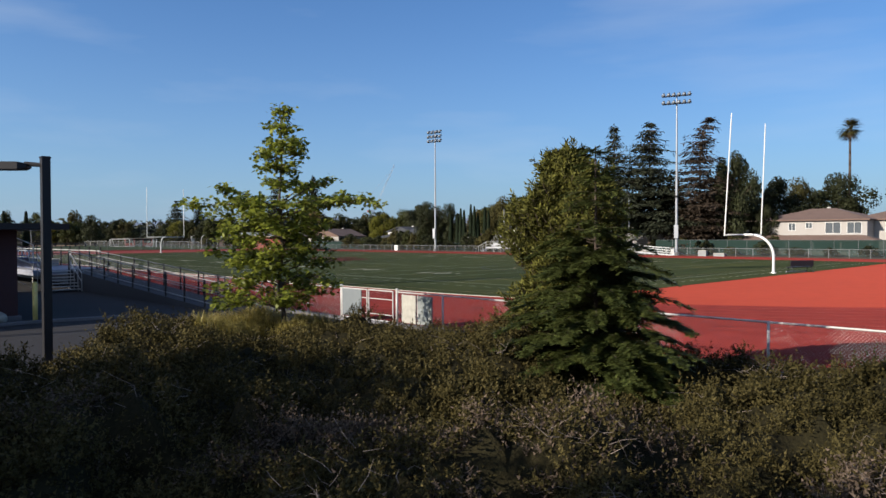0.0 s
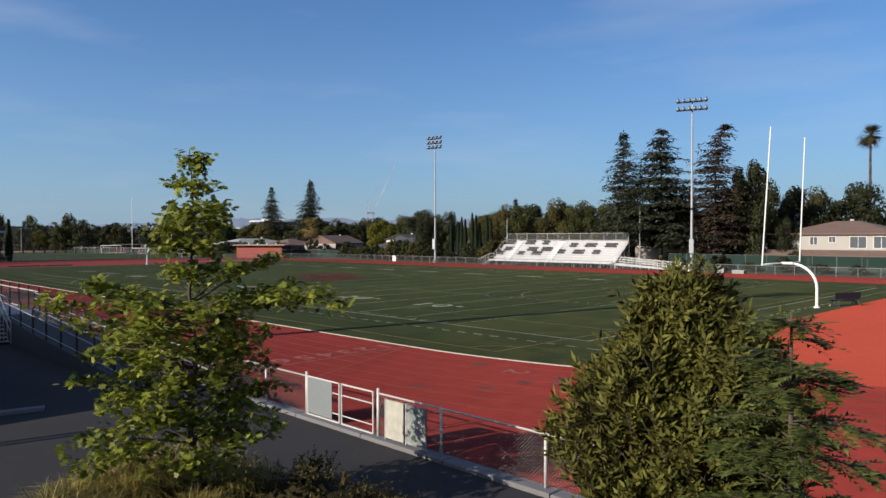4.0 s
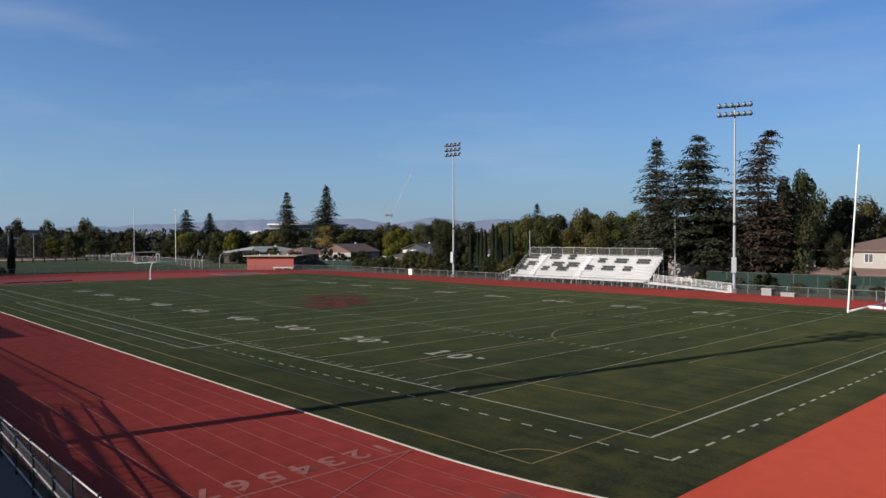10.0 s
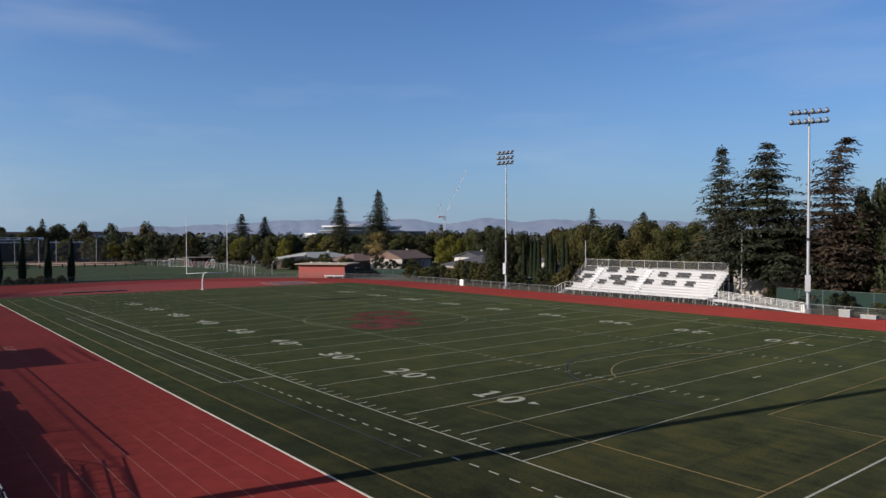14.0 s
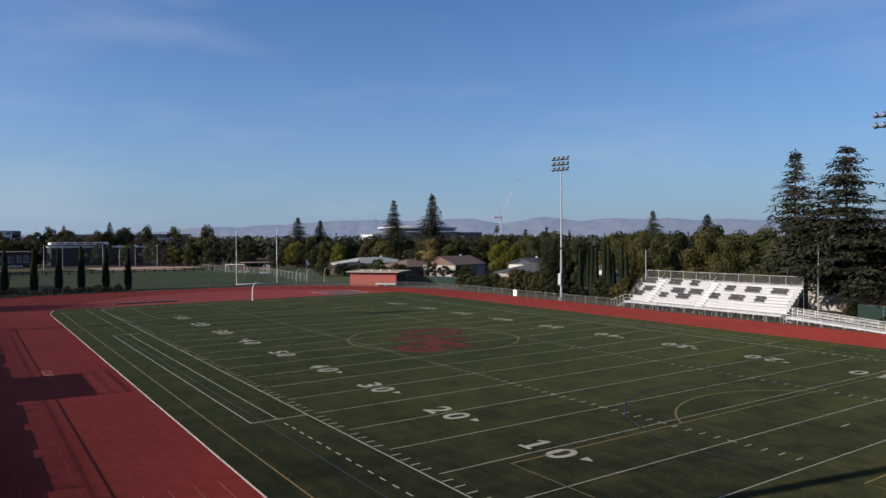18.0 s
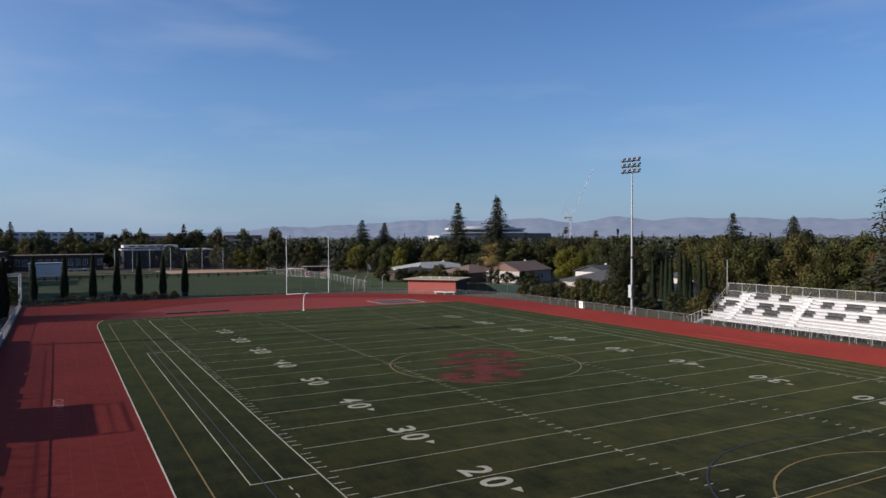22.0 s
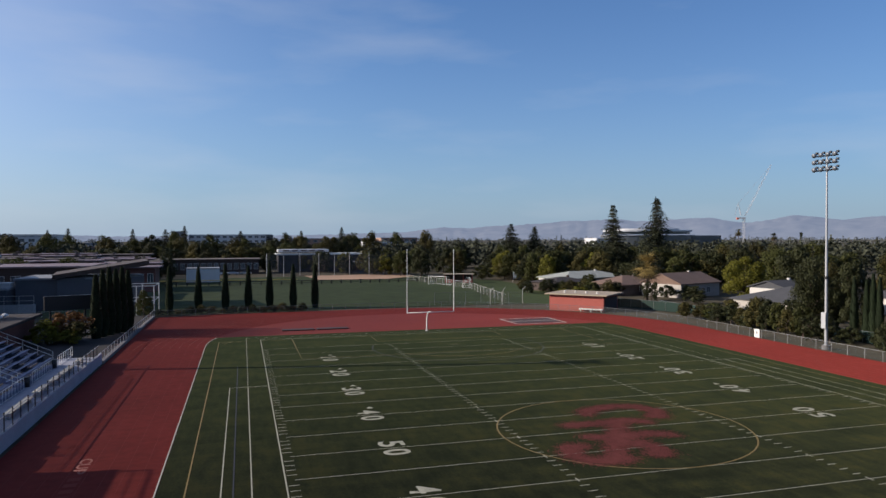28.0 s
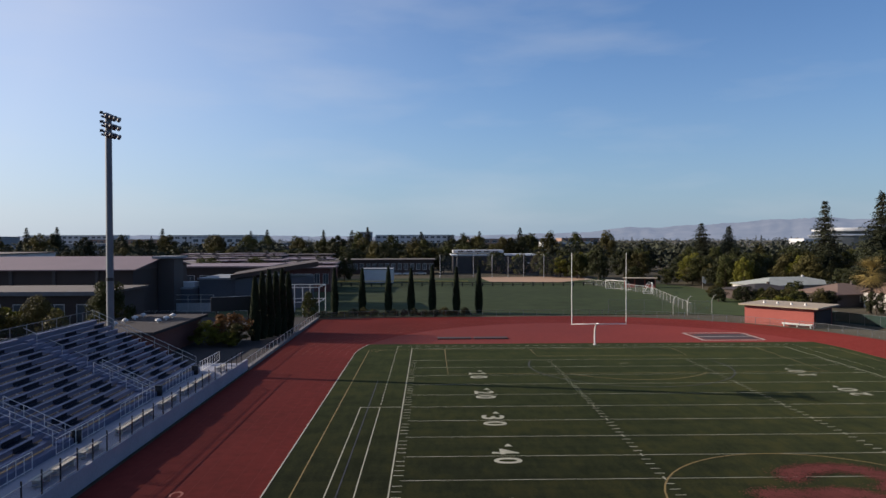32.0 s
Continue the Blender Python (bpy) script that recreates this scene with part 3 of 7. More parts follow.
# ---------------------------------------------------------------- trees
def crown_broad(seed, mat, n, size, lobes=16, low=0.16, droop=0.2):
    """Unit crown: about 1 high and 1 wide, uneven, of many leafy sprays gathered on lobes."""
    rng = random.Random(seed)
    cl = []
    for k in range(lobes):
        a, z = k * 2.4 + rng.uniform(-0.5, 0.5), low + (0.92 - low) * (k + 0.5) / lobes + rng.uniform(-0.04, 0.04)
        reach = 0.36 * math.sin(math.pi * min(1, max(0.12, (z - low + 0.2) / (1.14 - low)))) ** 0.6 * rng.uniform(0.55, 1.1)
        cl.append((Vector((reach * math.cos(a), reach * math.sin(a), z)), rng.uniform(0.10, 0.19)))
    cl += [(Vector((0, 0, 0.6)), 0.22), (Vector((0.03, -0.04, 0.42)), 0.24)]
    s = Shape()
    for k in range(n):
        c, r = cl[rng.randrange(len(cl))]
        d = Vector((rng.gauss(0, 1), rng.gauss(0, 1), rng.gauss(0, 0.8) + 0.15)).normalized()
        p = c + d * r * rng.uniform(0.35, 1.1) ** 0.6
        e = size * rng.uniform(0.5, 1.35)
        # a spray lies roughly square to the way out of the crown, with some disorder
        u = (d.orthogonal() + Vector((rng.gauss(0, 0.6), rng.gauss(0, 0.6), rng.gauss(0, 0.6)))).normalized()
        v = (d.cross(u) + d * rng.gauss(0, 0.5)).normalized()
        s.add([p - u * e * 0.5, p + v * e * 0.36 - d * e * 0.1, p + u * e * 0.5 - Vector((0, 0, droop * e)), p - v * e * 0.36], [(0, 1, 2, 3)])
    t = Shape()
    t.tube((0, 0, -0.02), (0.01, 0.01, 0.38), 0.026, 0.017, 7)
    for c, r in cl[:-2]:
        t.tube((0.01, 0.01, min(c.z * 0.7, 0.45)), c, 0.010, 0.004, 5)
    return t.mesh("trunk", M_BARK), s.mesh("crown", mat)


def crown_conifer(seed, mat, whorls, per, size, top=0.10, base=0.2, spread=0.5, droop=0.25, open_=0.0, lean=0.0, shape=0.8, ragged=0.35):
    """Unit conifer: uneven layers of flat boughs, each a stem with side sprays."""
    rng = random.Random(seed)
    s, t = Shape(), Shape()

    def axis(z):
        return Vector((lean * (max(0.0, z - 0.5) / 0.5) ** 4, 0, z))

    for k in range(8):
        t.tube(axis(k / 8.2 - 0.02), axis((k + 1) / 8.2 - 0.02), 0.019 * (1 - k / 8.6), 0.019 * (1 - (k + 1) / 8.6), 6, False)
    sector = [rng.uniform(1 - ragged, 1 + ragged * 0.6) for _ in range(7)]
    for k in range(whorls):
        u = min(1, max(0, (k + rng.uniform(-0.45, 0.45)) / (whorls - 1)))
        z0 = base + (0.99 - base) * u
        reach = spread * ((1 - u) ** shape * (1 - top) + top * 0.35) * rng.uniform(1 - ragged * 0.5, 1 + ragged * 0.3)
        if u < 0.12:
            reach *= 0.7 + u * 2.5
        n = max(5, int(per * (1 - 0.1 * u)))
        for j in range(n):
            if rng.random() < open_:
                continue
            a = (j + rng.uniform(-0.5, 0.5)) * 2 * math.pi / n + k * 1.3
            L = reach * rng.uniform(1 - ragged, 1.1) * sector[(int(a / 0.9) + k // 4) % 7]
            root = axis(z0 + rng.gauss(0, 0.008))
            out, side = Vector((math.cos(a), math.sin(a), 0)), Vector((-math.sin(a), math.cos(a), 0))
            sag = droop * rng.uniform(0.6, 1.3)
            steps = max(3, int(L / 0.024))

            def at(v):
                return root + out * L * v + Vector((0, 0, L * (0.16 * v - sag * v * v)))

            t.tube(root, at(0.55), 0.004, 0.0025, 3, False)
            for i in range(steps + 1):
                v = 0.10 + 0.9 * (i + rng.uniform(-0.3, 0.3)) / steps
                c = at(v)
                for sg in (-1, 1):
                    m = L * 0.34 * max(0.0, 1.05 - v) ** 0.6 * rng.uniform(0.5, 1.1) + size * 0.35
                    d = (out * rng.uniform(0.5, 0.9) + side * sg * rng.uniform(0.6, 1.0)).normalized()
                    for q in range(max(1, int(m / (size * 0.5)))):
                        o = c + d * (q + rng.random() * 0.5) * size * 0.5 + Vector((0, 0, rng.gauss(-0.004 * q, 0.005)))
                        b = rng.gauss(0, 0.5)
                        g = (d + side * b * 0.6 + out * b * 0.3 + Vector((0, 0, rng.gauss(-0.25, 0.25)))).normalized()
                        e = size * rng.uniform(0.6, 1.15) * (1.1 - 0.15 * u)
                        w = (g.cross(Vector((0, 0, 1))) + Vector((0, 0, rng.gauss(0, 0.4)))).normalized() * e * 0.17
                        s.add([o - g * e * 0.1, o + g * e * 0.4 + w, o + g * e, o + g * e * 0.4 - w], [(0, 1, 2, 3)])
    for k in range(14):
        o = axis(0.955 + 0.035 * k / 14)
        g = Vector((rng.gauss(0, 0.5), rng.gauss(0, 0.5), 0.7)).normalized()
        w = g.orthogonal().normalized() * size * 0.10
        s.add([o - g * size * 0.1, o + w, o + g * size * 0.5, o - w], [(0, 1, 2, 3)])
    return t.mesh("trunk", M_BARK), s.mesh("crown", mat)


def crown_column(seed, mat, n, size):
    """Unit Italian cypress: a narrow, ragged column."""
    rng = random.Random(seed)
    s, t = Shape(), Shape()
    t.tube((0, 0, -0.02), (0, 0, 0.4), 0.02, 0.012, 6)
    for k in range(n):
        z = rng.uniform(0.0, 1.0)
        r = 0.5 * (min(1, (z + 0.42) / 0.6) * (1 - max(0, z - 0.25) / 0.78) ** 0.6) * rng.uniform(0.6, 1.1)
        a = rng.uniform(0, 2 * math.pi)
        p = Vector((r * math.cos(a), r * math.sin(a), z))
        d = Vector((math.cos(a) * 0.5, math.sin(a) * 0.5, rng.uniform(0.10, 0.3) * 2))
        e, w = size, Vector((-math.sin(a), math.cos(a), 0)) * 0.16
        s.add([p - Vector((0, 0, e * 0.4)), p + w, p + Vector((d.x * 0.2, d.y * 0.2, e)), p - w], [(0, 1, 2, 3)])
    return t.mesh("trunk", M_BARK), s.mesh("crown", mat)


LIB = {}


def plant(key, make, name, x, y, h, w, label, category="tree", group="", z=0.0, rz=None):
    """A tree at (x, y), h high and w wide, from a unit shape that is built once."""
    if key not in LIB:
        LIB[key] = make()
    trunk, crown = LIB[key]
    ob = new(name)
    ob.matrix_world = pose(x, y, z, 0, 0, (x * 37 + y * 61) % 360 if rz is None else rz) @ Matrix.Diagonal((w, w, h, 1))
    shared("trunk", trunk, ob)
    shared("crown", crown, ob)
    return tagged(ob, label, category, group)


KINDS = {
    "mid": (M_LEAF_MID, "round broadleaf tree with mid-green foliage"),
    "olive": (M_LEAF_OLIVE, "broadleaf tree with olive-green foliage"),
    "dark": (M_LEAF_DARK, "dense broadleaf tree with dark green foliage"),
    "lime": (M_LEAF_LIME, "round tree with bright yellow-green foliage"),
    "rust": (M_LEAF_RUST, "tree with rusty orange-brown foliage"),
}


def broad(kind, x, y, h, w, group="", label="", name="tree", v=None):
    mat, text = KINDS[kind]
    v = int(abs(x * 3 + y * 7)) % 3 if v is None else v
    # fewer, larger sprays for low shrubs and for trees that stay far off
    if h < 5:
        grade, n, size = "low", 1700, 0.072
    elif y > 140 or x > 125:
        grade, n, size = "far", 4200, 0.047
    else:
        grade, n, size = "near", 11500, 0.031
    return plant((kind, v, grade), lambda: crown_broad(11 * v + len(kind), mat, n, size, 15 + 2 * v), name, x, y, h, w, label or text, "tree", group)


def cypress(x, y, h, w=1.5, group="row of cypresses", v=0):
    return plant(("cyp", v), lambda: crown_column(3 + v, M_CYPRESS, 900, 0.07), "cypress", x, y, h, w, "slender dark green Italian cypress", "cypress", group)


def conifer(key, x, y, h, w, label, rz=0, name="conifer", **kw):
    return plant(("con", key), lambda: crown_conifer(**kw), name, x, y, h, w, label, "conifer", rz=rz)


# three big conifers behind the visitors' bleachers
conifer("a", 77.0, 35.4, 22.4, 20, "tall dark conifer with open drooping branches", name="cedar", seed=1, mat=M_CONIFER, whorls=27, per=11, size=0.041, spread=0.44, droop=0.30, open_=0.16, base=0.26, top=0.05, shape=0.9, ragged=0.55)
conifer("b", 79.4, 29.8, 22.8, 20, "broad blue-green cedar with layered branches", name="cedar", seed=2, mat=M_CONIFER, whorls=27, per=14, size=0.042, spread=0.54, droop=0.20, open_=0.08, base=0.16, top=0.03, shape=0.74, ragged=0.4)
conifer("c", 79.2, 20.6, 22.4, 20, "tall browned conifer with a bent leaning tip", name="cedar", seed=3, mat=M_CONIFER_BROWN, whorls=36, per=11, size=0.041, spread=0.46, droop=0.22, base=0.05, top=0.16, lean=0.085, shape=0.62, ragged=0.5, open_=0.12, rz=-75)
# two redwoods and the far pointed conifers
conifer("a2", 127.0, 230.0, 25.5, 19, "tall pointed dark conifer", name="redwood", seed=5, mat=M_CONIFER, whorls=40, per=10, size=0.046, spread=0.40, droop=0.3, base=0.06, top=0.04, shape=0.75, ragged=0.4)
conifer("b2", 125.6, 199.7, 26.4, 22, "tall pointed conifer with full lower branches", name="redwood", seed=6, mat=M_CONIFER, whorls=42, per=10, size=0.046, spread=0.46, droop=0.3, base=0.06, top=0.04, shape=0.78, ragged=0.4)
conifer("a2", 109.5, 286.7, 19.8, 21, "pointed dark conifer among round trees", name="redwood", rz=80)
conifer("b2", 120.1, 285.6, 18.6, 19, "pointed dark conifer among round trees", name="redwood", rz=150)
conifer("a", 190.0, 152.0, 20.0, 20, "dark conifer rising over the tree line", name="pine", rz=40)
conifer("b2", 205.0, 140.0, 18.5, 22, "dark conifer rising over the tree line", name="pine", rz=200)
conifer("a2", 215.0, 112.0, 17.0, 14, "slender dark conifer rising over the tree line", name="pine", rz=10)

# neighbourhood trees east of the field
for kind, x, y, h, w in (
    ("lime", 99.4, 126.0, 9.7, 12.0), ("dark", 106, 118, 12.0, 13.0), ("mid", 118, 136, 11.5, 12), ("dark", 84, 103, 3.2, 5), ("dark", 86, 98, 3.3, 5), ("olive", 82, 108, 2.8, 5), ("dark", 88, 94, 3.4, 5), ("dark", 91, 141, 3.2, 5), ("mid", 94, 138, 3.0, 5), ("dark", 89, 128, 3.6, 6), ("dark", 84.4, 137.4, 4.4, 4.6), ("olive", 80, 160, 3.4, 5), ("dark", 84, 152, 3.2, 5), ("mid", 72, 166, 3.4, 5), ("dark", 71, 161, 3.6, 5.5), ("olive", 75, 158, 3.4, 5), ("dark", 66.5, 165, 3.2, 5), ("mid", 79, 154.5, 3.4, 5), ("olive", 70, 176, 2.8, 4.5), ("mid", 74, 222, 5.0, 8), ("olive", 82, 222, 5.6, 8), ("lime", 88, 214, 5.0, 7), ("mid", 66, 228, 5.0, 8), ("dark", 92, 200, 6.0, 9), ("olive", 96, 192, 5.5, 8), ("lime", 104, 200, 9.0, 10),
    ("dark", 77.5, 84.5, 10.4, 7.5), ("dark", 81, 80.5, 10.0, 6.5), ("olive", 84, 88, 9.5, 8.0), ("olive", 79, 97, 4.0, 6.0), ("dark", 76, 91, 4.2, 6),
    ("mid", 83, 62, 11.3, 10.0), ("olive", 86, 55, 11.6, 11.0), ("mid", 84, 48, 11.0, 10.0), ("dark", 90, 66, 12.0, 11.0), ("olive", 88, 71, 11.0, 10), ("dark", 93, 44, 10.5, 9), ("olive", 84, 43, 8.6, 7),
    ("rust", 92, 53.5, 10.4, 5.5), ("rust", 96, 50, 9.0, 5),
    ("dark", 82.5, 16.6, 16.8, 8.6), ("dark", 86, 21.5, 11.0, 8.0), ("dark", 84, 12.0, 8.0, 5.5), ("dark", 101, 18, 13.8, 13), ("olive", 92, 20, 14.5, 8.5), ("dark", 108, 8, 13.5, 14), ("mid", 100, 27, 12, 10), ("dark", 114, -4, 14.5, 15), ("mid", 118, -16, 15.0, 15), ("olive", 112, 16, 13.0, 12), ("dark", 124, -28, 15, 15),
    ("olive", 76.0, 14.0, 2.6, 2.6), ("mid", 77.0, 8.0, 3.0, 2.6), ("olive", 76.5, 22.6, 2.8, 4.0), ("dark", 77, 27.4, 2.4, 3.6), ("olive", 78.5, 41.5, 5.0, 5.0),
    ("mid", 84, 166, 4.5, 6), ("dark", 98, 170, 7, 9), ("olive", 82, 152, 3.6, 5), ("mid", 110, 160, 10.5, 11), ("dark", 122, 155, 11, 12), ("olive", 130, 172, 11, 12), ("mid", 116, 176, 10, 11), ("mid", 140, 150, 12, 13), ("dark", 150, 132, 12.5, 13), ("olive", 135, 120, 12, 12), ("mid", 128, 104, 12.5, 13), ("dark", 140, 92, 13, 13), ("olive", 112, 96, 11.5, 12), ("mid", 104, 88, 11, 11), ("dark", 118, 78, 12.5, 12), ("olive", 126, 62, 13, 13), ("mid", 110, 60, 12, 12), ("dark", 108, 40, 12, 12),
):
    broad(kind, x, y, h, w, "neighbourhood trees")
rng = random.Random(21)
for k in range(96):
    x, y = rng.uniform(56, 190), 160 + 170 * rng.random() ** 1.3
    if x < 86 and y < 235:
        x += 30
    if (Vector((x, y)) - Vector((90, 181))).length < 14 or (Vector((x, y)) - Vector((103, 146))).length < 16:
        continue
    broad(rng.choice(("mid", "dark", "olive", "dark", "mid")), x, y, rng.uniform(7.5, 11.5), rng.uniform(8, 13), "belt of trees beyond the ball field")
for k in range(9):
    cypress(78.5 + 0.4 * math.sin(k * 2.1), 66.5 + k * 1.35, (8.0, 8.8, 7.6, 8.9, 9.4, 8.2, 8.7, 7.7, 8.1)[k], 1.05, "row of cypresses behind the bleachers", k % 2)
for k, x in enumerate((-15.9, -10.6, -5.6, -1.25, 2.8, 7.4, 11.7)):
    cypress(x, 144.6 - 0.1 * k, (8.4, 8.2, 8.6, 8.3, 8.9, 8.4, 8.5)[k], 1.4, "row of cypresses at the far bend", k % 2)
for k in range(6):
    cypress(-22.3 + 0.62 * k, 109.0 + 1.6 * k, (8.6, 9.2, 9.5, 9.1, 9.4, 8.8)[k], 1.55, "clump of cypresses beside the stands", k % 2)
for kind, x, y, h, w in (("rust", -25.4, 107.0, 4.2, 6.4), ("lime", -27.7, 104.8, 3.2, 5.5), ("olive", -23.8, 105.0, 3.0, 4.5), ("lime", -24.5, 103.5, 2.0, 3.5), ("mid", -19.5, 136.5, 4.6, 3.8), ("mid", -41.5, 106, 8.6, 7.5), ("olive", -50, 104, 6.4, 7), ("olive", -56, 103, 6.0, 7), ("mid", -62, 104, 5.6, 8), ("olive", -46, 101, 4.6, 6), ("lime", -51, 110, 4.4, 6.5), ("lime", -57, 109, 4.8, 7), ("olive", -63, 110, 5.2, 7), ("lime", -69, 109, 4.6, 7), ("olive", -76, 110, 5.4, 8), ("lime", -44.5, 109, 3.8, 5)):
    broad(kind, x, y, h, w, "planting beside the stands")
rng = random.Random(8)
for k in range(16):
    x = -19 + k * 1.85
    broad(rng.choice(("dark", "olive")), x, 138.2 + rng.uniform(-0.2, 0.3), rng.uniform(0.9, 1.7), rng.uniform(2.0, 2.8), "low shrubs along the far fence", "low dark shrub along a chain-link fence", "shrub")
# shrubs and small trees between the east fence and the gardens
for k in range(34):
    y = 61 + k * 1.85
    if abs(y - 71.3) < 1.2 or y > 107:
        continue
    broad(rng.choice(("dark", "olive", "mid", "dark")), 71.2 + rng.uniform(0, 3.2), y, rng.uniform(1.0, 1.7) if y > 108 else rng.uniform(2.0, 3.6) if y > 92 else rng.uniform(1.8, 4.6), rng.uniform(3.0, 4.6), "shrubs behind the east fence", "dense garden shrub behind a low fence", "shrub")
for k in range(24):
    x, y = 57 + rng.uniform(-1, 8) + k * 0.5, 134 + k * 3.0
    if y > 180:
        continue
    broad(rng.choice(("dark", "olive", "mid", "lime")), x + 9, y, rng.uniform(1.5, 3.0), rng.uniform(3.5, 5.5), "shrubs behind the east fence", "dense garden shrub behind a fence", "shrub")
for k in range(14):
    broad(rng.choice(("dark", "mid")), 72 + rng.uniform(0, 2), -38 + k * 4.6, rng.uniform(1.0, 2.4), rng.uniform(2.0, 3.6), "shrubs behind the east fence", "dense garden shrub behind a low fence", "shrub")
# trees round the ball field
for k in range(26):
    x, y = (58 if k > 12 else 86) + 3.2 * math.sin(k * 1.9) - (k > 12) * (k - 12) * 2.6, 196 + k * 3.6
    broad(rng.choice(("mid", "lime", "dark", "mid", "olive")), x, y + (k > 12) * 14, rng.uniform(6.5, 9.5), rng.uniform(7, 10), "trees round the ball field")
# campus and town trees to the north-west
for k in range(22):
    x, y = -95 + 5.6 * k + rng.uniform(-2, 2), 322 + rng.uniform(-4, 30)
    broad(rng.choice(("dark", "dark", "olive", "mid")), x, y, rng.uniform(8.5, 12.5), rng.uniform(10, 15), "campus trees")
for x, y, w in ((-33.9, 246, 7.6), (-26.3, 247, 7.6), (-52, 258, 11), (-66, 270, 11), (-80, 250, 11), (8, 300, 8)):
    broad("dark", x, y, 8.8, w, "campus trees", "round clipped evergreen tree with dark foliage")
# taller clumps that break the skyline
for k in range(34):
    x, y = -250 + 10.5 * k + rng.uniform(-4, 4), rng.uniform(380, 470)
    broad(rng.choice(("dark", "olive", "mid")), x, y, rng.uniform(13.5, 17.5), rng.uniform(11, 18), "campus trees")
for k in range(12):
    conifer("a2", -240 + 27 * k + rng.uniform(-9, 9), rng.uniform(400, 520), rng.uniform(17, 22), rng.uniform(14, 20), "far pointed conifer on the skyline", name="pine", rz=40 * k)
for k in range(26):
    x, y = rng.uniform(-210, 40), rng.uniform(322, 380)
    broad(rng.choice(("dark", "mid", "olive")), x, y, rng.uniform(7, 11), rng.uniform(8, 13), "campus trees")
for x, y, h, w in ((-62, 215, 9, 12), (-50, 222, 8.5, 11), (-44, 200, 8, 9), (-75, 190, 9, 10), (50, 266, 10, 8), (-98, 175, 9, 11), (-115, 160, 9, 10)):
    broad("dark" if x % 2 else "mid", x, y, h, w, "campus trees")


M_FROND = material("golden_frond", (0.17, 0.125, 0.042), 0.6, 0, 0.4, 3, 0.6, 0, tint=(0.34, 0.25, 0.085), per_island=0.6, leaf=0.25, spec=0.15)


def palm(x, y, h, crown, label, frond=None):
    ob = thing("palm", x, y, 0, 0, label, "palm tree")
    t = Shape()
    pts = [Vector((0.25 * math.sin(k / 5), 0, h * k / 10)) for k in range(11)]
    for k in range(10):
        t.tube(pts[k], pts[k + 1], 0.36 - 0.018 * k, 0.36 - 0.018 * (k + 1), 8)
    part("trunk", t, M_BARK, ob, smooth=True)
    rng = random.Random(int(h * 10))
    s, dead = Shape(), Shape()
    for k in range(120):
        a, e = rng.uniform(0, 2 * math.pi), rng.uniform(-1.1, 1.3)
        tgt = s if e > -0.7 else dead
        d = Vector((math.cos(a) * math.cos(e), math.sin(a) * math.cos(e), math.sin(e)))
        w = Vector((-math.sin(a), math.cos(a), 0))
        base = pts[-1] + Vector((0, 0, 0.1))
        L = crown * rng.uniform(0.35, 0.55)
        for j in range(7):
            f0 = (j - 3) * 0.2
            tip = base + (d + w * f0).normalized() * L - Vector((0, 0, 0.16 * L))
            root = base + d * L * 0.45
            tgt.add([root - w * 0.08, root + w * 0.08, tip], [(0, 1, 2)])
        tgt.tube(base, base + d * L * 0.5, 0.025, 0.012, 4, False)
    part("fronds", s, frond or M_LEAF_OLIVE, ob)
    part("dead_fronds", dead, M_CONIFER_BROWN, ob, "hanging brown dead fronds")


palm(120.8, 10.0, 23.6, 5.6, "tall fan palm with a bare thin trunk")
palm(331, 420, 17.0, 7.0, "distant slender fan palm")
palm(345, 402, 14.0, 7.0, "distant slender fan palm")
palm(84.6, 139.5, 7.4, 8.5, "short palm with drooping golden fronds beside houses", M_FROND)

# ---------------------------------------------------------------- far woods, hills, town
# haze of distance is put into these leaf colours, greyer the farther off
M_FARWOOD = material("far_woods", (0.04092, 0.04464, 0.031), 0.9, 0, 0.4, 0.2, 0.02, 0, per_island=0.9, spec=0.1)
M_HAZEWOOD = material("haze_paled_woods", (0.0868, 0.093, 0.0899), 0.9, 0, 0.3, 0.1, 0.01, 0, per_island=0.7, spec=0.1)
rng = random.Random(31)


def woods(name, n, r0, r1, hmin, hmax, leaves, mat, label, size):
    s = Shape()
    for k in range(n):
        az = radians(rng.uniform(-44, 92))
        r = r0 + (r1 - r0) * rng.random() ** 0.8
        x, y = -15 + r * math.sin(az), 10 + r * math.cos(az)
        if -70 < x < 62 and y < 420 or (x < 0 and y < 330) or (x < 230 and y < 335 and x > 0 and r < 300):
            continue
        h, w = rng.uniform(hmin, hmax), rng.uniform(4, 7.5)
        pointed = rng.random() < 0.04
        if pointed:
            h, w = h * 1.35, w * 0.5
        for j in range(leaves):
            z = rng.uniform(0.12, 1)
            rr = w * ((1 - z) if pointed else math.sqrt(max(0.03, 1 - (z - 0.5) ** 2 * 3.6))) * rng.uniform(0.4, 1)
            a = rng.uniform(0, 2 * math.pi)
            s.leaf((x + rr * math.cos(a), y + rr * math.sin(a), z * h), rng.uniform(*size), rng, 0, 0.8)
    return single(name, s, mat, label, "woods", kind="stuff")


woods("far_woods", 1500, 240, 620, 7, 12, 95, M_FARWOOD, "dense belt of mixed green suburban trees", (0.9, 2.1))
woods("distant_woods", 1900, 600, 1900, 8, 14, 34, M_HAZEWOOD, "distant grey-green tree line, paled for haze", (1.2, 2.6))

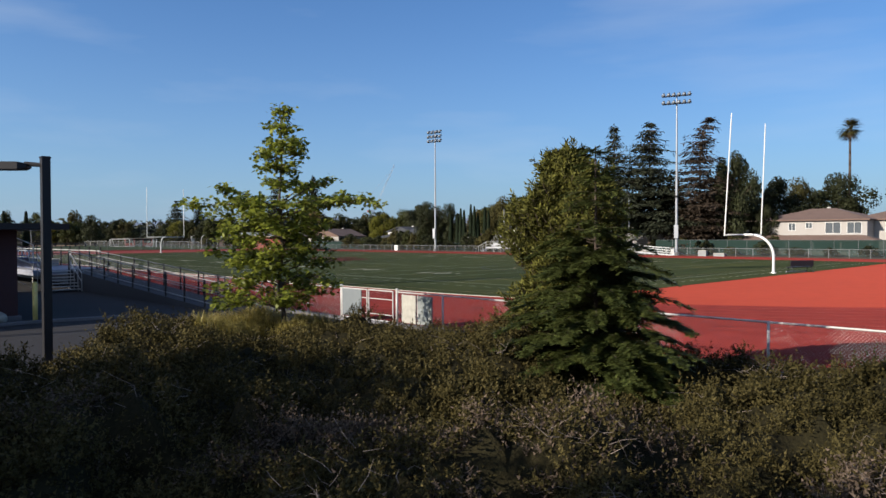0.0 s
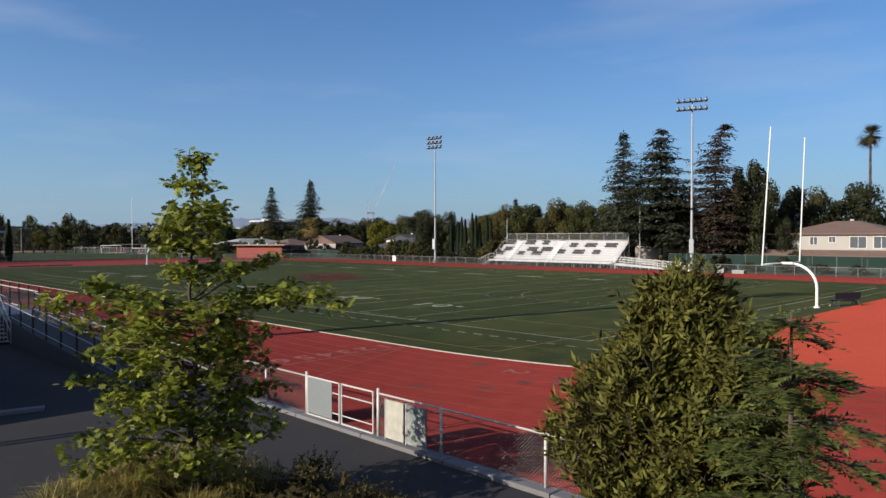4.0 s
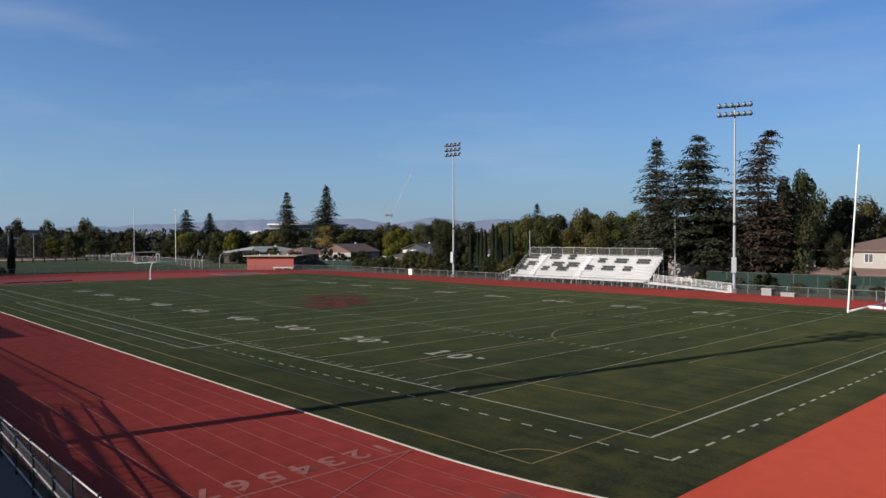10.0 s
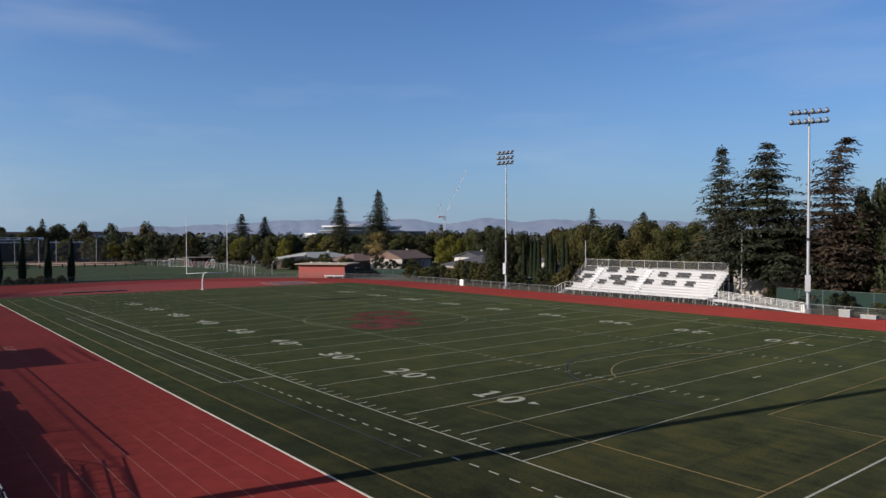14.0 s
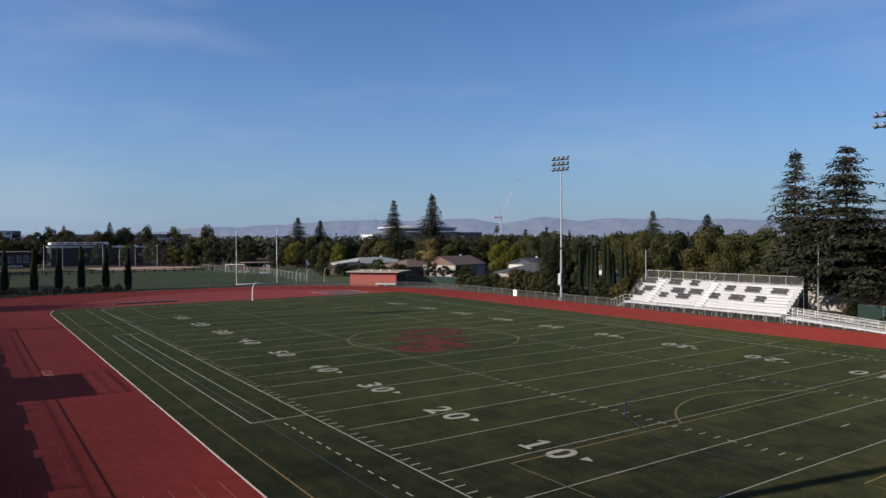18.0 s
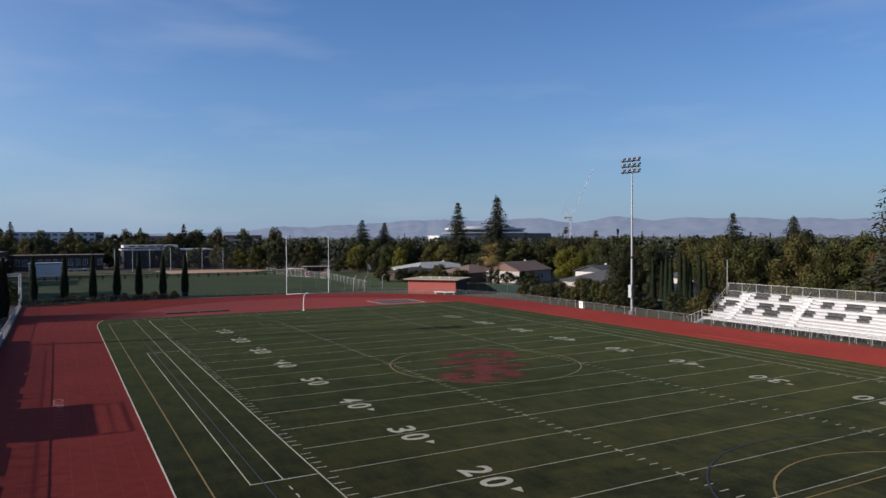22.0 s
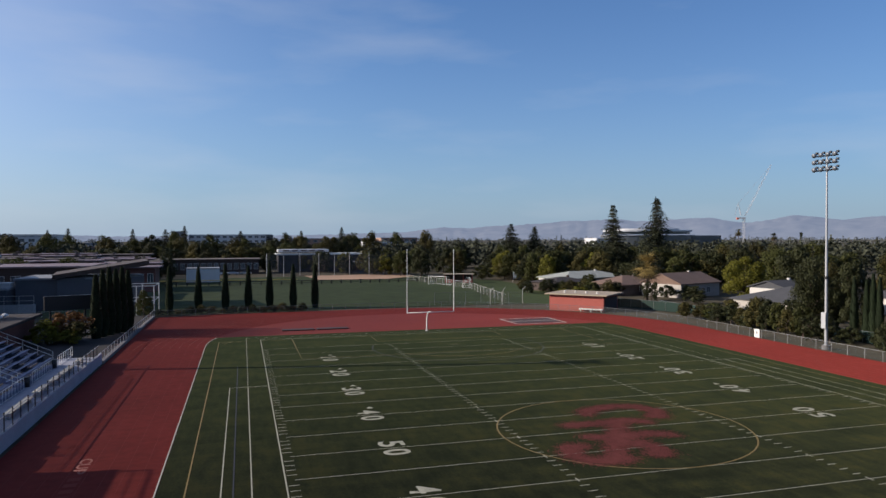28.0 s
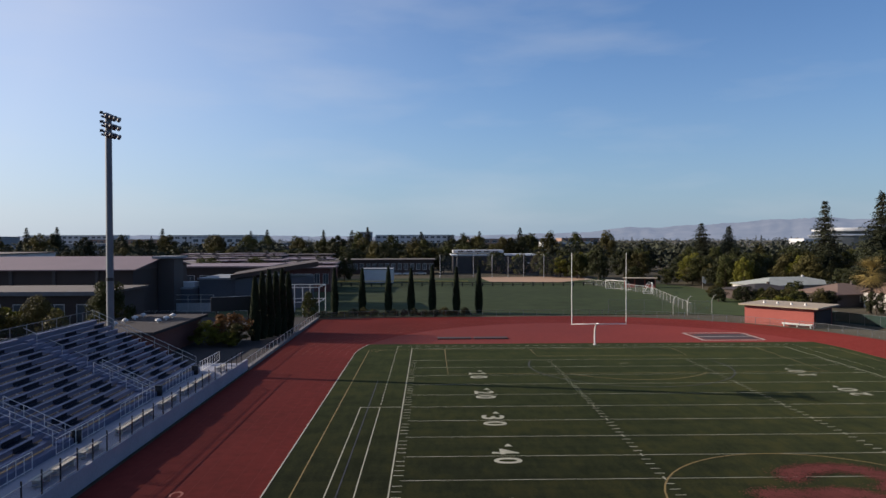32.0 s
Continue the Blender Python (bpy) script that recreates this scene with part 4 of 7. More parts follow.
M_HILL = material("haze_glow_hills", (0.0525, 0.0546, 0.0595), 1.0, 0, 0.3, 0.012, 0.003, 0, tint=(0.0875, 0.0854, 0.084), spec=0.0)
hill_shader = M_HILL.node_tree.nodes["Principled BSDF"]  # far backdrop whose blue-grey glow paints the haze
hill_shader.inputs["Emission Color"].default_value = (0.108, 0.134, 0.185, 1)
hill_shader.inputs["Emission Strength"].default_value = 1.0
s = Shape()
cols, rows = 420, 14
for j in range(rows + 1):
    for i in range(cols + 1):
        az = radians(-32 + 128 * i / cols)
        r = 3600 + 900 * j / rows
        grow = 0.30 + 0.70 / (1 + math.exp(-(math.degrees(az) - 16) / 4.0))
        base = 118 + 26 * noise.noise((az * 7, 0.3, 1)) + 26 * noise.noise((az * 17, 4.0, 2)) + 9 * noise.noise((az * 45, 1.7, j * 0.2))
        gully = abs(noise.noise((az * 60, j * 0.25, 5))) + 0.5 * abs(noise.noise((az * 130, j * 0.4, 9)))
        z = base * grow * math.sin(0.5 * math.pi * j / rows) ** 0.8 - 44 * gully * (j / rows) * (1.05 - j / rows) * 2 + 14 * (j / rows) * (1 - j / rows) - 3
        s.v.append((r * math.sin(az), r * math.cos(az), z))
for j in range(rows):
    for i in range(cols):
        a = j * (cols + 1) + i
        s.f.append((a, a + 1, a + cols + 2, a + cols + 1))
hills = single("backdrop_hills", s, M_HILL, "long bare hills on the horizon, with haze painted as glow", "hills", kind="structure", smooth=True)

M_STUCCO = material("cream_stucco", (0.315, 0.2905, 0.266), 0.85, 0, 0.10, 6, 0.4, 0.2, per_object=0.3)
M_STUCCOW = material("white_stucco", (0.406, 0.392, 0.371), 0.85, 0, 0.08, 6, 0.4, 0.2)
M_ROOFBROWN = material("brown_shingles", (0.126, 0.0805, 0.0616), 0.9, 0, 0.25, 5, 0.6, 0.4)
M_ROOFGREY = material("grey_shingles", (0.0595, 0.0609, 0.0665), 0.95, 0, 0.2, 5, 0.6, 0.4, spec=0.15)
M_ROOFPALE = material("pale_green_shingles", (0.252, 0.266, 0.245), 0.9, 0, 0.2, 5, 0.6, 0.4)
M_GLASS = material("window_glass", (0.064, 0.072, 0.08), 0.2, 0, 0.2, 2, 0.5, 0)
M_TRIM = material("white_trim", (0.525, 0.511, 0.49), 0.6, 0, 0.06, 6, 1, 0)
M_MAUVEROOF = material("mauve_metal_roof", (0.161, 0.112, 0.1155), 0.6, 0.1, 0.12, 2, 0.2, 0.1)
M_DARKWALL = material("dark_brown_wall", (0.0385, 0.0238, 0.0196), 0.8, 0, 0.2, 5, 0.4, 0.1)
M_GREYWALL = material("grey_wall", (0.0595, 0.0469, 0.0434), 0.8, 0, 0.15, 5, 0.4, 0.1)
M_FLATROOF = material("flat_roof_gravel", (0.084, 0.0686, 0.063), 0.95, 0, 0.2, 4, 0.3, 0.2)
M_BLUEWALL = material("slate_blue_panel", (0.063, 0.0657, 0.0792), 0.7, 0, 0.15, 3, 0.3, 0.1)
M_DARKROOF = material("dark_roofing_felt", (0.0455, 0.0406, 0.042), 0.95, 0, 0.25, 4, 0.4, 0.2, spec=0.15)
M_MAROONBLOCK = material("maroon_block_wall", (0.105, 0.0385, 0.0315), 0.85, 0, 0.2, 4, 0.5, 0.2)
M_FARWHITE = material("far_white_cladding", (0.434, 0.441, 0.455), 0.6, 0, 0.08, 1, 0.1, 0)
M_FARGREY = material("far_grey_cladding", (0.168, 0.1792, 0.196), 0.7, 0, 0.15, 0.4, 0.05, 0)
M_FARRED = material("far_terracotta", (0.231, 0.14, 0.105), 0.8, 0, 0.2, 0.4, 0.05, 0)


def hip_roof(shape, x0, x1, y0, y1, z, rise, over=0.5):
    x0, x1, y0, y1 = x0 - over, x1 + over, y0 - over, y1 + over
    if x1 - x0 > y1 - y0:
        d = (y1 - y0) / 2
        r0, r1 = (x0 + d, y0 + d, z + rise), (x1 - d, y0 + d, z + rise)
        faces = [(0, 1, 5, 4), (1, 2, 5), (2, 3, 4, 5), (3, 0, 4)]
    else:
        d = (x1 - x0) / 2
        r0, r1 = (x0 + d, y0 + d, z + rise), (x0 + d, y1 - d, z + rise)
        faces = [(0, 1, 4), (1, 2, 5, 4), (2, 3, 5), (3, 0, 4, 5)]
    b = [(x0, y0, z), (x1, y0, z), (x1, y1, z), (x0, y1, z)]
    low = [(x, y, z - 0.18) for x, y, _ in b]
    return shape.add(b + [r0, r1] + low, faces + [(6, 7, 1, 0), (7, 8, 2, 1), (8, 9, 3, 2), (9, 6, 0, 3), (9, 8, 7, 6)])


def gable_roof(shape, x0, x1, y0, y1, z, rise, over=0.4):
    """Ridge along x."""
    x0, x1, y0, y1 = x0 - over, x1 + over, y0 - over, y1 + over
    ym = (y0 + y1) / 2
    v = [(x0, y0, z), (x1, y0, z), (x1, ym, z + rise), (x0, ym, z + rise), (x0, y1, z), (x1, y1, z)]
    v += [(x, y, q - 0.2) for x, y, q in v]
    return shape.add(v, [(0, 1, 2, 3), (3, 2, 5, 4), (7, 6, 9, 8), (8, 9, 10, 11), (0, 6, 7, 1), (4, 5, 11, 10), (0, 3, 9, 6), (3, 4, 10, 9), (1, 7, 8, 2), (2, 8, 11, 5)])


def window_at(parent, axis, wall, a, z, w, h):
    """A window in the wall plane at x or y = wall, facing the lower side; centre a along it."""
    ob = new("window")
    ob.parent = parent
    fr, gl = Shape(), Shape()
    t = 0.07

    def put(sh, a0, a1, z0, z1, out, deep):
        if axis == "x":
            sh.box(wall - out, wall + deep, a0, a1, z0, z1)
        else:
            sh.box(a0, a1, wall - out, wall + deep, z0, z1)

    for a0, a1, z0, z1 in ((a - w / 2, a - w / 2 + t, z - h / 2, z + h / 2), (a + w / 2 - t, a + w / 2, z - h / 2, z + h / 2), (a - w / 2, a + w / 2, z - h / 2 - t, z - h / 2), (a - w / 2, a + w / 2, z + h / 2, z + h / 2 + t), (a - 0.03, a + 0.03, z - h / 2, z + h / 2)):
        put(fr, a0, a1, z0, z1, 0.06, -0.004)
    put(gl, a - w / 2 + t, a + w / 2 - t, z - h / 2, z + h / 2, 0.02, -0.006)
    part("window_frame", fr, M_TRIM, ob)
    part("pane", gl, M_GLASS, ob)


def house(x, y, rz, lx, ly, h, rise, wall, roof, label, gable=False, windows=()):
    ob = thing("house", x, y, 0, rz, label, "house", "houses beyond the fence")
    part("wall", Shape().box(-lx / 2, lx / 2, -ly / 2, ly / 2, -0.1, h), wall, ob)
    s = Shape()
    (gable_roof if gable else hip_roof)(s, -lx / 2, lx / 2, -ly / 2, ly / 2, h + (0.18 if not gable else 0.2), rise)
    if gable:
        for sx in (-1, 1):
            s.add([(sx * lx / 2, -ly / 2, h), (sx * lx / 2, ly / 2, h), (sx * lx / 2, 0, h + rise)], [(0, 1, 2)])
    rf = part("roof", s, roof, ob)
    c = Shape().box(lx * 0.2, lx * 0.2 + 0.5, -0.2, 0.3, h + rise * 0.5, h + rise + 0.5)
    part("chimney", c, wall, rf)
    for axis, pos_, zz, w, hh in windows:
        window_at(ob, axis, -(lx if axis == "x" else ly) / 2, pos_, zz, w, hh)
    return ob


# two-storey cream house at the near east side
big = house(90.5, 5.2, 0, 12, 15.4, 5.2, 1.9, M_STUCCO, M_ROOFBROWN, "two-storey cream stucco house with a brown hipped roof",
            windows=[("x", 2.8, 4.3, 1.1, 1.1), ("x", 0.3, 4.5, 1.0, 0.8), ("x", -3.1, 4.1, 2.2, 1.6), ("x", -6.0, 4.1, 2.0, 1.6), ("x", 6.6, 4.2, 0.6, 1.4), ("x", 4.5, 1.4, 1.6, 1.3), ("x", -3.0, 1.4, 2.0, 1.4)])
part("rear_wall", Shape().box(-2.6, 6.0, -24, -7.72, -0.1, 5.2), M_STUCCO, big)
s = Shape()
hip_roof(s, -2.6, 6.0, -24, -5.0, 5.4, 1.5, 0.5)
part("rear_roof", s, M_ROOFBROWN, big)
for k in range(4):
    window_at(big, "x", -2.6, -10 - 3.6 * k, 4.2, 1.5, 1.4)
s = Shape()
hip_roof(s, -9.4, -6.1, -9.5, 11.2, 2.25, 0.75, 0.3)
part("lower_roof", s, M_ROOFBROWN, big, "low brown lean-to roof over the ground floor")
for k in range(6):
    part("porch_post", Shape().box(-9.2, -9.0, -9 + k * 3.8, -8.8 + k * 3.8, -0.1, 2.1), M_STUCCO, big)
s = Shape()
s.box(-6.4, -6.2, 7.7, 10.6, 2.9, 3.9)
part("balcony_wall", s, M_STUCCO, big)
part("balcony_roof", Shape().box(-6.5, -1.0, 7.9, 10.4, 5.2, 5.4), M_ROOFBROWN, big)
house(92, 20.5, 0, 10, 7, 3.0, 1.3, M_STUCCO, M_ROOFBROWN, "low cream wing with a brown roof", windows=[("x", 0, 1.6, 1.6, 1.2)])
house(95.4, 106.1, 12, 18, 14, 2.6, 2.3, M_STUCCO, M_ROOFGREY, "single-storey white house with a grey shingle roof", windows=[("x", -2, 1.5, 1.6, 1.2), ("x", 2, 1.5, 1.6, 1.2), ("y", -4, 1.5, 1.8, 1.2)])
house(97.6, 112.8, 12, 8.5, 8, 4.2, 1.3, M_STUCCOW, M_ROOFGREY, "white upper gable with a grey shingle roof", True)
house(99.5, 148.5, 20, 15, 11, 3.0, 2.3, M_STUCCO, M_ROOFBROWN, "cream house with a steep brown gable roof", True, windows=[("y", -3, 1.5, 1.4, 1.3), ("y", 3, 1.5, 1.4, 1.3), ("x", 0, 1.6, 1.4, 1.3)])
house(90, 181, 15, 22, 12, 2.8, 1.6, M_STUCCOW, M_ROOFPALE, "long low house with a pale green-grey roof", windows=[("y", -5, 1.5, 1.6, 1.2), ("y", 2, 1.5, 1.6, 1.2)])
house(79, 172, 20, 12, 9, 2.2, 1.2, M_DARKWALL, M_DARKROOF, "low house with a dark brown roof", windows=[("y", 0, 1.5, 1.6, 1.2)])
house(90, 158, 15, 13, 11, 2.4, 1.9, M_GREYWALL, M_ROOFBROWN, "house with a brown hipped roof", windows=[("y", 0, 1.5, 1.6, 1.2), ("x", 0, 1.5, 1.6, 1.2)])
house(116, 100, 10, 14, 12, 3.0, 2.0, M_STUCCOW, M_ROOFGREY, "white house half hidden by trees", windows=[("x", 0, 1.6, 1.6, 1.2)])
house(100, 76, 0, 14, 14, 3.2, 2.0, M_STUCCO, M_ROOFBROWN, "cream house with a terracotta-brown roof", windows=[("x", -3, 1.6, 1.6, 1.2), ("x", 3, 1.6, 1.6, 1.2)])
house(92, 32.5, 0, 10, 13, 5.4, 1.6, M_STUCCO, M_ROOFBROWN, "two-storey cream house behind tall trees", windows=[("x", -3, 4.2, 1.6, 1.2), ("x", 2, 4.2, 1.6, 1.2)])
for k, (x, y) in enumerate(((150, 190), (165, 172), (178, 205), (140, 215), (205, 180), (230, 150), (250, 190), (240, 120))):
    house(x, y, 10 * k, 16, 11, 3.2, 2.2, M_STUCCOW, (M_ROOFGREY, M_ROOFBROWN)[k % 2], "distant white house among trees", windows=[("y", -3, 1.6, 1.6, 1.2)])


def block(name, x0, x1, y0, y1, z1, wall, roof, label, rz=0, over=0.6, fascia=None, rows=0, bays=0):
    cx, cy = (x0 + x1) / 2, (y0 + y1) / 2
    ob = thing(name, cx, cy, 0, rz, label, "building", "campus and town buildings")
    hx, hy = (x1 - x0) / 2, (y1 - y0) / 2
    part("wall", Shape().box(-hx, hx, -hy, hy, -0.1, z1), wall, ob)
    part("roof", Shape().box(-hx - over, hx + over, -hy - over, hy + over, z1, z1 + 0.35), roof, ob)
    if fascia:
        f = Shape()
        f.box(-hx - over - 0.05, hx + over + 0.05, -hy - over - 0.08, -hy - over - 0.01, z1 - (0.9 if over > 1 else 0.15), z1 + 0.45)
        part("fascia", f, fascia, ob)
    for r in range(rows):
        for b in range(bays):
            a = -hx + (b + 0.5) * 2 * hx / bays
            window_at(ob, "y", -hy, a, z1 * (r + 0.55) / rows, 2 * hx / bays * 0.62, z1 / rows * 0.42)
    return ob


def ob_top(ob):
    """Height of a block's roof."""
    return max(v.co.z for c in ob.children if c.name.startswith("roof") for v in c.data.vertices)


# school gym and halls west of the far bend
gym = thing("gymnasium", -72, 150, 0, 0, "large gymnasium with a mauve metal gable roof", "building", "campus and town buildings")
part("wall", Shape().box(-48, 21.4, -14, 14, -0.1, 8.8), M_DARKWALL, gym)
s = Shape()
gable_roof(s, -48, 21.4, -14, 14, 8.95, 2.05, 0.7)
part("roof", s, M_MAUVEROOF, gym, "broad mauve standing-seam roof")
part("gable_wall", Shape().add([(21.3, -13.9, 8.7), (21.3, 13.9, 8.7), (21.3, 0, 10.75), (21.1, -13.9, 8.7), (21.1, 13.9, 8.7), (21.1, 0, 10.75)], [(0, 1, 2), (5, 4, 3), (0, 2, 5, 3), (1, 4, 5, 2)]), M_GREYWALL, gym)
part("end_tower", Shape().box(21.5, 24.6, -2.6, 2.6, -0.1, 10.6), M_GREYWALL, gym, "slim grey tower at the gable end")
part("tower_cap", Shape().box(20.6, 25.2, -3.4, 3.4, 10.6, 11.0), M_FARGREY, gym)
for k in range(9):
    part("wall_pier", Shape().box(-46 + 7.6 * k, -45.4 + 7.6 * k, -14.25, -14.02, -0.1, 8.7), M_GREYWALL, gym)
block("classroom_wing", -110, -45.5, 113, 128, 6.3, M_DARKWALL, M_FLATROOF, "long classroom wing with a pale roof edge", fascia=M_CONCRETE, rows=1, bays=14)
conc = block("snack_bar", -40.0, -30.4, 91.8, 110.4, 3.2, M_MAROONBLOCK, M_DARKROOF, "low brown concession building with a flat roof and vents", over=0.8)
for x, y in ((-1.7, -3.6), (-1.8, -0.3), (-1.9, 3.0), (-2.1, 6.2), (2.5, -0.5), (2.4, 2.6), (2.2, 5.6)):
    s = Shape()
    s.tube((x, y, 3.5), (x, y, 3.8), 0.12, 0.12, 8).tube((x, y, 3.8), (x, y, 3.98), 0.42, 0.36, 10).tube((x, y, 3.98), (x, y, 4.12), 0.36, 0.12, 10)
    part("roof_vent", s, M_FARWHITE, conc, "pale mushroom roof vent")
block("blue_hall", -45.0, -31.5, 155, 170, 6.0, M_BLUEWALL, M_FARGREY, "slate-blue hall with a pale flat roof", rows=0, bays=0, over=0.3)
low = block("pool_house", -49.4, -45.4, 151, 166, 4.3, M_BLUEWALL, M_FARGREY, "low slate-blue wing beside a gymnasium", over=0.2)
part("roof_unit", Shape().soft_box(-1.6, 1.9, -5.0, -2.0, 4.6, 5.6), M_FARWHITE, low, "pale rooftop unit")
block("science_hall", -62, -36, 176, 196, 7.6, M_DARKWALL, M_MAUVEROOF, "brown hall with a mauve roof", rows=1, bays=8)
sh = thing("slanted_hall", -31.5, 162, 0, 10, "hall with a long sloping brown roof lit along its edge", "building", "campus and town buildings")
part("wall", Shape().box(-7.2, 8.6, -7, 7, -0.1, 6.3), M_BLUEWALL, sh)
s = Shape().add([(-8, -8, 7.0), (9.5, -8, 9.6), (9.5, 8, 9.6), (-8, 8, 7.0), (-8, -8, 6.2), (9.5, -8, 8.6), (9.5, 8, 8.6), (-8, 8, 6.2)], [(0, 1, 2, 3), (7, 6, 5, 4), (0, 4, 5, 1), (1, 5, 6, 2), (2, 6, 7, 3), (3, 7, 4, 0)])
part("roof", s, M_DARKWALL, sh)
for args in ((-130, -95, 175, 200, 7.5, M_GREYWALL, M_FLATROOF), (-160, -120, 210, 240, 8, M_DARKWALL, M_MAUVEROOF), (-118, -84, 235, 258, 7, M_GREYWALL, M_FLATROOF), (-92, -64, 205, 228, 7.2, M_DARKWALL, M_FLATROOF), (-200, -150, 260, 300, 9, M_FARWHITE, M_FLATROOF)):
    block("school_building", *args, "flat-roofed brown school building", rows=1, bays=9)
rng = random.Random(41)
for k in range(18):
    # rows of low blocks that climb away behind the halls
    y0 = 199 + 15.5 * (k // 3) + rng.uniform(-2, 2)
    w, d = 0.058 * y0 + rng.uniform(-2, 2), rng.uniform(7.5, 10)
    x0 = 2.4 - 0.345 * (y0 - 8.6) + (0.068 * y0) * (k % 3)
    ob = block("classroom_block", x0, x0 + w, y0, y0 + d, 6.2 + 0.4 * (k // 3) + rng.uniform(-0.5, 0.5), (M_MAROONBLOCK, M_DARKWALL)[k % 2], (M_MAUVEROOF, M_FLATROOF, M_MAUVEROOF)[(k + k // 3) % 3], "low school block with a flat mauve roof", over=1.0, rows=1, bays=5)
    for q in range(2):
        part("roof_unit", Shape().soft_box(-4 + 6 * q, -2.8 + 6 * q, -0.6, 0.6, ob_top(ob), ob_top(ob) + 0.5), M_FLATROOF, ob, "grey rooftop unit")
block("long_wing", -36, 4, 292, 306, 5.6, M_DARKWALL, M_FLATROOF, "long low wing with a dark covered walk", rows=1, bays=16)
# solid dark wall paints the shaded open recess under the white roof
can = block("white_pavilion", 12, 46, 300, 318, 7.2, M_DARKROOF, M_FARWHITE, "pavilion with a broad white roof edge", fascia=M_FARWHITE, over=0.9)
s = Shape().box(9, 17, -14, -9, 3.6, 4.2)
part("canopy", s, M_FARWHITE, can)
part("upper_roof", Shape().box(-17, 4, -6, 6, 8.2, 9.3), M_FARWHITE, can, "white upper roof slab")
for k in range(5):
    part("roof_panel", Shape().box(-15 + 3.6 * k, -12.6 + 3.6 * k, -6.8, -6.2, 8.6, 9.1), M_FLATROOF, can)
for k in range(6):
    part("pavilion_post", Shape().tube((-15 + 6 * k, -10.4, -0.1), (-15 + 6 * k, -10.4, 7.8), 0.12), M_DARKSTEEL, can)
# town skyline
rng = random.Random(77)
for x0, w, y, d, h, mat in ((-66, 11, 700, 20, 20.5, M_FARGREY), (-52, 78, 720, 40, 17.5, M_FARWHITE), (-10, 26, 640, 20, 10, M_FARGREY), (20, 7, 720, 20, 17, M_FARGREY), (36, 70, 620, 30, 13.5, M_FARRED), (120, 34, 640, 30, 14, M_FARRED),
                            (-230, 80, 640, 40, 17.5, M_FARWHITE), (-330, 60, 700, 40, 14, M_FARRED), (-150, 50, 560, 30, 11, M_FARGREY), (-420, 90, 760, 40, 18.5, M_FARWHITE), (-175, 44, 540, 30, 15.5, M_FARWHITE), (-380, 50, 560, 30, 16.5, M_FARGREY), (-120, 40, 470, 24, 9.5, M_FARRED), (-290, 60, 520, 30, 11, M_FARGREY), (-60, 40, 520, 30, 9, M_FARRED), (90, 40, 560, 24, 11, M_FARWHITE)):
    block("town_building", x0, x0 + w, y, y + d, h, mat, M_FARGREY, "distant flat-roofed town building", rows=max(1, int(h / 4)), bays=max(3, int(w / 6)), over=0.2)
# big curved white office building
off = thing("office_building", 334, 540, 0, 0, "distant white office building with curved dark glass floors", "building", "campus and town buildings")
for k, (z0, z1, r, mat, nm) in enumerate(((0, 15, 44, M_GLASS, "glass_floor"), (15, 15.7, 45, M_FARGREY, "roof_edge"), (16.4, 18.6, 40, M_GLASS, "glass_floor"), (18.6, 19.8, 42, M_FARWHITE, "roof_edge"), (19.8, 21.2, 30, M_FARWHITE, "roof_drum"))):
    s = Shape()
    s.prism([(r * 0.97 * math.cos(t), r * 0.6 * math.sin(t)) for t in np.linspace(0, 2 * math.pi, 33)[:-1]], z0, z1)
    part(nm, s, mat, off)
part("white_wing", Shape().box(-56, -36, -14, 8, 0, 13.2), M_FARWHITE, off)
part("glass_wing", Shape().box(20, 62, -16, 10, 0, 15.2), M_GLASS, off)

# tower crane with a raised jib
crane = thing("tower_crane", 494, 617, 0, -20, "white and red lattice tower crane with a raised jib", "crane")
M_CRANE = material("crane_white", (0.36, 0.37, 0.40), 0.6, 0, 0.1, 2, 0.2, 0)
M_CRANERED = material("crane_red", (0.385, 0.112, 0.084), 0.6, 0, 0.1, 2, 0.2, 0)


def lattice(shape, a, b, w, n, r):
    a, b = Vector(a), Vector(b)
    d = (b - a).normalized()
    u = d.orthogonal().normalized() * w
    v = d.cross(u).normalized() * w
    c = [u + v, u - v, -u - v, -u + v]
    for k in range(4):
        shape.tube(a + c[k], b + c[k], r, r, 4, False)
        for j in range(n):
            shape.tube(a + (b - a) * j / n + c[k], a + (b - a) * (j + 1) / n + c[(k + 1) % 4], r * 0.7, r * 0.7, 3, False)


s = Shape()
lattice(s, (0, 0, 0), (0, 0, 32), 0.9, 14, 0.12)
part("mast", s, M_CRANE, crane)
s = Shape()
lattice(s, (1, 0, 35), (27, 0, 88), 0.6, 22, 0.07)
part("jib", s, M_CRANE, crane)
part("machinery_deck", Shape().box(-5, 1.6, -1.2, 1.2, 32.4, 33.8), M_CRANE, crane)
s = Shape()
s.tube((-3, 0, 36), (-6, 0, 48), 0.4, 0.3, 5).tube((-6, 0, 48), (26, 0, 86), 0.12, 0.12, 4).tube((-6, 0, 48), (-9, 0, 36), 0.2, 0.2, 4)
part("back_stay", s, M_CRANE, crane)
part("counterweight", Shape().box(-7.2, -5.4, -1.1, 1.1, 31.6, 33.8), M_CRANERED, crane)

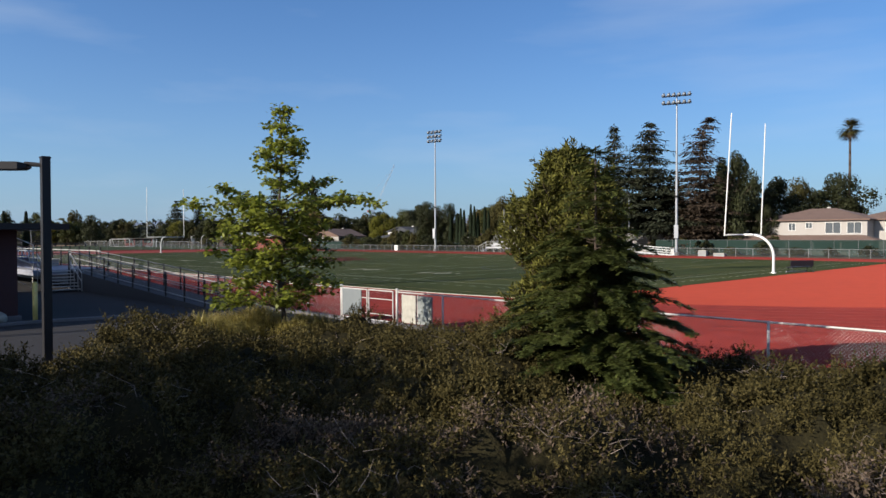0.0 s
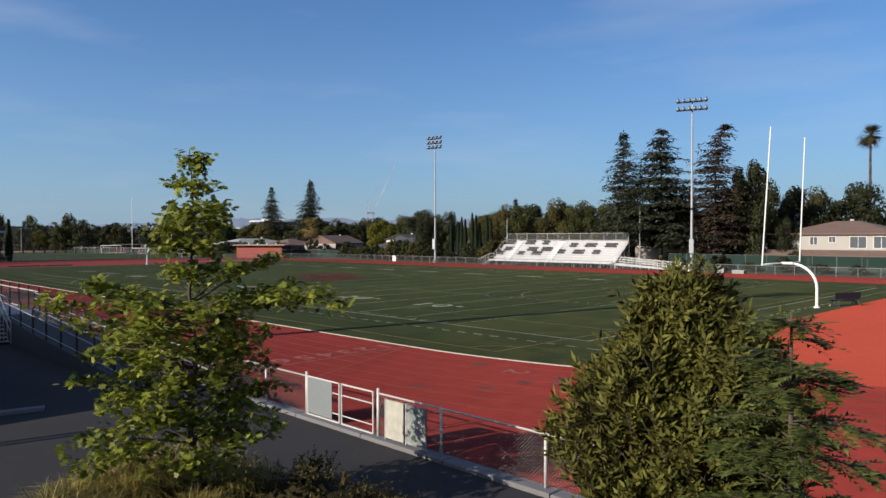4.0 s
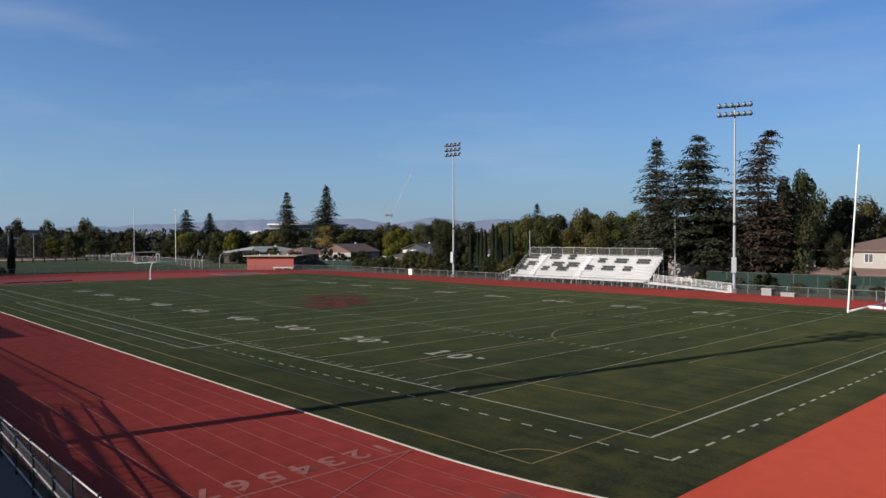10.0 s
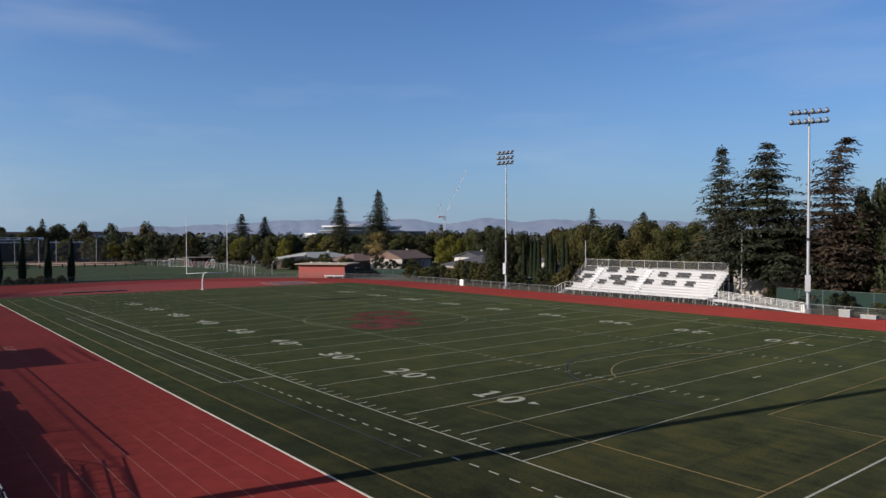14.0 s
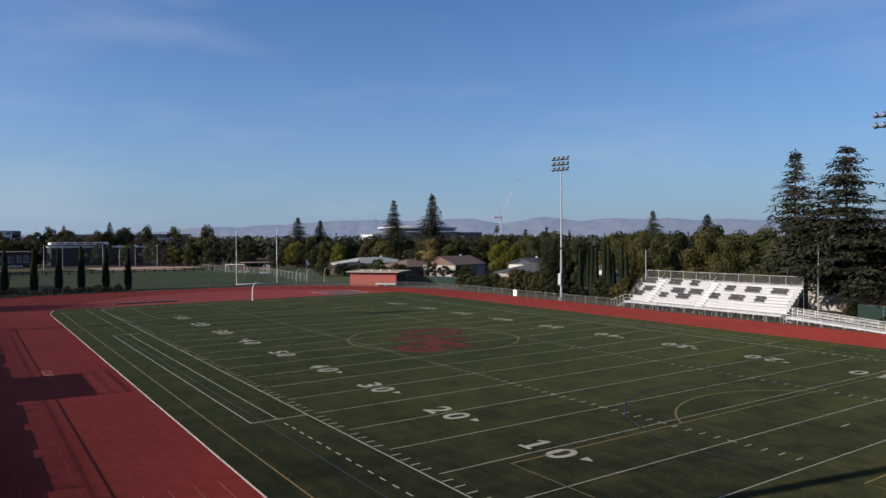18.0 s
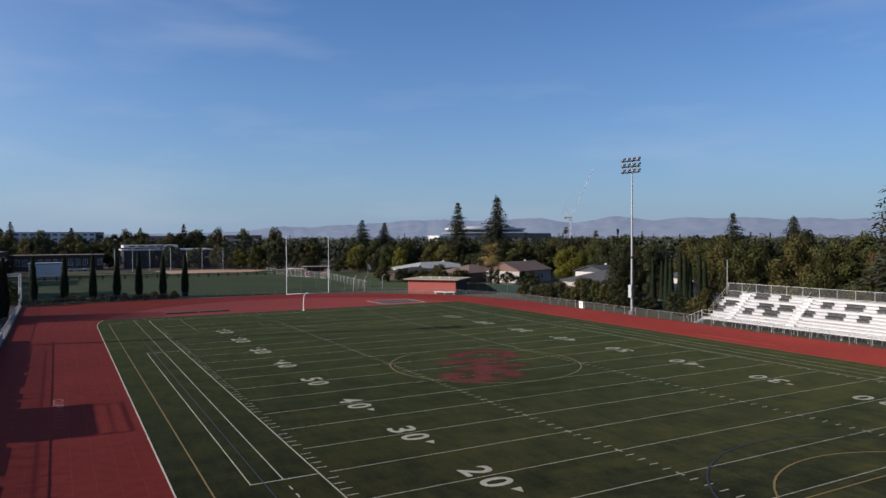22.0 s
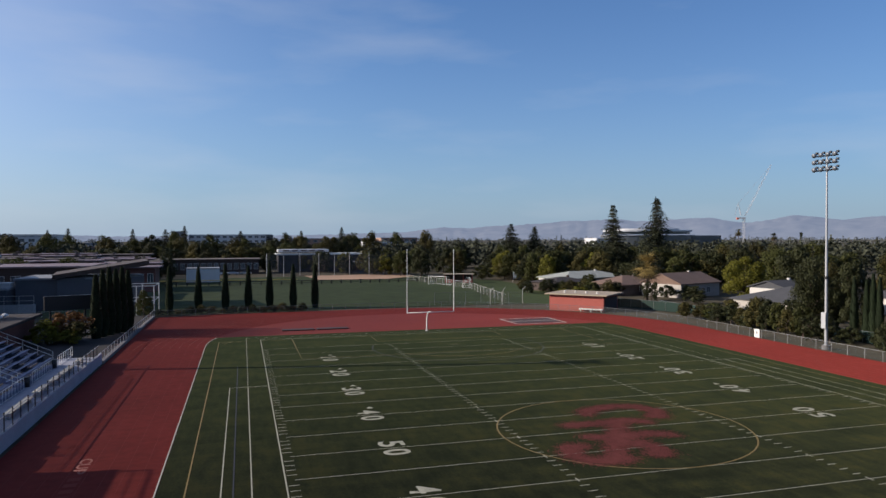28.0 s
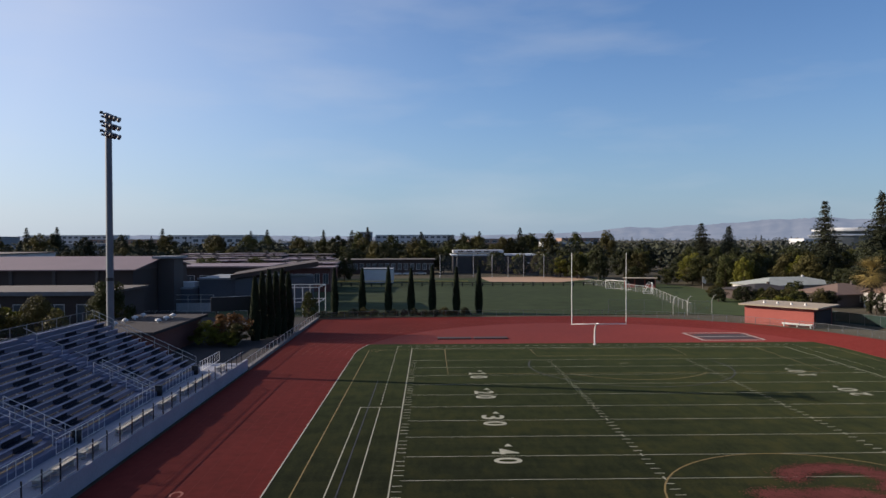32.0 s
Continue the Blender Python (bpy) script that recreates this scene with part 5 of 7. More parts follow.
# ---------------------------------------------------------------- floodlight poles
def light_pole(x, y, h, face, rows, per, span, label, r=0.26, gap=1.15, steel=None, taper=(0.75, 0.42)):
    """A floodlight pole; face: degrees, the way in which the lamps look."""
    steel = steel or M_POLE
    ob = thing("floodlight_pole", x, y, 0, face, label, "floodlight pole", "floodlight poles")
    part("footing", Shape().tube((0, 0, -0.1), (0, 0, 0.5), 0.5, 0.5, 14), M_CONCRETE, ob)
    pole = Shape().tube((0, 0, 0.4), (0, 0, h * 0.5), r, r * taper[0], 12, False).tube((0, 0, h * 0.5), (0, 0, h), r * taper[0] * 0.97, r * taper[1], 12, False)
    part("pole", pole, steel, ob, smooth=True)
    part("base_flange", Shape().tube((0, 0, 0.4), (0, 0, 0.52), r * 1.7, r * 1.7, 12), steel, ob)
    part("control_box", Shape().soft_box(0.22, 0.55, -0.3, 0.3, 2.6, 4.6), steel, ob, "grey electrical cabinet")
    part("junction_ring", Shape().tube((0, 0, h * 0.36), (0, 0, h * 0.36 + 0.35), r * 1.1, r * 1.1, 12), M_DARKSTEEL, ob)
    bowl = Shape()
    for k, (a, b, ra, rb) in enumerate(((0.0, 0.14, 0.07, 0.16), (0.14, 0.36, 0.16, 0.28), (0.36, 0.48, 0.28, 0.30))):
        bowl.tube((a, 0, 0.12 - a * 0.5), (b, 0, 0.12 - b * 0.5), ra, rb, 12, k == 2)
    bowl_me = bowl.mesh("lamp_housing", M_LAMPGLASS if steel is M_POLE else M_POLEDARK, True)
    box_me = Shape().box(-0.3, 0.0, -0.11, 0.11, -0.02, 0.26).mesh("ballast", M_DARKSTEEL)
    for j in range(rows):
        z = h - 0.15 - j * gap
        arm = part("crossarm", Shape().box(-0.08, 0.08, -span / 2 - 0.1, span / 2 + 0.1, z - 0.09, z + 0.09), steel, ob)
        for k in range(per):
            yy = -span / 2 + span * k / (per - 1)
            lamp = shared("floodlight", bowl_me, ob, 0.1, yy, z + 0.18, 0)
            shared("ballast", box_me, lamp, 0.0, 0, 0.1)
    return ob


light_pole(67.6, 71.3, 24.2, 190, 3, 4, 2.8, "tall grey steel floodlight pole with three short lamp rows", 0.21, 0.9)
light_pole(67.5, 18.7, 24.2, 200, 2, 6, 3.75, "tall grey steel floodlight pole with two lamp rows", 0.22)
light_pole(-32.0, 85.4, 27.4, 0, 3, 4, 2.9, "very tall floodlight pole with three lamp rows", 0.39, 0.95, M_POLEDARK, (0.95, 0.85))
light_pole(-32.3, 8.4, 27.6, 0, 3, 4, 2.9, "very tall floodlight pole with three lamp rows", 0.36, 0.95, M_POLEDARK, (0.95, 0.85))
for x, y, h in ((73.6, 30.4, 10.3), (78.2, 62.0, 8.8)):
    ob = thing("street_lamp", x, y, 0, 180, "thin grey pole with a small lamp among trees", "lamp post")
    part("pole", Shape().tube((0, 0, 0), (0, 0, h), 0.09, 0.06, 8), M_POLE, ob)
    part("lamp_head", Shape().soft_box(-0.1, 0.7, -0.14, 0.14, h - 0.1, h + 0.06), M_DARKSTEEL, ob)


# ---------------------------------------------------------------- goal posts and bench
def goal_post(y, back, label, lean=(0.0, 0.0)):
    ob = thing("goal_post", MID, y, 0, 0, label, "goal post", "goal posts")
    base = Shape()
    R = 2.0
    pts = [Vector((0, back * 2.35, -0.05)), Vector((0, back * 2.35, 1.35))]
    for k in range(1, 9):
        a = math.pi / 2 * k / 8
        pts.append(Vector((0, back * (2.35 - 1.75 * (1 - math.cos(a))), 1.35 + 1.7 * math.sin(a))))
    pts.append(Vector((0, 0, 3.05)))
    ring_n = 12
    for k, p in enumerate(pts):
        d = (pts[min(k + 1, len(pts) - 1)] - pts[max(k - 1, 0)]).normalized()
        u = Vector((1, 0, 0))
        w = d.cross(u).normalized()
        base.v.extend(tuple(p + (u * math.cos(2 * math.pi * q / ring_n) + w * math.sin(2 * math.pi * q / ring_n)) * 0.098) for q in range(ring_n))
        if k:
            o = (k - 1) * ring_n
            base.f.extend((o + q, o + (q + 1) % ring_n, o + ring_n + (q + 1) % ring_n, o + ring_n + q) for q in range(ring_n))
    part("gooseneck", base, M_PAINTWHITE, ob, "curved white gooseneck support", smooth=True)
    part("crossbar", Shape().tube((-3.556, 0, 3.05), (3.556, 0, 3.05), 0.06, 0.06, 10), M_PAINTWHITE, ob, smooth=True)
    for x, tilt in zip((-3.556, 3.556), lean):
        part("upright", Shape().tube((x, 0, 2.98), (x, tilt, 12.35), 0.052, 0.042, 10, False), M_PAINTWHITE, ob, smooth=True)
    part("base_collar", Shape().tube((0, back * 2.35, 0.0), (0, back * 2.35, 0.12), 0.2, 0.2, 12), M_PAINTWHITE, ob)


goal_post(-10 * YD, -1, "white football goal post with a curved support and leaning uprights", (-0.52, -0.32))
goal_post(110 * YD, 1, "white football goal post with a curved support")
M_BENCH = material("black_bench", (0.016, 0.016, 0.0176), 0.4, 0.2, 0.2, 8, 1, 0)
bench = thing("team_bench", 27.4, -12.4, 0.0, -24, "black team bench with a backrest at the turf edge", "bench")
part("seat", Shape().soft_box(-1.2, 1.2, -0.15, 0.25, 0.40, 0.48), M_BENCH, bench)
part("foot_rail", Shape().tube((-1.1, 0.3, 0.06), (1.1, 0.3, 0.06), 0.045, None, 6), M_GALV, bench)
part("backrest", Shape().soft_box(-1.2, 1.2, -0.27, -0.2, 0.52, 0.98), M_BENCH, bench)
for x in (-1.0, 1.0):
    part("leg", Shape().pipe([(x, 0.3, 0.02), (x, 0.12, 0.42), (x, -0.22, 0.43), (x, -0.26, 0.95)], 0.03, 6).pipe([(x, -0.45, 0.02), (x, -0.16, 0.42)], 0.03, 6), M_BENCH, bench)


# ---------------------------------------------------------------- bleachers
def bleacher(name, x, y, rz, length, rows, rise, run, z0, segs, dark, label, aisles=(), back_rail=1.1, plank=None, dark_seats=True, cover=1.0, rail_mesh=None):
    """Rows climb along local +x from x = 0; length along local y."""
    ob = thing(name, x, y, 0, rz, label, "bleachers", "bleachers")
    seg = length / segs
    plank = plank or M_ALU
    gap = 0.015
    plank_w = cover
    light_me = Shape().soft_box(0, 0.26, gap, seg - gap, -0.04, 0, 0.006).mesh("seat_plank", plank)
    dark_me = Shape().soft_box(0, 0.26, gap, seg * plank_w - gap, -0.04, 0, 0.006).mesh("seat_plank", M_ALUDARK if dark_seats else plank)
    well_me = Shape().soft_box(-run + 0.28, 0.20, gap, seg * plank_w - gap, 0.004, 0.05, 0.006).mesh("foot_panel", M_ALUDARK if dark_seats else M_FOOTGAP)
    back_me = Shape().box(0.195, 0.215, gap, seg * plank_w - gap, 0.06, rise - 0.02).mesh("dark_riser", M_ALUDARK if dark_seats else M_FOOTGAP)
    rest_me = Shape().soft_box(0, 0.26, seg * plank_w + gap, seg - gap, -0.04, 0, 0.006).mesh("seat_plank", plank)
    foot_me = Shape().soft_box(-run + 0.27, 0.02, 0.0, length, -0.05, 0, 0.005).mesh("foot_board", plank)
    rise_me = Shape().box(0.19, 0.21, 0.0, length, -rise + 0.02, 0.0).mesh("riser_board", M_RISER if dark_seats else plank)
    for r in range(rows):
        xx, zz = r * run, z0 + r * rise
        shared("foot_board", foot_me, ob, xx, 0, zz)
        shared("riser_board", rise_me, ob, xx + 0.03, 0, zz + rise - 0.01)
        for k in range(segs):
            if any(abs((k + 0.5) * seg - a) < seg * 0.5 for a in aisles):
                continue
            shared("seat_plank", dark_me if dark(r, k) else light_me, ob, xx, k * seg, zz + 0.42)
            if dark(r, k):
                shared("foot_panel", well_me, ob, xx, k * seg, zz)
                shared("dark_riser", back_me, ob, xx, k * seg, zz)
            if dark(r, k) and plank_w < 1:
                shared("seat_plank", rest_me, ob, xx, k * seg, zz + 0.42)
    top, deep = z0 + rows * rise, rows * run
    for k in range(0, segs + 1, 2):
        yy = min(k * seg, length - 0.06)
        s = Shape()
        s.tube((0, yy, z0 - 0.1), (deep, yy, top - 0.15), 0.045, 0.045, 5)
        for q in range(0, rows + 1, 3):
            s.tube((q * run, yy, -0.05), (q * run, yy, z0 + q * rise - 0.08), 0.04, 0.04, 5)
        s.tube((0, yy, 0.05), (deep, yy, top - 0.6), 0.025, 0.025, 4)
        part("support_frame", s, M_GALV, ob)
    # guard rail along the back and the ends
    if back_rail:
        s = Shape()
        n = max(8, int(length / 2.3))
        for k in range(n + 1):
            yy = length * k / n
            s.tube((deep - 0.2, yy, top - 0.3), (deep - 0.2, yy, top + back_rail), 0.03, 0.03, 5)
        for zz in (top + back_rail, top + 0.15):
            s.tube((deep - 0.2, 0, zz), (deep - 0.2, length, zz), 0.028, 0.028, 5)
        rail = part("back_rail", s, M_MIDSTEEL if rail_mesh else M_GALV, ob)
        part("rail_mesh", Shape().quad((deep - 0.18, 0, top - 0.2), (deep - 0.18, length, top - 0.2), (deep - 0.18, length, top + back_rail), (deep - 0.18, 0, top + back_rail)), rail_mesh or M_CHAIN, rail)
    for yy in (-0.05, length + 0.05):
        s = Shape()
        for q in range(0, rows + 1, 2):
            s.tube((q * run, yy, z0 + q * rise - 0.1), (q * run, yy, z0 + q * rise + 1.05), 0.025, 0.025, 5)
        for dz in (1.05, 0.6):
            s.tube((0, yy, z0 + dz), (deep, yy, top + dz), 0.025, 0.025, 5)
        part("end_rail", s, M_GALV, ob)
    for a in aisles:
        s = Shape()
        for q in range(1, rows, 3):
            s.tube((q * run, a, z0 + q * rise), (q * run, a, z0 + q * rise + 0.95), 0.025, 0.025, 5)
            s.tube((q * run, a, z0 + q * rise + 0.95), ((q + 1.6) * run, a, z0 + (q + 1.6) * rise + 0.95), 0.025, 0.025, 5)
        part("aisle_rail", s, M_GALV, ob)
        step_me = Shape().soft_box(-0.3, 0.05, -0.6, 0.6, -0.02, rise * 0.5, 0.01).mesh("aisle_step", plank)
        for q in range(rows):
            shared("aisle_step", step_me, ob, q * run, a, z0 + q * rise)
    return ob


def patch(r, k):
    """Dark seat patches of about 2.5 m by two rows, by their middle along the stand and their rows."""
    y = (k + 0.5) * 25.3 / 33
    return any(abs(y - c) < 1.05 and lo <= r <= lo + 1 for c, lo in (
        (9.9, 6), (6.3, 6), (2.6, 6), (11.4, 3), (8.3, 3), (4.6, 3), (19.5, 7), (16.2, 7), (17.9, 4), (14.8, 4), (20.0, 2), (16.5, 2), (24.2, 7), (23.3, 4), (24.6, 2)))


def home_patch(r, k):
    return 0 < r < 14 and (((r - 1) // 2) + k) % 2 == 0


vis = bleacher("visitor_bleachers", 68.6, 31.8, 0, 25.3, 9, 0.37, 0.46, 0.95, 33, patch, "white aluminium bleachers with dark grey seat patches", (12.65, 21.85), 1.25)
part("deck", Shape().soft_box(-1.35, -0.15, 0, 25.3, 0.82, 0.92, 0.01), M_ALU, vis)
s = Shape()
for k in range(15):
    yy = 25.3 * k / 14
    s.tube((-1.3, yy, 0), (-1.3, yy, 1.95), 0.028, 0.028, 5)
for zz in (1.95, 1.45, 1.0):
    s.tube((-1.3, 0, zz), (-1.3, 25.3, zz), 0.025, 0.025, 5)
part("front_rail", s, M_GALV, vis)
part("front_panel", Shape().box(-1.36, -1.33, 0, 25.3, 0.72, 0.95), M_ALU, vis)
# steps and ramp at its south end
s = Shape()
for k in range(5):
    s.soft_box(-1.35, -0.2, -0.3 - 0.28 * k, -0.02 - 0.28 * k, 0.82 - 0.17 * k - 0.05, 0.82 - 0.17 * k, 0.005)
part("end_steps", s, M_ALU, vis)
ramp = thing("access_ramp", 68.6, 31.0, 0, 0, "long pale aluminium access ramp with handrails", "ramp")
s = Shape().add([(-1.4, 0, 0.85), (0.1, 0, 0.85), (0.1, -11.5, 0.06), (-1.4, -11.5, 0.06), (-1.4, 0, 0.7), (0.1, 0, 0.7), (0.1, -11.5, -0.06), (-1.4, -11.5, -0.06)],
                [(3, 2, 1, 0), (4, 5, 6, 7), (0, 1, 5, 4), (1, 2, 6, 5), (2, 3, 7, 6), (3, 0, 4, 7)])
part("ramp_floor", s, M_ALU, ramp)
for x in (-1.38, 0.08):
    s = Shape()
    for k in range(9):
        yy, zz = -11.5 * k / 8, 0.85 - 0.79 * k / 8
        s.tube((x, yy, -0.02), (x, yy, zz + 1.0), 0.03, 0.03, 5)
    for dz in (1.0, 0.65, 0.3):
        s.tube((x, 0, 0.85 + dz), (x, -11.5, 0.06 + dz), 0.028, 0.028, 5)
    part("handrail", s, M_PAINTWHITE, ramp)
part("kick_panel", Shape().add([(-1.41, 0, 0.55), (-1.41, -11.5, -0.02), (-1.41, -11.5, 0.16), (-1.41, 0, 0.95)], [(0, 1, 2, 3)]), M_RISER, ramp)
part("end_post", Shape().soft_box(-1.6, -1.0, -12.2, -11.7, 0, 1.0), M_PAINTWHITE, ramp)
# low steps at the north end
s = Shape()
for k in range(5):
    s.soft_box(-1.35, -0.2, 25.3 + 0.3 * k, 25.6 + 0.3 * k, 0.75 - 0.17 * k - 0.05, 0.75 - 0.17 * k, 0.005)
    s.tube((-1.3, 25.5 + 0.6 * k, 0), (-1.3, 25.5 + 0.6 * k, 1.8 - 0.3 * k), 0.025, 0.025, 5)
s.tube((-1.3, 25.4, 1.9), (-1.3, 28.2, 0.7), 0.025, 0.025, 5)
part("north_steps", s, M_ALU, vis)

home = bleacher("home_bleachers", -21.0, 79.6, 180, 66.0, 15, 0.315, 0.68, 1.55, 24, home_patch, "large aluminium home stand with near-black panels in its foot gaps", (12.4, 26.1, 42.6, 59.1), 1.0, M_ALUSHADED, False, 0.74, M_CHAINDULL)
# unseen sheet added so that the stand casts a straight shadow edge
part("back_panel", Shape().box(9.98, 10.02, 0, 66.0, 5.4, 6.35), M_ALUSHADED, home, "plain sheet added behind the top row to straighten the stand's shadow")
part("front_panel", Shape().box(-0.42, -0.40, 0, 66.0, 0.9, 1.52), M_ALUSHADED, home)
deck = thing("stand_deck", label="raised concrete walkway in front of the home stand", category="walkway", kind="structure")
part("deck_slab", Shape().soft_box(-21.4, -17.82, 12.0, 84.0, 0.85, 1.15), M_DECK, deck)
part("front_wall", Shape().box(-17.86, -17.62, 12.0, 86.5, -0.05, 1.17), M_DECK, deck, "bare grey concrete retaining wall")
part("end_wall", Shape().box(-21.4, -17.87, 83.9, 84.1, -0.05, 1.1), M_DECK, deck)
rail = thing("deck_fence", label="chain-link fence with dark posts on a concrete wall", category="fence")
for k in range(40):
    y = 12.2 + 1.85 * k
    part("post", Shape().tube((-17.74, y, 1.1), (-17.74, y, 2.45), 0.045, 0.045, 6), M_DARKSTEEL, rail)
part("top_rail", Shape().tube((-17.74, 12.2, 2.2), (-17.74, 84.8, 2.2), 0.03, 0.03, 6), M_GALV, rail)
part("bottom_rail", Shape().tube((-17.74, 12.2, 1.25), (-17.74, 84.8, 1.25), 0.02, 0.02, 6), M_GALV, rail)
part("wire_mesh", Shape().quad((-17.72, 12.2, 1.2), (-17.72, 84.8, 1.2), (-17.72, 84.8, 2.2), (-17.72, 12.2, 2.2)), M_CHAIN, rail)
for k in range(8):
    y = 16 + 9.0 * k
    seat = thing("barrier_rail", -20.4, y, 1.15, 0, "short galvanised rail section in front of the seats", "railing", "railings in front of the seats")
    s = Shape()
    for q in range(9):
        s.tube((0, q * 0.8, 0), (0, q * 0.8, 1.05), 0.022, 0.022, 5)
    for zz in (1.05, 0.1):
        s.tube((0, 0, zz), (0, 6.4, zz), 0.025, 0.025, 5)
    part("rail_frame", s, M_ALU, seat)
for y, half in ((20.6, 2.9), (27.4, 2.2), (34.2, 2.9), (41.3, 2.3), (47.0, 0.8), (49.2, 1.2), (52.3, 1.2), (59.1, 2.9), (65.3, 1.7), (69.6, 1.4), (73.8, 2.2), (79.8, 1.0)):
    bn = thing("aluminium_bench", -18.6, y, 1.15, 0, "long pale aluminium bench along the walkway fence" if half > 2 else "short pale aluminium bench along the walkway fence", "bench", "benches on the walkway")
    part("seat", Shape().soft_box(-0.25, 0.02, -half, half, 0.42, 0.47, 0.01), M_KERB, bn)
    part("seat", Shape().soft_box(0.05, 0.30, -half, half, 0.42, 0.47, 0.01), M_KERB, bn)
    part("shelf", Shape().soft_box(-0.1, 0.18, -half, half, 0.16, 0.20, 0.01), M_DECK, bn)
    for yy in (-half + 0.35, half - 0.35):
        part("leg", Shape().box(-0.22, 0.26, yy - 0.03, yy + 0.03, 0.0, 0.42), M_GALV, bn)
for y in (20.5, 37.0, 53.5, 67.2):
    for dy in (-0.75, 0.75):
        hr_ = thing("aisle_handrail", -21.0, y + dy, 1.15, 0, "white tubular handrail climbing beside a stand aisle", "railing", "aisle handrails")
        s = Shape()
        for q in range(4):
            s.tube((-1.3 * q, 0, 0.4 + 0.6 * q - 0.4 * (q == 0)), (-1.3 * q, 0, 1.4 + 0.6 * q), 0.025, 0.025, 5)
        s.tube((0.4, 0, 1.2), (-3.9, 0, 3.2), 0.025, 0.025, 5).tube((0.4, 0, 0.8), (-3.9, 0, 2.8), 0.02, 0.02, 5)
        part("rail_frame", s, M_ALU, hr_)
for y in (31.5, 54.8, 68.7, 78):
    bin_ = thing("waste_bin", -20.55, y, 1.15, 0, "dark waste bin on the stand walkway", "bin", "waste bins")
    part("drum", Shape().tube((0, 0, 0), (0, 0, 0.8), 0.29, 0.31, 12), M_DARKSTEEL, bin_, smooth=True)
    part("rim", Shape().tube((0, 0, 0.8), (0, 0, 0.86), 0.33, 0.33, 12), M_DARKSTEEL, bin_)
press = thing("press_box", -32.6, 46.0, 0, 0, "press box on posts at the top of the home stand", "press box")
part("cabin", Shape().box(-1.6, 1.6, -4.6, 4.4, 5.9, 8.4), M_DARKWALL, press)
part("roof", Shape().box(-1.8, 1.8, -4.8, 4.6, 8.4, 8.55), M_FLATROOF, press)
s = Shape()
for k in range(6):
    y = -4.6 + 1.8 * k
    s.tube((-1.5, y, -0.1), (-1.5, y, 5.9), 0.08, 0.08, 6)
    if k in (0, 5):
        s.tube((1.7, y, 8.5), (1.7, y, 9.35), 0.05, 0.05, 6)
for z, r in ((9.35, 0.05), (8.95, 0.025)):
    s.tube((1.7, -4.6, z), (1.7, 4.4, z), r, r, 6)
    for y in (-4.6, 4.4):
        s.tube((-1.7, y, z), (1.7, y, z), r, r, 6)
part("frame", s, M_GALV, press)

# ---------------------------------------------------------------- ramp at the south end of the home stand
hr = thing("stand_ramp", label="sloping concrete ramp with galvanised handrails up to the home stand", category="ramp")
y0, y1, zt = -7.0, 12.0, 1.15
part("ramp_body", Shape().add([(-19.6, y0, 0.0), (-17.95, y0, 0.0), (-17.95, y1, zt), (-19.6, y1, zt), (-19.6, y0, -0.1), (-17.95, y0, -0.1), (-17.95, y1, -0.1), (-19.6, y1, -0.1)],
                              [(0, 1, 2, 3), (4, 7, 6, 5), (0, 4, 5, 1), (1, 5, 6, 2), (2, 6, 7, 3), (3, 7, 4, 0)]), M_RAMP, hr)
for x in (-19.55, -18.0):
    s = Shape()
    for k in range(11):
        y = y0 + (y1 - y0) * k / 10
        z = zt * k / 10
        part("rail_post", Shape().tube((x, y, z - 0.05), (x, y, z + 1.12), 0.04, 0.04, 6), M_DARKSTEEL, hr)
    for dz in (1.05, 0.75, 0.2):
        s.tube((x, y0, dz), (x, y1, zt + dz), 0.026, 0.026, 6)
    s.tube((x, y0, 1.05), (x, y0 - 0.3, 0.95), 0.026, 0.026, 6).tube((x, y0 - 0.3, 0.95), (x, y0 - 0.3, 0.6), 0.026, 0.026, 6)
    part("handrail", s, M_MIDSTEEL, hr)
    part("rail_mesh", Shape().quad((x + 0.02, y0, 0.1), (x + 0.02, y1, zt + 0.1), (x + 0.02, y1, zt + 1.0), (x + 0.02, y0, 1.0)), M_CHAIN, hr)
high = thing("elevated_walkway", -31.0, 13.4, 0, 0, "high steel walkway sloping down from the top of the stand", "walkway")
for x, rails in ((0.0, (1.05, 0.55, 0.1)), (-1.5, (1.05, 0.55, 0.1))):
    for k in range(14):
        y, z = -1.55 * k, 6.25 - 0.055 * 1.55 * k
        part("rail_post", Shape().tube((x, y, z), (x, y, z + 1.05), 0.05, 0.05, 6), M_MIDSTEEL, high)
    for dz in rails:
        part("handrail", Shape().tube((x, 0, 6.25 + dz), (x, -21, 5.10 + dz), 0.05, 0.05, 6), M_MIDSTEEL, high)
part("deck", Shape().quad((-1.5, 0, 6.25), (-1.5, -21, 5.10), (0, -21, 5.10), (0, 0, 6.25)), mesh_fabric("steel_grating", (0.10, 0.10, 0.105), 0.35), high, "open steel grating deck")
for k in range(6):
    y, z = -0.4 - 4.0 * k, 6.2 - 0.055 * 4.0 * k
    for x in (-1.4, -0.1):
        part("support_post", Shape().tube((x, y, -0.05), (x, y, z), 0.08, 0.08, 6), M_MIDSTEEL, high)
st = thing("stand_stairs", -20.6, 11.5, 0, 0, "steel stairs with handrails at the end of the home stand", "stairs")
for k in range(7):
    part("step", Shape().soft_box(-0.7, 0.9, -2.0 + 0.28 * k, -1.72 + 0.28 * k, 0.16 * k + 0.11, 0.16 * k + 0.16, 0.005), M_GALV, st)
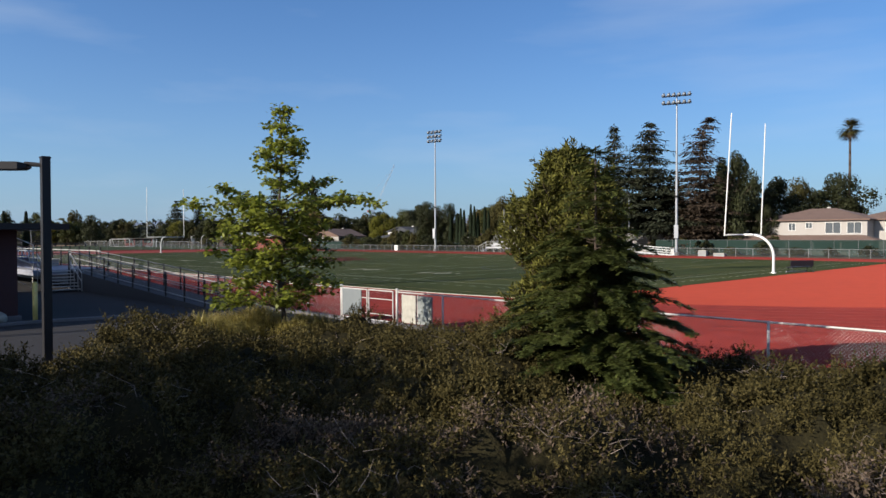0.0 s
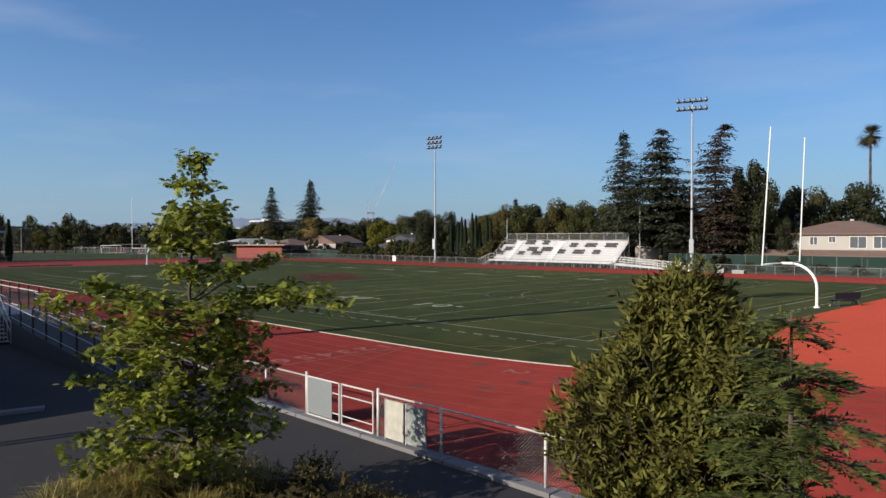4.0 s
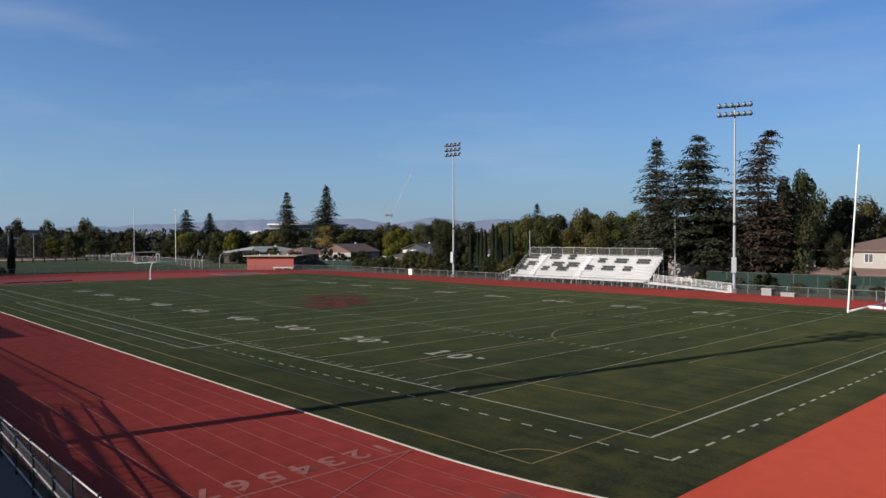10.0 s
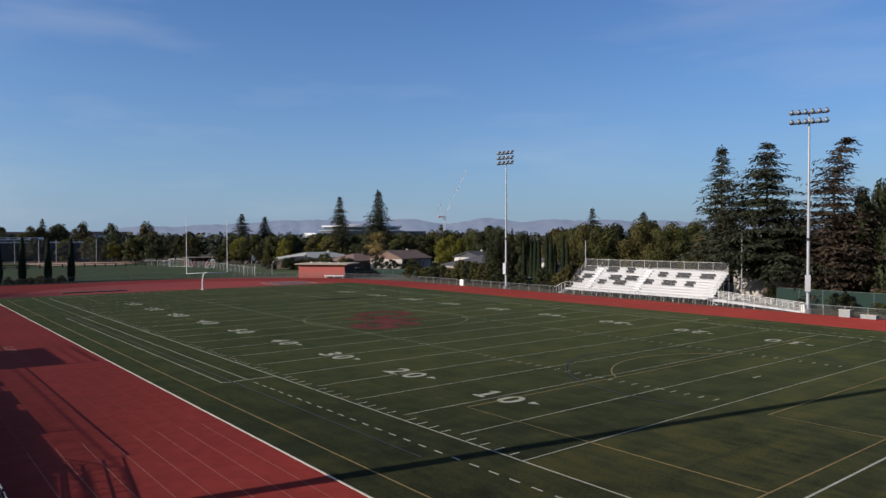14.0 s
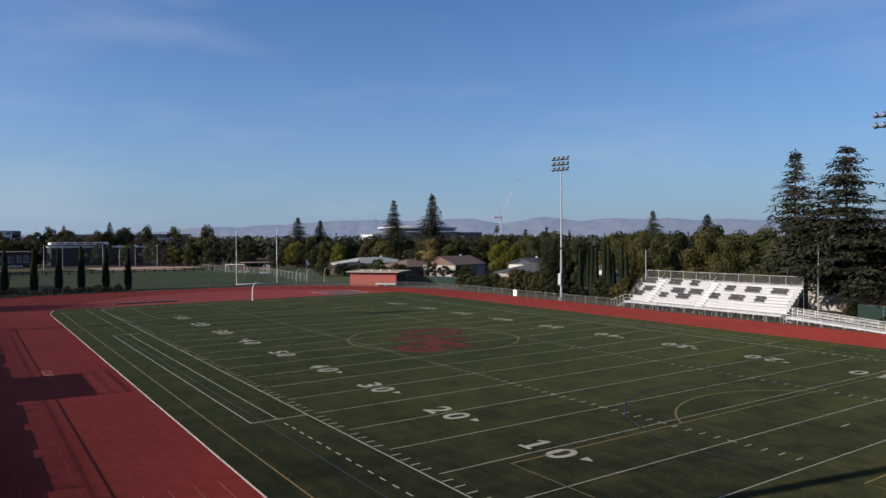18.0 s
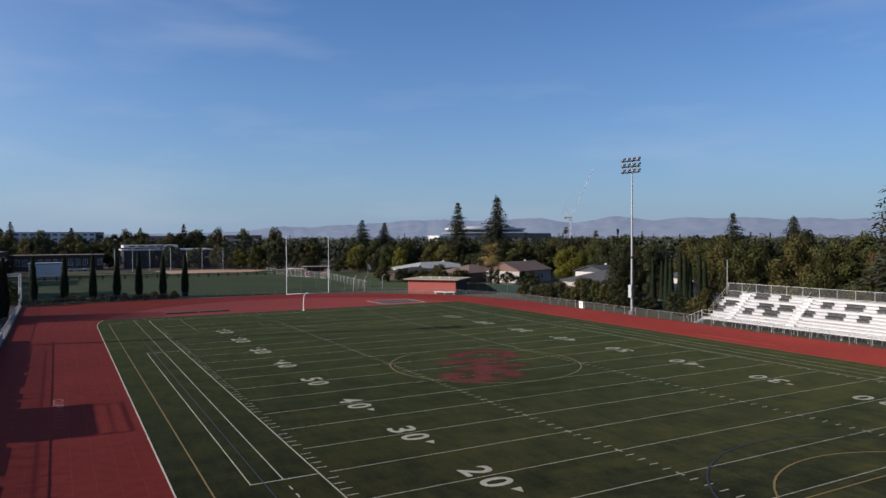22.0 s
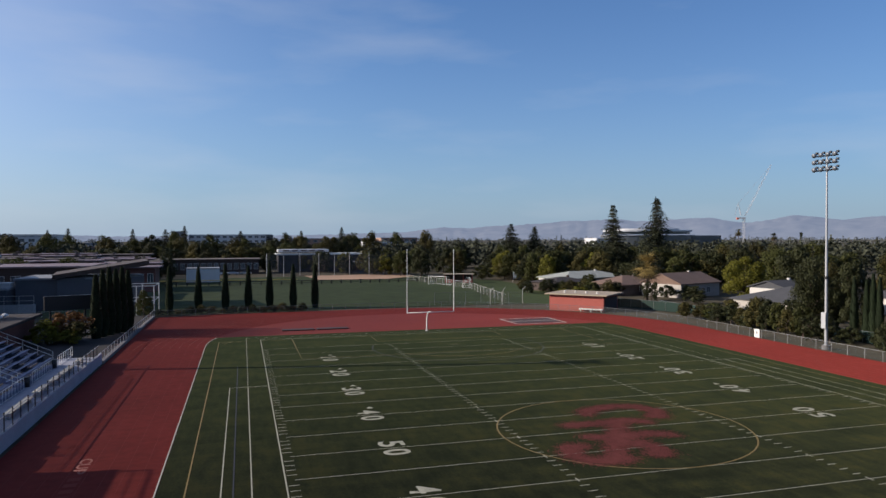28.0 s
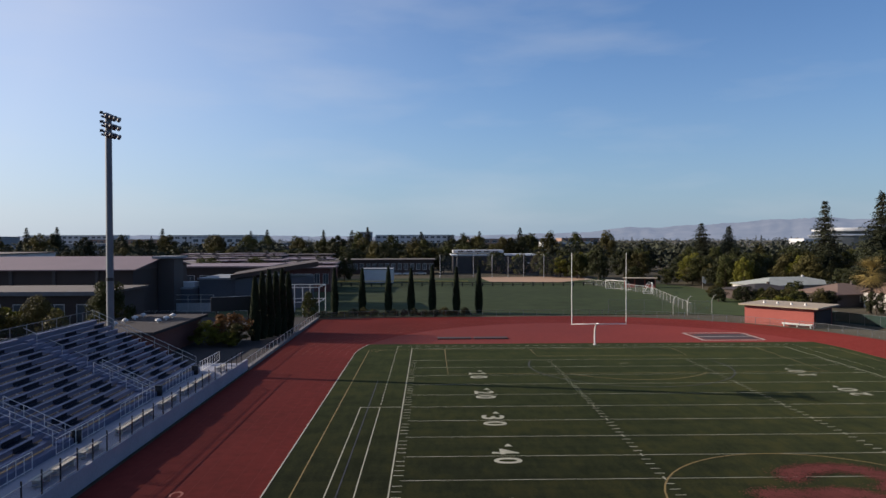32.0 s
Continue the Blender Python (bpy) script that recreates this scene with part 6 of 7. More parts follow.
for x in (-0.75, 0.95):
    s = Shape()
    for k in range(4):
        s.tube((x, -2.0 + 0.65 * k, 0), (x, -2.0 + 0.65 * k, 1.0 + 0.36 * k), 0.025, 0.025, 5)
    s.tube((x, -2.0, 1.0), (x, -0.05, 2.1), 0.028, 0.028, 5).tube((x, -2.0, 0.55), (x, -0.05, 1.6), 0.028, 0.028, 5)
    part("stair_rail", s, M_GALV, st)


# ---------------------------------------------------------------- fences
def fence(label, pts, h, step=2.4, mesh_mat=None, post_mat=None, name="chain_link_fence", mid=False):
    ob = thing(name, label=label, category="fence", group="fences round the field")
    mesh_mat, post_mat = mesh_mat or M_CHAIN, post_mat or M_GALV
    sheet = Shape()
    post_me = Shape().tube((0, 0, -0.05), (0, 0, h + 0.04), 0.035, 0.035, 6).mesh("post", post_mat)
    for a, b in zip(pts, pts[1:]):
        a, b = Vector(a), Vector(b)
        n = max(1, round((b - a).length / step))
        for k in range(n):
            p = a + (b - a) * k / n
            shared("post", post_me, ob, p.x, p.y, 0)
        part("top_rail", Shape().tube((*a, h), (*b, h), 0.026, 0.026, 6), post_mat, ob)
        if mid:
            part("mid_rail", Shape().tube((*a, h * 0.5), (*b, h * 0.5), 0.02, 0.02, 5), post_mat, ob)
        sheet.quad((*a, 0.04), (*b, 0.04), (*b, h), (*a, h))
    part("wire_mesh", sheet, mesh_mat, ob)
    return ob


M_PALEWALL = material("pale_render", (0.28, 0.28, 0.28), 0.85, 0, 0.15, 3, 0.4, 0.1)
R2 = outer + 0.35
east = [(MID + R2, -46.0), (MID + R2, BEND1)]
fence("low chain-link fence along the east side of the track", east, 1.15, 2.4, M_CHAINDULL, M_MIDSTEEL)
fence("low chain-link fence round the far bend of the track", bend_pts(R2, BEND1, 0, math.pi * 0.5, 14) + [(12, 137.7), (-6, 137.0), (-17.6, 134.9)], 1.15, 2.4, M_CHAINDULL, M_DULLSTEEL)
nw = fence("chain-link fence on a low concrete kerb beside the track", [(-17.6, 134.9), (-17.75, 86.5)], 1.25, 2.2)
part("kerb_wall", Shape().box(-17.95, -17.45, 86.6, 134.9, -0.05, 0.3), M_CONCRETE, nw)
fence("tall fence hung with green windscreen behind the track", [(74.6, -46), (74.6, 26)], 2.3, 3, M_GREENMESH, M_DULLSTEEL, "windscreen_fence")
fence("tall fence hung with green windscreen behind the track", [(76.0, 62), (76.6, 122)], 1.6, 3, M_GREENMESH, M_DULLSTEEL, "windscreen_fence")
fence("tall weathered chain-link fence between the track and the ball field", [(36, 141.5), (46, 141.0), (54, 137.5)], 2.6, 3, M_CHAINDULL, M_DULLSTEEL)
fence("fence hung with green windscreen beside gardens", [(66.8, 131.5), (70.5, 126.5), (75.2, 113.8)], 1.8, 3, M_GREENMESH, M_DULLSTEEL, "windscreen_fence")
ledge = thing("court_wall", -46.3, 148.6, 0, 0, "low pale concrete wall of a school court", "wall")
part("wall_slab", Shape().soft_box(-6.4, 6.4, -0.2, 0.2, -0.1, 1.75), M_PALEWALL, ledge)
for k in range(6):
    part("wall_post", Shape().tube((-6.2 + 2.48 * k, -0.26, 0.0), (-6.2 + 2.48 * k, -0.26, 3.4), 0.05, 0.05, 6), M_GALV, ledge)
for z in (2.5, 3.4):
    part("wall_rail", Shape().tube((-6.2, -0.26, z), (6.2, -0.26, z), 0.04, 0.04, 6), M_GALV, ledge)
sign = thing("white_sign", 66.5, 82.3, 0, 0, "plain white board hung on the fence", "sign")
part("board", Shape().soft_box(-0.03, 0.02, -0.5, 0.5, 0.02, 1.15, 0.01), M_PAINTWHITE, sign)
part("dark_mark", Shape().box(-0.036, -0.031, -0.14, 0.14, 0.5, 0.95), M_MIDSTEEL, sign)
for y, h, w in ((13.9, 0.8, 1.2), (11.4, 0.4, 1.6)):
    ob = thing("white_crate", 66.2, y, 0, 0, "white equipment box standing at the fence", "box", "equipment boxes")
    part("body", Shape().soft_box(-0.4, 0.3, -w / 2, w / 2, 0, h, 0.02), M_MIDSTEEL, ob)
    part("lid", Shape().soft_box(-0.44, 0.34, -w / 2 - 0.03, w / 2 + 0.03, h, h + 0.06, 0.01), M_KERB, ob)

# red equipment building at the far bend
rb = thing("equipment_shed", 55.2, 126.6, 0, -48, "red painted block shed with a flat tan roof", "shed")
part("wall", Shape().box(0, 10.9, 0, 8.0, -0.1, 3.0), M_REDWALL, rb)
part("roof", Shape().box(-0.7, 11.8, -0.8, 9.0, 3.0, 3.22), M_ROOFTAN, rb)
for k in range(4):
    part("roof_vent", Shape().tube((2 + 2.2 * k, 3, 3.2), (2 + 2.2 * k, 3, 3.55), 0.25, 0.15, 8), M_GALV, rb)
# the end wall's shade is put on as a thin dark sheet
part("side_wall_shade", Shape().box(10.905, 11.0, 0.6, 7.4, -0.1, 2.6), M_DARKWALL, rb, "dark sheet painting the shade on the end wall")
wb = thing("white_bench", 58.8, 121.3, 0, -48, "long white bench against the red shed", "bench")
part("seat", Shape().soft_box(0, 4.6, 0, 0.5, 0.4, 0.62, 0.02), M_PAINTWHITE, wb)
for x in (0.3, 2.3, 4.3):
    part("leg", Shape().box(x - 0.05, x + 0.05, 0.1, 0.4, 0, 0.4), M_PAINTWHITE, wb)

# ---------------------------------------------------------------- ball field beyond the far bend
single("ball_field", Shape().prism([(-30, 139), (50, 140), (62, 136), (76, 150), (78, 214), (60, 262), (-40, 262), (-40, 139)], -0.2, 0.03), M_GRASS, "mown green grass ball field", "sports field", kind="structure")
single("infield", Shape().prism([(22, 240), (44, 236), (58, 252), (58, 270), (20, 268)], -0.2, 0.06), M_DIRT, "tan bare-earth infield", "sports field", kind="structure")
M_YELLOWCAP = material("yellow_cap", (0.294, 0.238, 0.056), 0.6, 0, 0.1, 4, 0.5, 0)
fl = thing("rail_fence", label="low dark rail fence across the ball field", category="fence", group="fences round the field")
for k in range(30):
    x = -30 + 3.0 * k
    part("post", Shape().soft_box(x - 0.17, x + 0.17, 219.7 - 0.05 * k, 220.0 - 0.05 * k, -0.05, 1.25), M_DARKSTEEL, fl)
part("top_rail", Shape().tube((-30, 219.6, 1.1), (57, 218.2, 1.1), 0.10, 0.10, 6), M_DARKSTEEL, fl)
part("bottom_rail", Shape().tube((-30, 219.6, 0.55), (57, 218.2, 0.55), 0.07, 0.07, 6), M_DARKSTEEL, fl)
part("top_cap", Shape().tube((-34, 226, 1.30), (14, 223, 1.30), 0.11, 0.11, 6), M_YELLOWCAP, fl, "yellow plastic top cap")
fence("chain-link fence beside the ball field", [(50, 226), (58, 186), (52, 142)], 1.8, 4)
for k in range(9):
    ob = thing("backstop_pole", 6 + 6.2 * k, 262 + (k % 3) * 4, 0, 0, "tall grey backstop pole with netting", "pole", "backstop poles")
    part("pole", Shape().tube((0, 0, -0.05), (0, 0, 8.5), 0.12, 0.10, 8), M_POLE, ob)
net = thing("backstop_net", 0, 0, 0, 0, "dark hanging backstop net between tall poles", "net")
part("net", Shape().quad((6, 262.3, 0.2), (55.6, 262.3, 0.2), (55.6, 262.3, 8.0), (6, 262.3, 8.0)), mesh_fabric("backstop_mesh", (0.07, 0.07, 0.075), 0.28), net)
cont = block("storage_container", -19.4, -9.6, 236, 244, 4.3, M_FARWHITE, M_FARGREY, "pale storage building with a curved top", over=0.1)


def soccer_goal(x, y, rz, mat, label):
    ob = thing("soccer_goal", x, y, 0.03, rz, label, "soccer goal", "soccer goals")
    part("mouth", Shape().pipe([(-3.66, 0, 0), (-3.66, 0, 2.44), (3.66, 0, 2.44), (3.66, 0, 0)], 0.06, 8), mat, ob)
    s = Shape()
    for sx in (-3.66, 3.66):
        s.pipe([(sx, 0, 2.44), (sx, 0.9, 2.44), (sx, 2.2, 0.05), (sx, 0, 0.05)], 0.035, 6)
    s.tube((-3.66, 2.2, 0.05), (3.66, 2.2, 0.05), 0.035, 0.035, 6)
    part("stay_frame", s, mat, ob)


soccer_goal(53.6, 203.4, -58, M_PAINTWHITE, "white soccer goal on the ball field")
soccer_goal(60.0, 191.5, 75, M_PAINTWHITE, "white soccer goal beside the ball field fence")
dug = thing("dugout", 62.6, 211.0, 0.0, -16, "open red dugout with a flat brown roof", "dugout")
for x in (-4.2, -1.4, 1.4, 4.2):
    for y in (-1.3, 1.3):
        part("post", Shape().box(x - 0.1, x + 0.1, y - 0.1, y + 0.1, -0.05, 2.6), M_REDWALL, dug)
part("back_wall", Shape().box(-4.2, 4.2, 1.42, 1.55, -0.05, 2.6), M_DARKWALL, dug)
part("front_panel", Shape().box(-4.1, -1.5, -1.45, -1.38, 0.0, 1.1), M_REDWALL, dug)
part("front_panel", Shape().box(1.5, 4.1, -1.45, -1.38, 0.0, 1.1), M_REDWALL, dug)
part("bench_seat", Shape().soft_box(-3.9, 3.9, 0.6, 1.1, 0.4, 0.48, 0.01), M_ALU, dug)
part("roof", Shape().box(-4.8, 4.8, -1.8, 1.9, 2.6, 2.8), M_ROOFTAN, dug)
# tall white cage of posts at the corner by the stands
cage = thing("batting_cage", -27, 139, 0, 0, "tall white frame of a chain-link cage", "cage")
for x in (0, 3, 6, 9):
    for y in (0, 8):
        part("post", Shape().tube((x, y, -0.05), (x, y, 5.4), 0.09, 0.09, 6), M_PAINTWHITE, cage)
s = Shape()
for z in (2.7, 5.4):
    s.tube((0, 0, z), (9, 0, z), 0.06, 0.06, 6).tube((0, 8, z), (9, 8, z), 0.06, 0.06, 6).tube((9, 0, z), (9, 8, z), 0.06, 0.06, 6).tube((0, 0, z), (0, 8, z), 0.06, 0.06, 6)
part("frame_rails", s, M_PAINTWHITE, cage)
part("wire_mesh", Shape().quad((0, 0, 0), (9, 0, 0), (9, 0, 5.4), (0, 0, 5.4)), M_CHAIN, cage)
score = thing("scoreboard", -27.2, 115.2, 0, 20, "black scoreboard on steel posts, seen from behind", "scoreboard")
part("cabinet", Shape().soft_box(-3.1, 3.1, -0.3, 0.3, 3.6, 5.7, 0.03), M_DARKSTEEL, score)
for x in (-2.3, 2.3):
    part("post", Shape().box(x - 0.12, x + 0.12, -0.12, 0.12, -0.05, 3.7), M_DARKSTEEL, score)
for x0, x1, y0, y1, mat, nm, lb in ((-60, -17.9, 86.6, 146, M_ASPHALT, "yard", "grey paved yard beside the stands"), (-140, -36, 146.2, 300, M_ASPHALT, "campus_paving", "paved school yard between buildings"), (-60, -17.6, -70, 86.5, M_ASPHALT, "plaza", "dark asphalt forecourt beside the track")):
    single(nm, Shape().box(x0, x1, y0, y1, -0.3, -0.004), mat, lb, "paving", kind="structure")
fence("low chain-link court fence beside the school hall", [(-54, 140), (-31, 140)], 1.1, 3, M_CHAIN)
fence("dark net fence behind the home stand", [(-60, 90), (-33, 88), (-32.5, 12)], 3.2, 4, M_NET)

for k, (x, y) in enumerate(((-6, 284), (-1.2, 285), (-11, 284), (-56, 170), (-70, 172), (-64, 140), (60, 300))):
    car = thing("parked_car", x, y, 0, 90 if k < 3 else 10, "white parked car far off" if k % 2 == 0 else "silver parked car far off", "car", "parked cars")
    m_ = M_FARWHITE if k % 2 == 0 else M_GALV
    s = Shape().soft_box(-0.9, 0.9, -2.2, 2.2, 0.35, 0.95, 0.08)
    part("body", s, m_, car)
    s = Shape().add([(-0.85, -1.5, 0.95), (0.85, -1.5, 0.95), (0.85, 1.6, 0.95), (-0.85, 1.6, 0.95), (-0.68, -0.8, 1.45), (0.68, -0.8, 1.45), (0.68, 0.9, 1.45), (-0.68, 0.9, 1.45)], [(0, 1, 5, 4), (1, 2, 6, 5), (2, 3, 7, 6), (3, 0, 4, 7), (4, 5, 6, 7)])
    part("cabin", s, M_GLASS, car)
    for wx in (-0.82, 0.82):
        for wy in (-1.4, 1.4):
            part("wheel", Shape().tube((wx - 0.1, wy, 0.33), (wx + 0.1, wy, 0.33), 0.33, 0.33, 12), M_DARKSTEEL, car)

flag = thing("white_pennant", 78.8, 206.0, 0, 0, "small white pennant on a thin pole", "flag")
part("pole", Shape().tube((0, 0, 0), (0, 0, 3.4), 0.05, 0.04, 6), M_GALV, flag)
part("cloth", Shape().add([(0, 0, 3.4), (0.5, 0.02, 3.1), (1.1, -0.05, 1.9), (0.9, 0.05, 1.3), (0.3, 0.0, 1.5), (0, 0, 2.0)], [(0, 1, 2, 3, 4, 5)]), M_PAINTWHITE, flag)
for x, y in ((47.3, 138.8), (49.9, 138.6), (55.2, 140.5)):
    ob = thing("net_post", x, y, 0, 0, "curved white steel post of a ball net", "post", "net posts")
    part("post", Shape().pipe([(0, 0, -0.05), (0, 0, 2.4), (0.12, 0, 2.9), (0.4, 0, 3.3), (0.8, 0, 3.55)], 0.05, 8), M_GALV, ob)

# ---------------------------------------------------------------- south forecourt, where the walk starts
kerb = thing("concrete_kerb", label="pale concrete kerb strip under the track fence", category="kerb", kind="structure")
for k in range(16):
    part("kerb_block", Shape().soft_box(-17.68, -17.3, -52 + 2.9 * k, -49.13 + 2.9 * k, -0.05, 0.09, 0.02), M_CONCRETE, kerb)
nf = thing("gate_fence", label="low chain-link fence with galvanised posts and a gate", category="fence")
NX, NH = -17.45, 1.14
M_WIRE = material("fence_wire", (0.294, 0.301, 0.308), 0.5, 0.6, 0.15, 20, 1, 0)
posts = [-45.1 + 3.03 * k for k in range(6)] + [-26.9, -23.4, -19.85, -16.95, -14.75, -11.65, -9.5, -7.2]
for y in posts:
    big_ = y in (-14.75, -11.65)
    part("post", Shape().tube((NX, y, -0.05), (NX, y, NH + (0.12 if big_ else 0.03)), 0.042 if big_ else 0.032, None, 8), M_GALV, nf, smooth=True)
part("top_rail", Shape().tube((NX, -46, NH), (NX, -14.8, NH), 0.024, None, 8), M_GALV, nf, smooth=True)
part("top_rail", Shape().tube((NX, -11.6, NH), (NX, 12.0, NH), 0.024, None, 8), M_GALV, nf, smooth=True)


def chain_link(y0, y1, z0, z1, pitch=0.075):
    """Diamond wire: two families of slanting wires, each a thin strip."""
    s = Shape()
    hgt, w = z1 - z0, 0.0019
    n = int((y1 - y0 + hgt) / pitch)
    for k in range(n):
        for sgn in (1, -1):
            a = y0 - hgt + k * pitch if sgn > 0 else y0 + k * pitch
            p, q = Vector((a, z0)), Vector((a + sgn * hgt, z1))
            lo, hi = y0, y1
            pts = []
            for e, o in ((p, q), (q, p)):
                y = min(max(e.x, lo), hi)
                t = (y - e.x) / (o.x - e.x)
                pts.append(Vector((y, e.y + (o.y - e.y) * t)))
            if (pts[1] - pts[0]).length < 0.02 or max(p.x, q.x) < lo or min(p.x, q.x) > hi:
                continue
            dx = 0.003 * sgn
            s.add([(NX + dx, pts[0].x - w, pts[0].y), (NX + dx, pts[0].x + w, pts[0].y), (NX + dx, pts[1].x + w, pts[1].y), (NX + dx, pts[1].x - w, pts[1].y)], [(0, 1, 2, 3)])
    return s


part("wire_mesh", chain_link(-36.0, -14.8, 0.12, NH), M_WIRE, nf, kind="stuff")
part("wire_mesh", chain_link(-11.6, 12.0, 0.12, NH, 0.09), M_WIRE, nf, kind="stuff")
for y in [-7.0 + 2.1 * k for k in range(10)]:
    part("dark_post", Shape().tube((NX, y, -0.05), (NX, y, NH + 0.1), 0.04, None, 6), M_DARKSTEEL, nf)
gate = thing("gate", NX, -14.6, 0, 0, "closed chain-link gate with a grey panel beside the track", "gate")
for a, b in ((0.05, 1.35), (1.45, 2.9)):
    s = Shape().pipe([(0, a, 0.1), (0, a, NH), (0, b, NH), (0, b, 0.1), (0, a, 0.1)], 0.024, 8).tube((0, a, 0.85), (0, b, 0.85), 0.018, None, 6).tube((0, a, 0.32), (0, b, 0.32), 0.018, None, 6)
    part("gate_frame", s, M_GALV, gate)
M_PANELGREY = material("pale_blue_grey_sheet", (0.135, 0.15, 0.155), 0.7, 0, 0.1, 5, 1, 0.05)
M_PANELWHITE = material("weathered_white_sheet", (0.32, 0.305, 0.26), 0.7, 0, 0.3, 5, 1.2, 0.05)
M_PANELGREEN = material("scuffed_green_sheet", (0.07, 0.091, 0.0875), 0.6, 0, 0.5, 6, 1.6, 0.05, tint=(0.294, 0.308, 0.294))
part("gate_panel", Shape().soft_box(-0.03, -0.01, 1.75, 2.85, 0.16, NH - 0.02, 0.004), M_PANELGREY, gate, "pale grey sheet fixed to the gate")
for y, mat, lb in ((-15.5, M_PANELWHITE, "weathered white board leaning on the fence"), (-16.25, M_PANELGREEN, "scuffed dark green board leaning on the fence")):
    bd = thing("notice_board", NX - 0.1, y, 0.08, 0, lb, "board", "boards on the fence")
    part("sheet", Shape().soft_box(-0.03, 0.02, -0.32, 0.32, 0.08, 1.0, 0.006), mat, bd)
    part("edge_strip", Shape().box(-0.04, 0.03, 0.322, 0.345, 0.05, 1.02), M_GALV, bd)

# concession hut, bollard and lamp post
M_MAROON = material("dark_maroon_wall", (0.0385, 0.0112, 0.0126), 0.7, 0, 0.2, 6, 0.5, 0.1)
hut = thing("ticket_hut", -29.2, -0.6, 0, 0, "dark maroon hut with a flat overhanging roof", "hut")
# walls and roof are lengthened out of view to shade the ramp
part("wall", Shape().box(-12, 3.2, -3.0, 13, -0.05, 3.3), M_MAROON, hut)
part("roof", Shape().box(-13, 4.6, -4.2, 14, 3.3, 3.52), M_DARKSTEEL, hut)
part("plinth", Shape().box(-12.1, 3.3, -3.1, 13.1, -0.05, 0.18), M_CONCRETE, hut)
single("hut_kerb", Shape().prism([(-40, -5.3), (-25.4, -5.1), (-22.4, -5.7), (-22.3, -5.4), (-25.4, -4.75), (-40, -4.95)], -0.2, 0.09), M_CONCRETE, "pale concrete kerb edge beside the hut", "kerb", kind="structure")
M_YELLOWPAINT = material("yellow_paint", (0.62, 0.50, 0.16), 0.5, 0, 0.15, 10, 1, 0.05)
bol = thing("bollard", -25.7, -4.6, 0.0, 0, "yellow painted steel bollard at the kerb", "bollard")
part("post", Shape().tube((0, 0, 0), (0, 0, 1.38), 0.085, 0.085, 12).tube((0, 0, 1.38), (0, 0, 1.44), 0.085, 0.04, 12), M_YELLOWPAINT, bol, smooth=True)
for x in (-28.1, -27.4, -26.7):
    sk = thing("white_sack", x, -4.1, 0.0, 20, "white filled sack lying at the hut wall", "sack", "sacks at the hut")
    s = Shape()
    for k in range(5):
        a = k / 4
        s.tube((0, -0.25 + 0.12 * k, 0.14 + 0.05 * math.sin(a * 3)), (0, -0.13 + 0.12 * k, 0.14 + 0.05 * math.sin(a * 3 + 0.6)), 0.14 + 0.08 * math.sin(a * 3.1), 0.14 + 0.08 * math.sin((a + 0.25) * 3.1), 10)
    part("bag", s, M_PANELWHITE, sk, smooth=True)
lamp = thing("lamp_post", -28.35, -15.6, 0, 0, "black steel lamp post with a flat arm-mounted head", "lamp post")
part("pole", Shape().box(-0.085, 0.085, -0.085, 0.085, 0.0, 4.75), M_DARKSTEEL, lamp)
part("base_plate", Shape().soft_box(-0.2, 0.2, -0.2, 0.2, 0.0, 0.06), M_DARKSTEEL, lamp)
part("pole_cap", Shape().soft_box(-0.1, 0.1, -0.1, 0.1, 4.75, 4.79), M_DARKSTEEL, lamp)
part("arm", Shape().tube((-0.05, 0.05, 4.6), (-0.32, 0.3, 4.63), 0.05, None, 8), M_DARKSTEEL, lamp)
s = Shape()
d = Vector((-0.72, 0.69, 0)).normalized()
w = Vector((-d.y, d.x, 0))
o = Vector((-0.25, 0.25, 0))
prof = [(0.0, 0.10), (0.15, 0.2), (0.55, 0.24), (0.9, 0.2), (1.02, 0.08)]
top = [o + d * a + w * b + Vector((0, 0, 4.66 if 0 < k < 4 else 4.62)) for k, (a, b) in enumerate(prof)]
top2 = [o + d * a - w * b + Vector((0, 0, 4.66 if 0 < k < 4 else 4.62)) for k, (a, b) in enumerate(prof)]
n = len(prof)
vs = top + top2 + [v - Vector((0, 0, 0.16 if 0 < k % n < 4 else 0.08)) for k, v in enumerate(top + top2)]
fs = [(k, k + 1, n + k + 1, n + k) for k in range(n - 1)] + [(2 * n + n + k, 2 * n + n + k + 1, 2 * n + k + 1, 2 * n + k) for k in range(n - 1)]
fs += [(2 * n + k, 2 * n + k + 1, k + 1, k) for k in range(n - 1)] + [(n + k, n + k + 1, 3 * n + k + 1, 3 * n + k) for k in range(n - 1)] + [(0, n, 3 * n, 2 * n), (n - 1, 3 * n - 1, 4 * n - 1, 2 * n - 1)]
s.add(vs, fs)
part("lamp_head", s, M_DARKSTEEL, lamp)

# planted bank: earth, shrubs and ornamental grass
bank = [(-47, -20.5), (-33, -18.6), (-29.6, -17.6), (-26.0, -15.2), (-23.2, -13.8), (-21.3, -14.8), (-20.4, -17.5), (-20.3, -22), (-19.4, -26), (-18.7, -31), (-18.6, -56), (-47, -56)]


def inside(px_, py_, poly):
    hit = False
    for (xa, ya), (xb, yb) in zip(poly, poly[1:] + poly[:1]):
        if (ya > py_) != (yb > py_) and px_ < xa + (py_ - ya) * (xb - xa) / (yb - ya):
            hit = not hit
    return hit


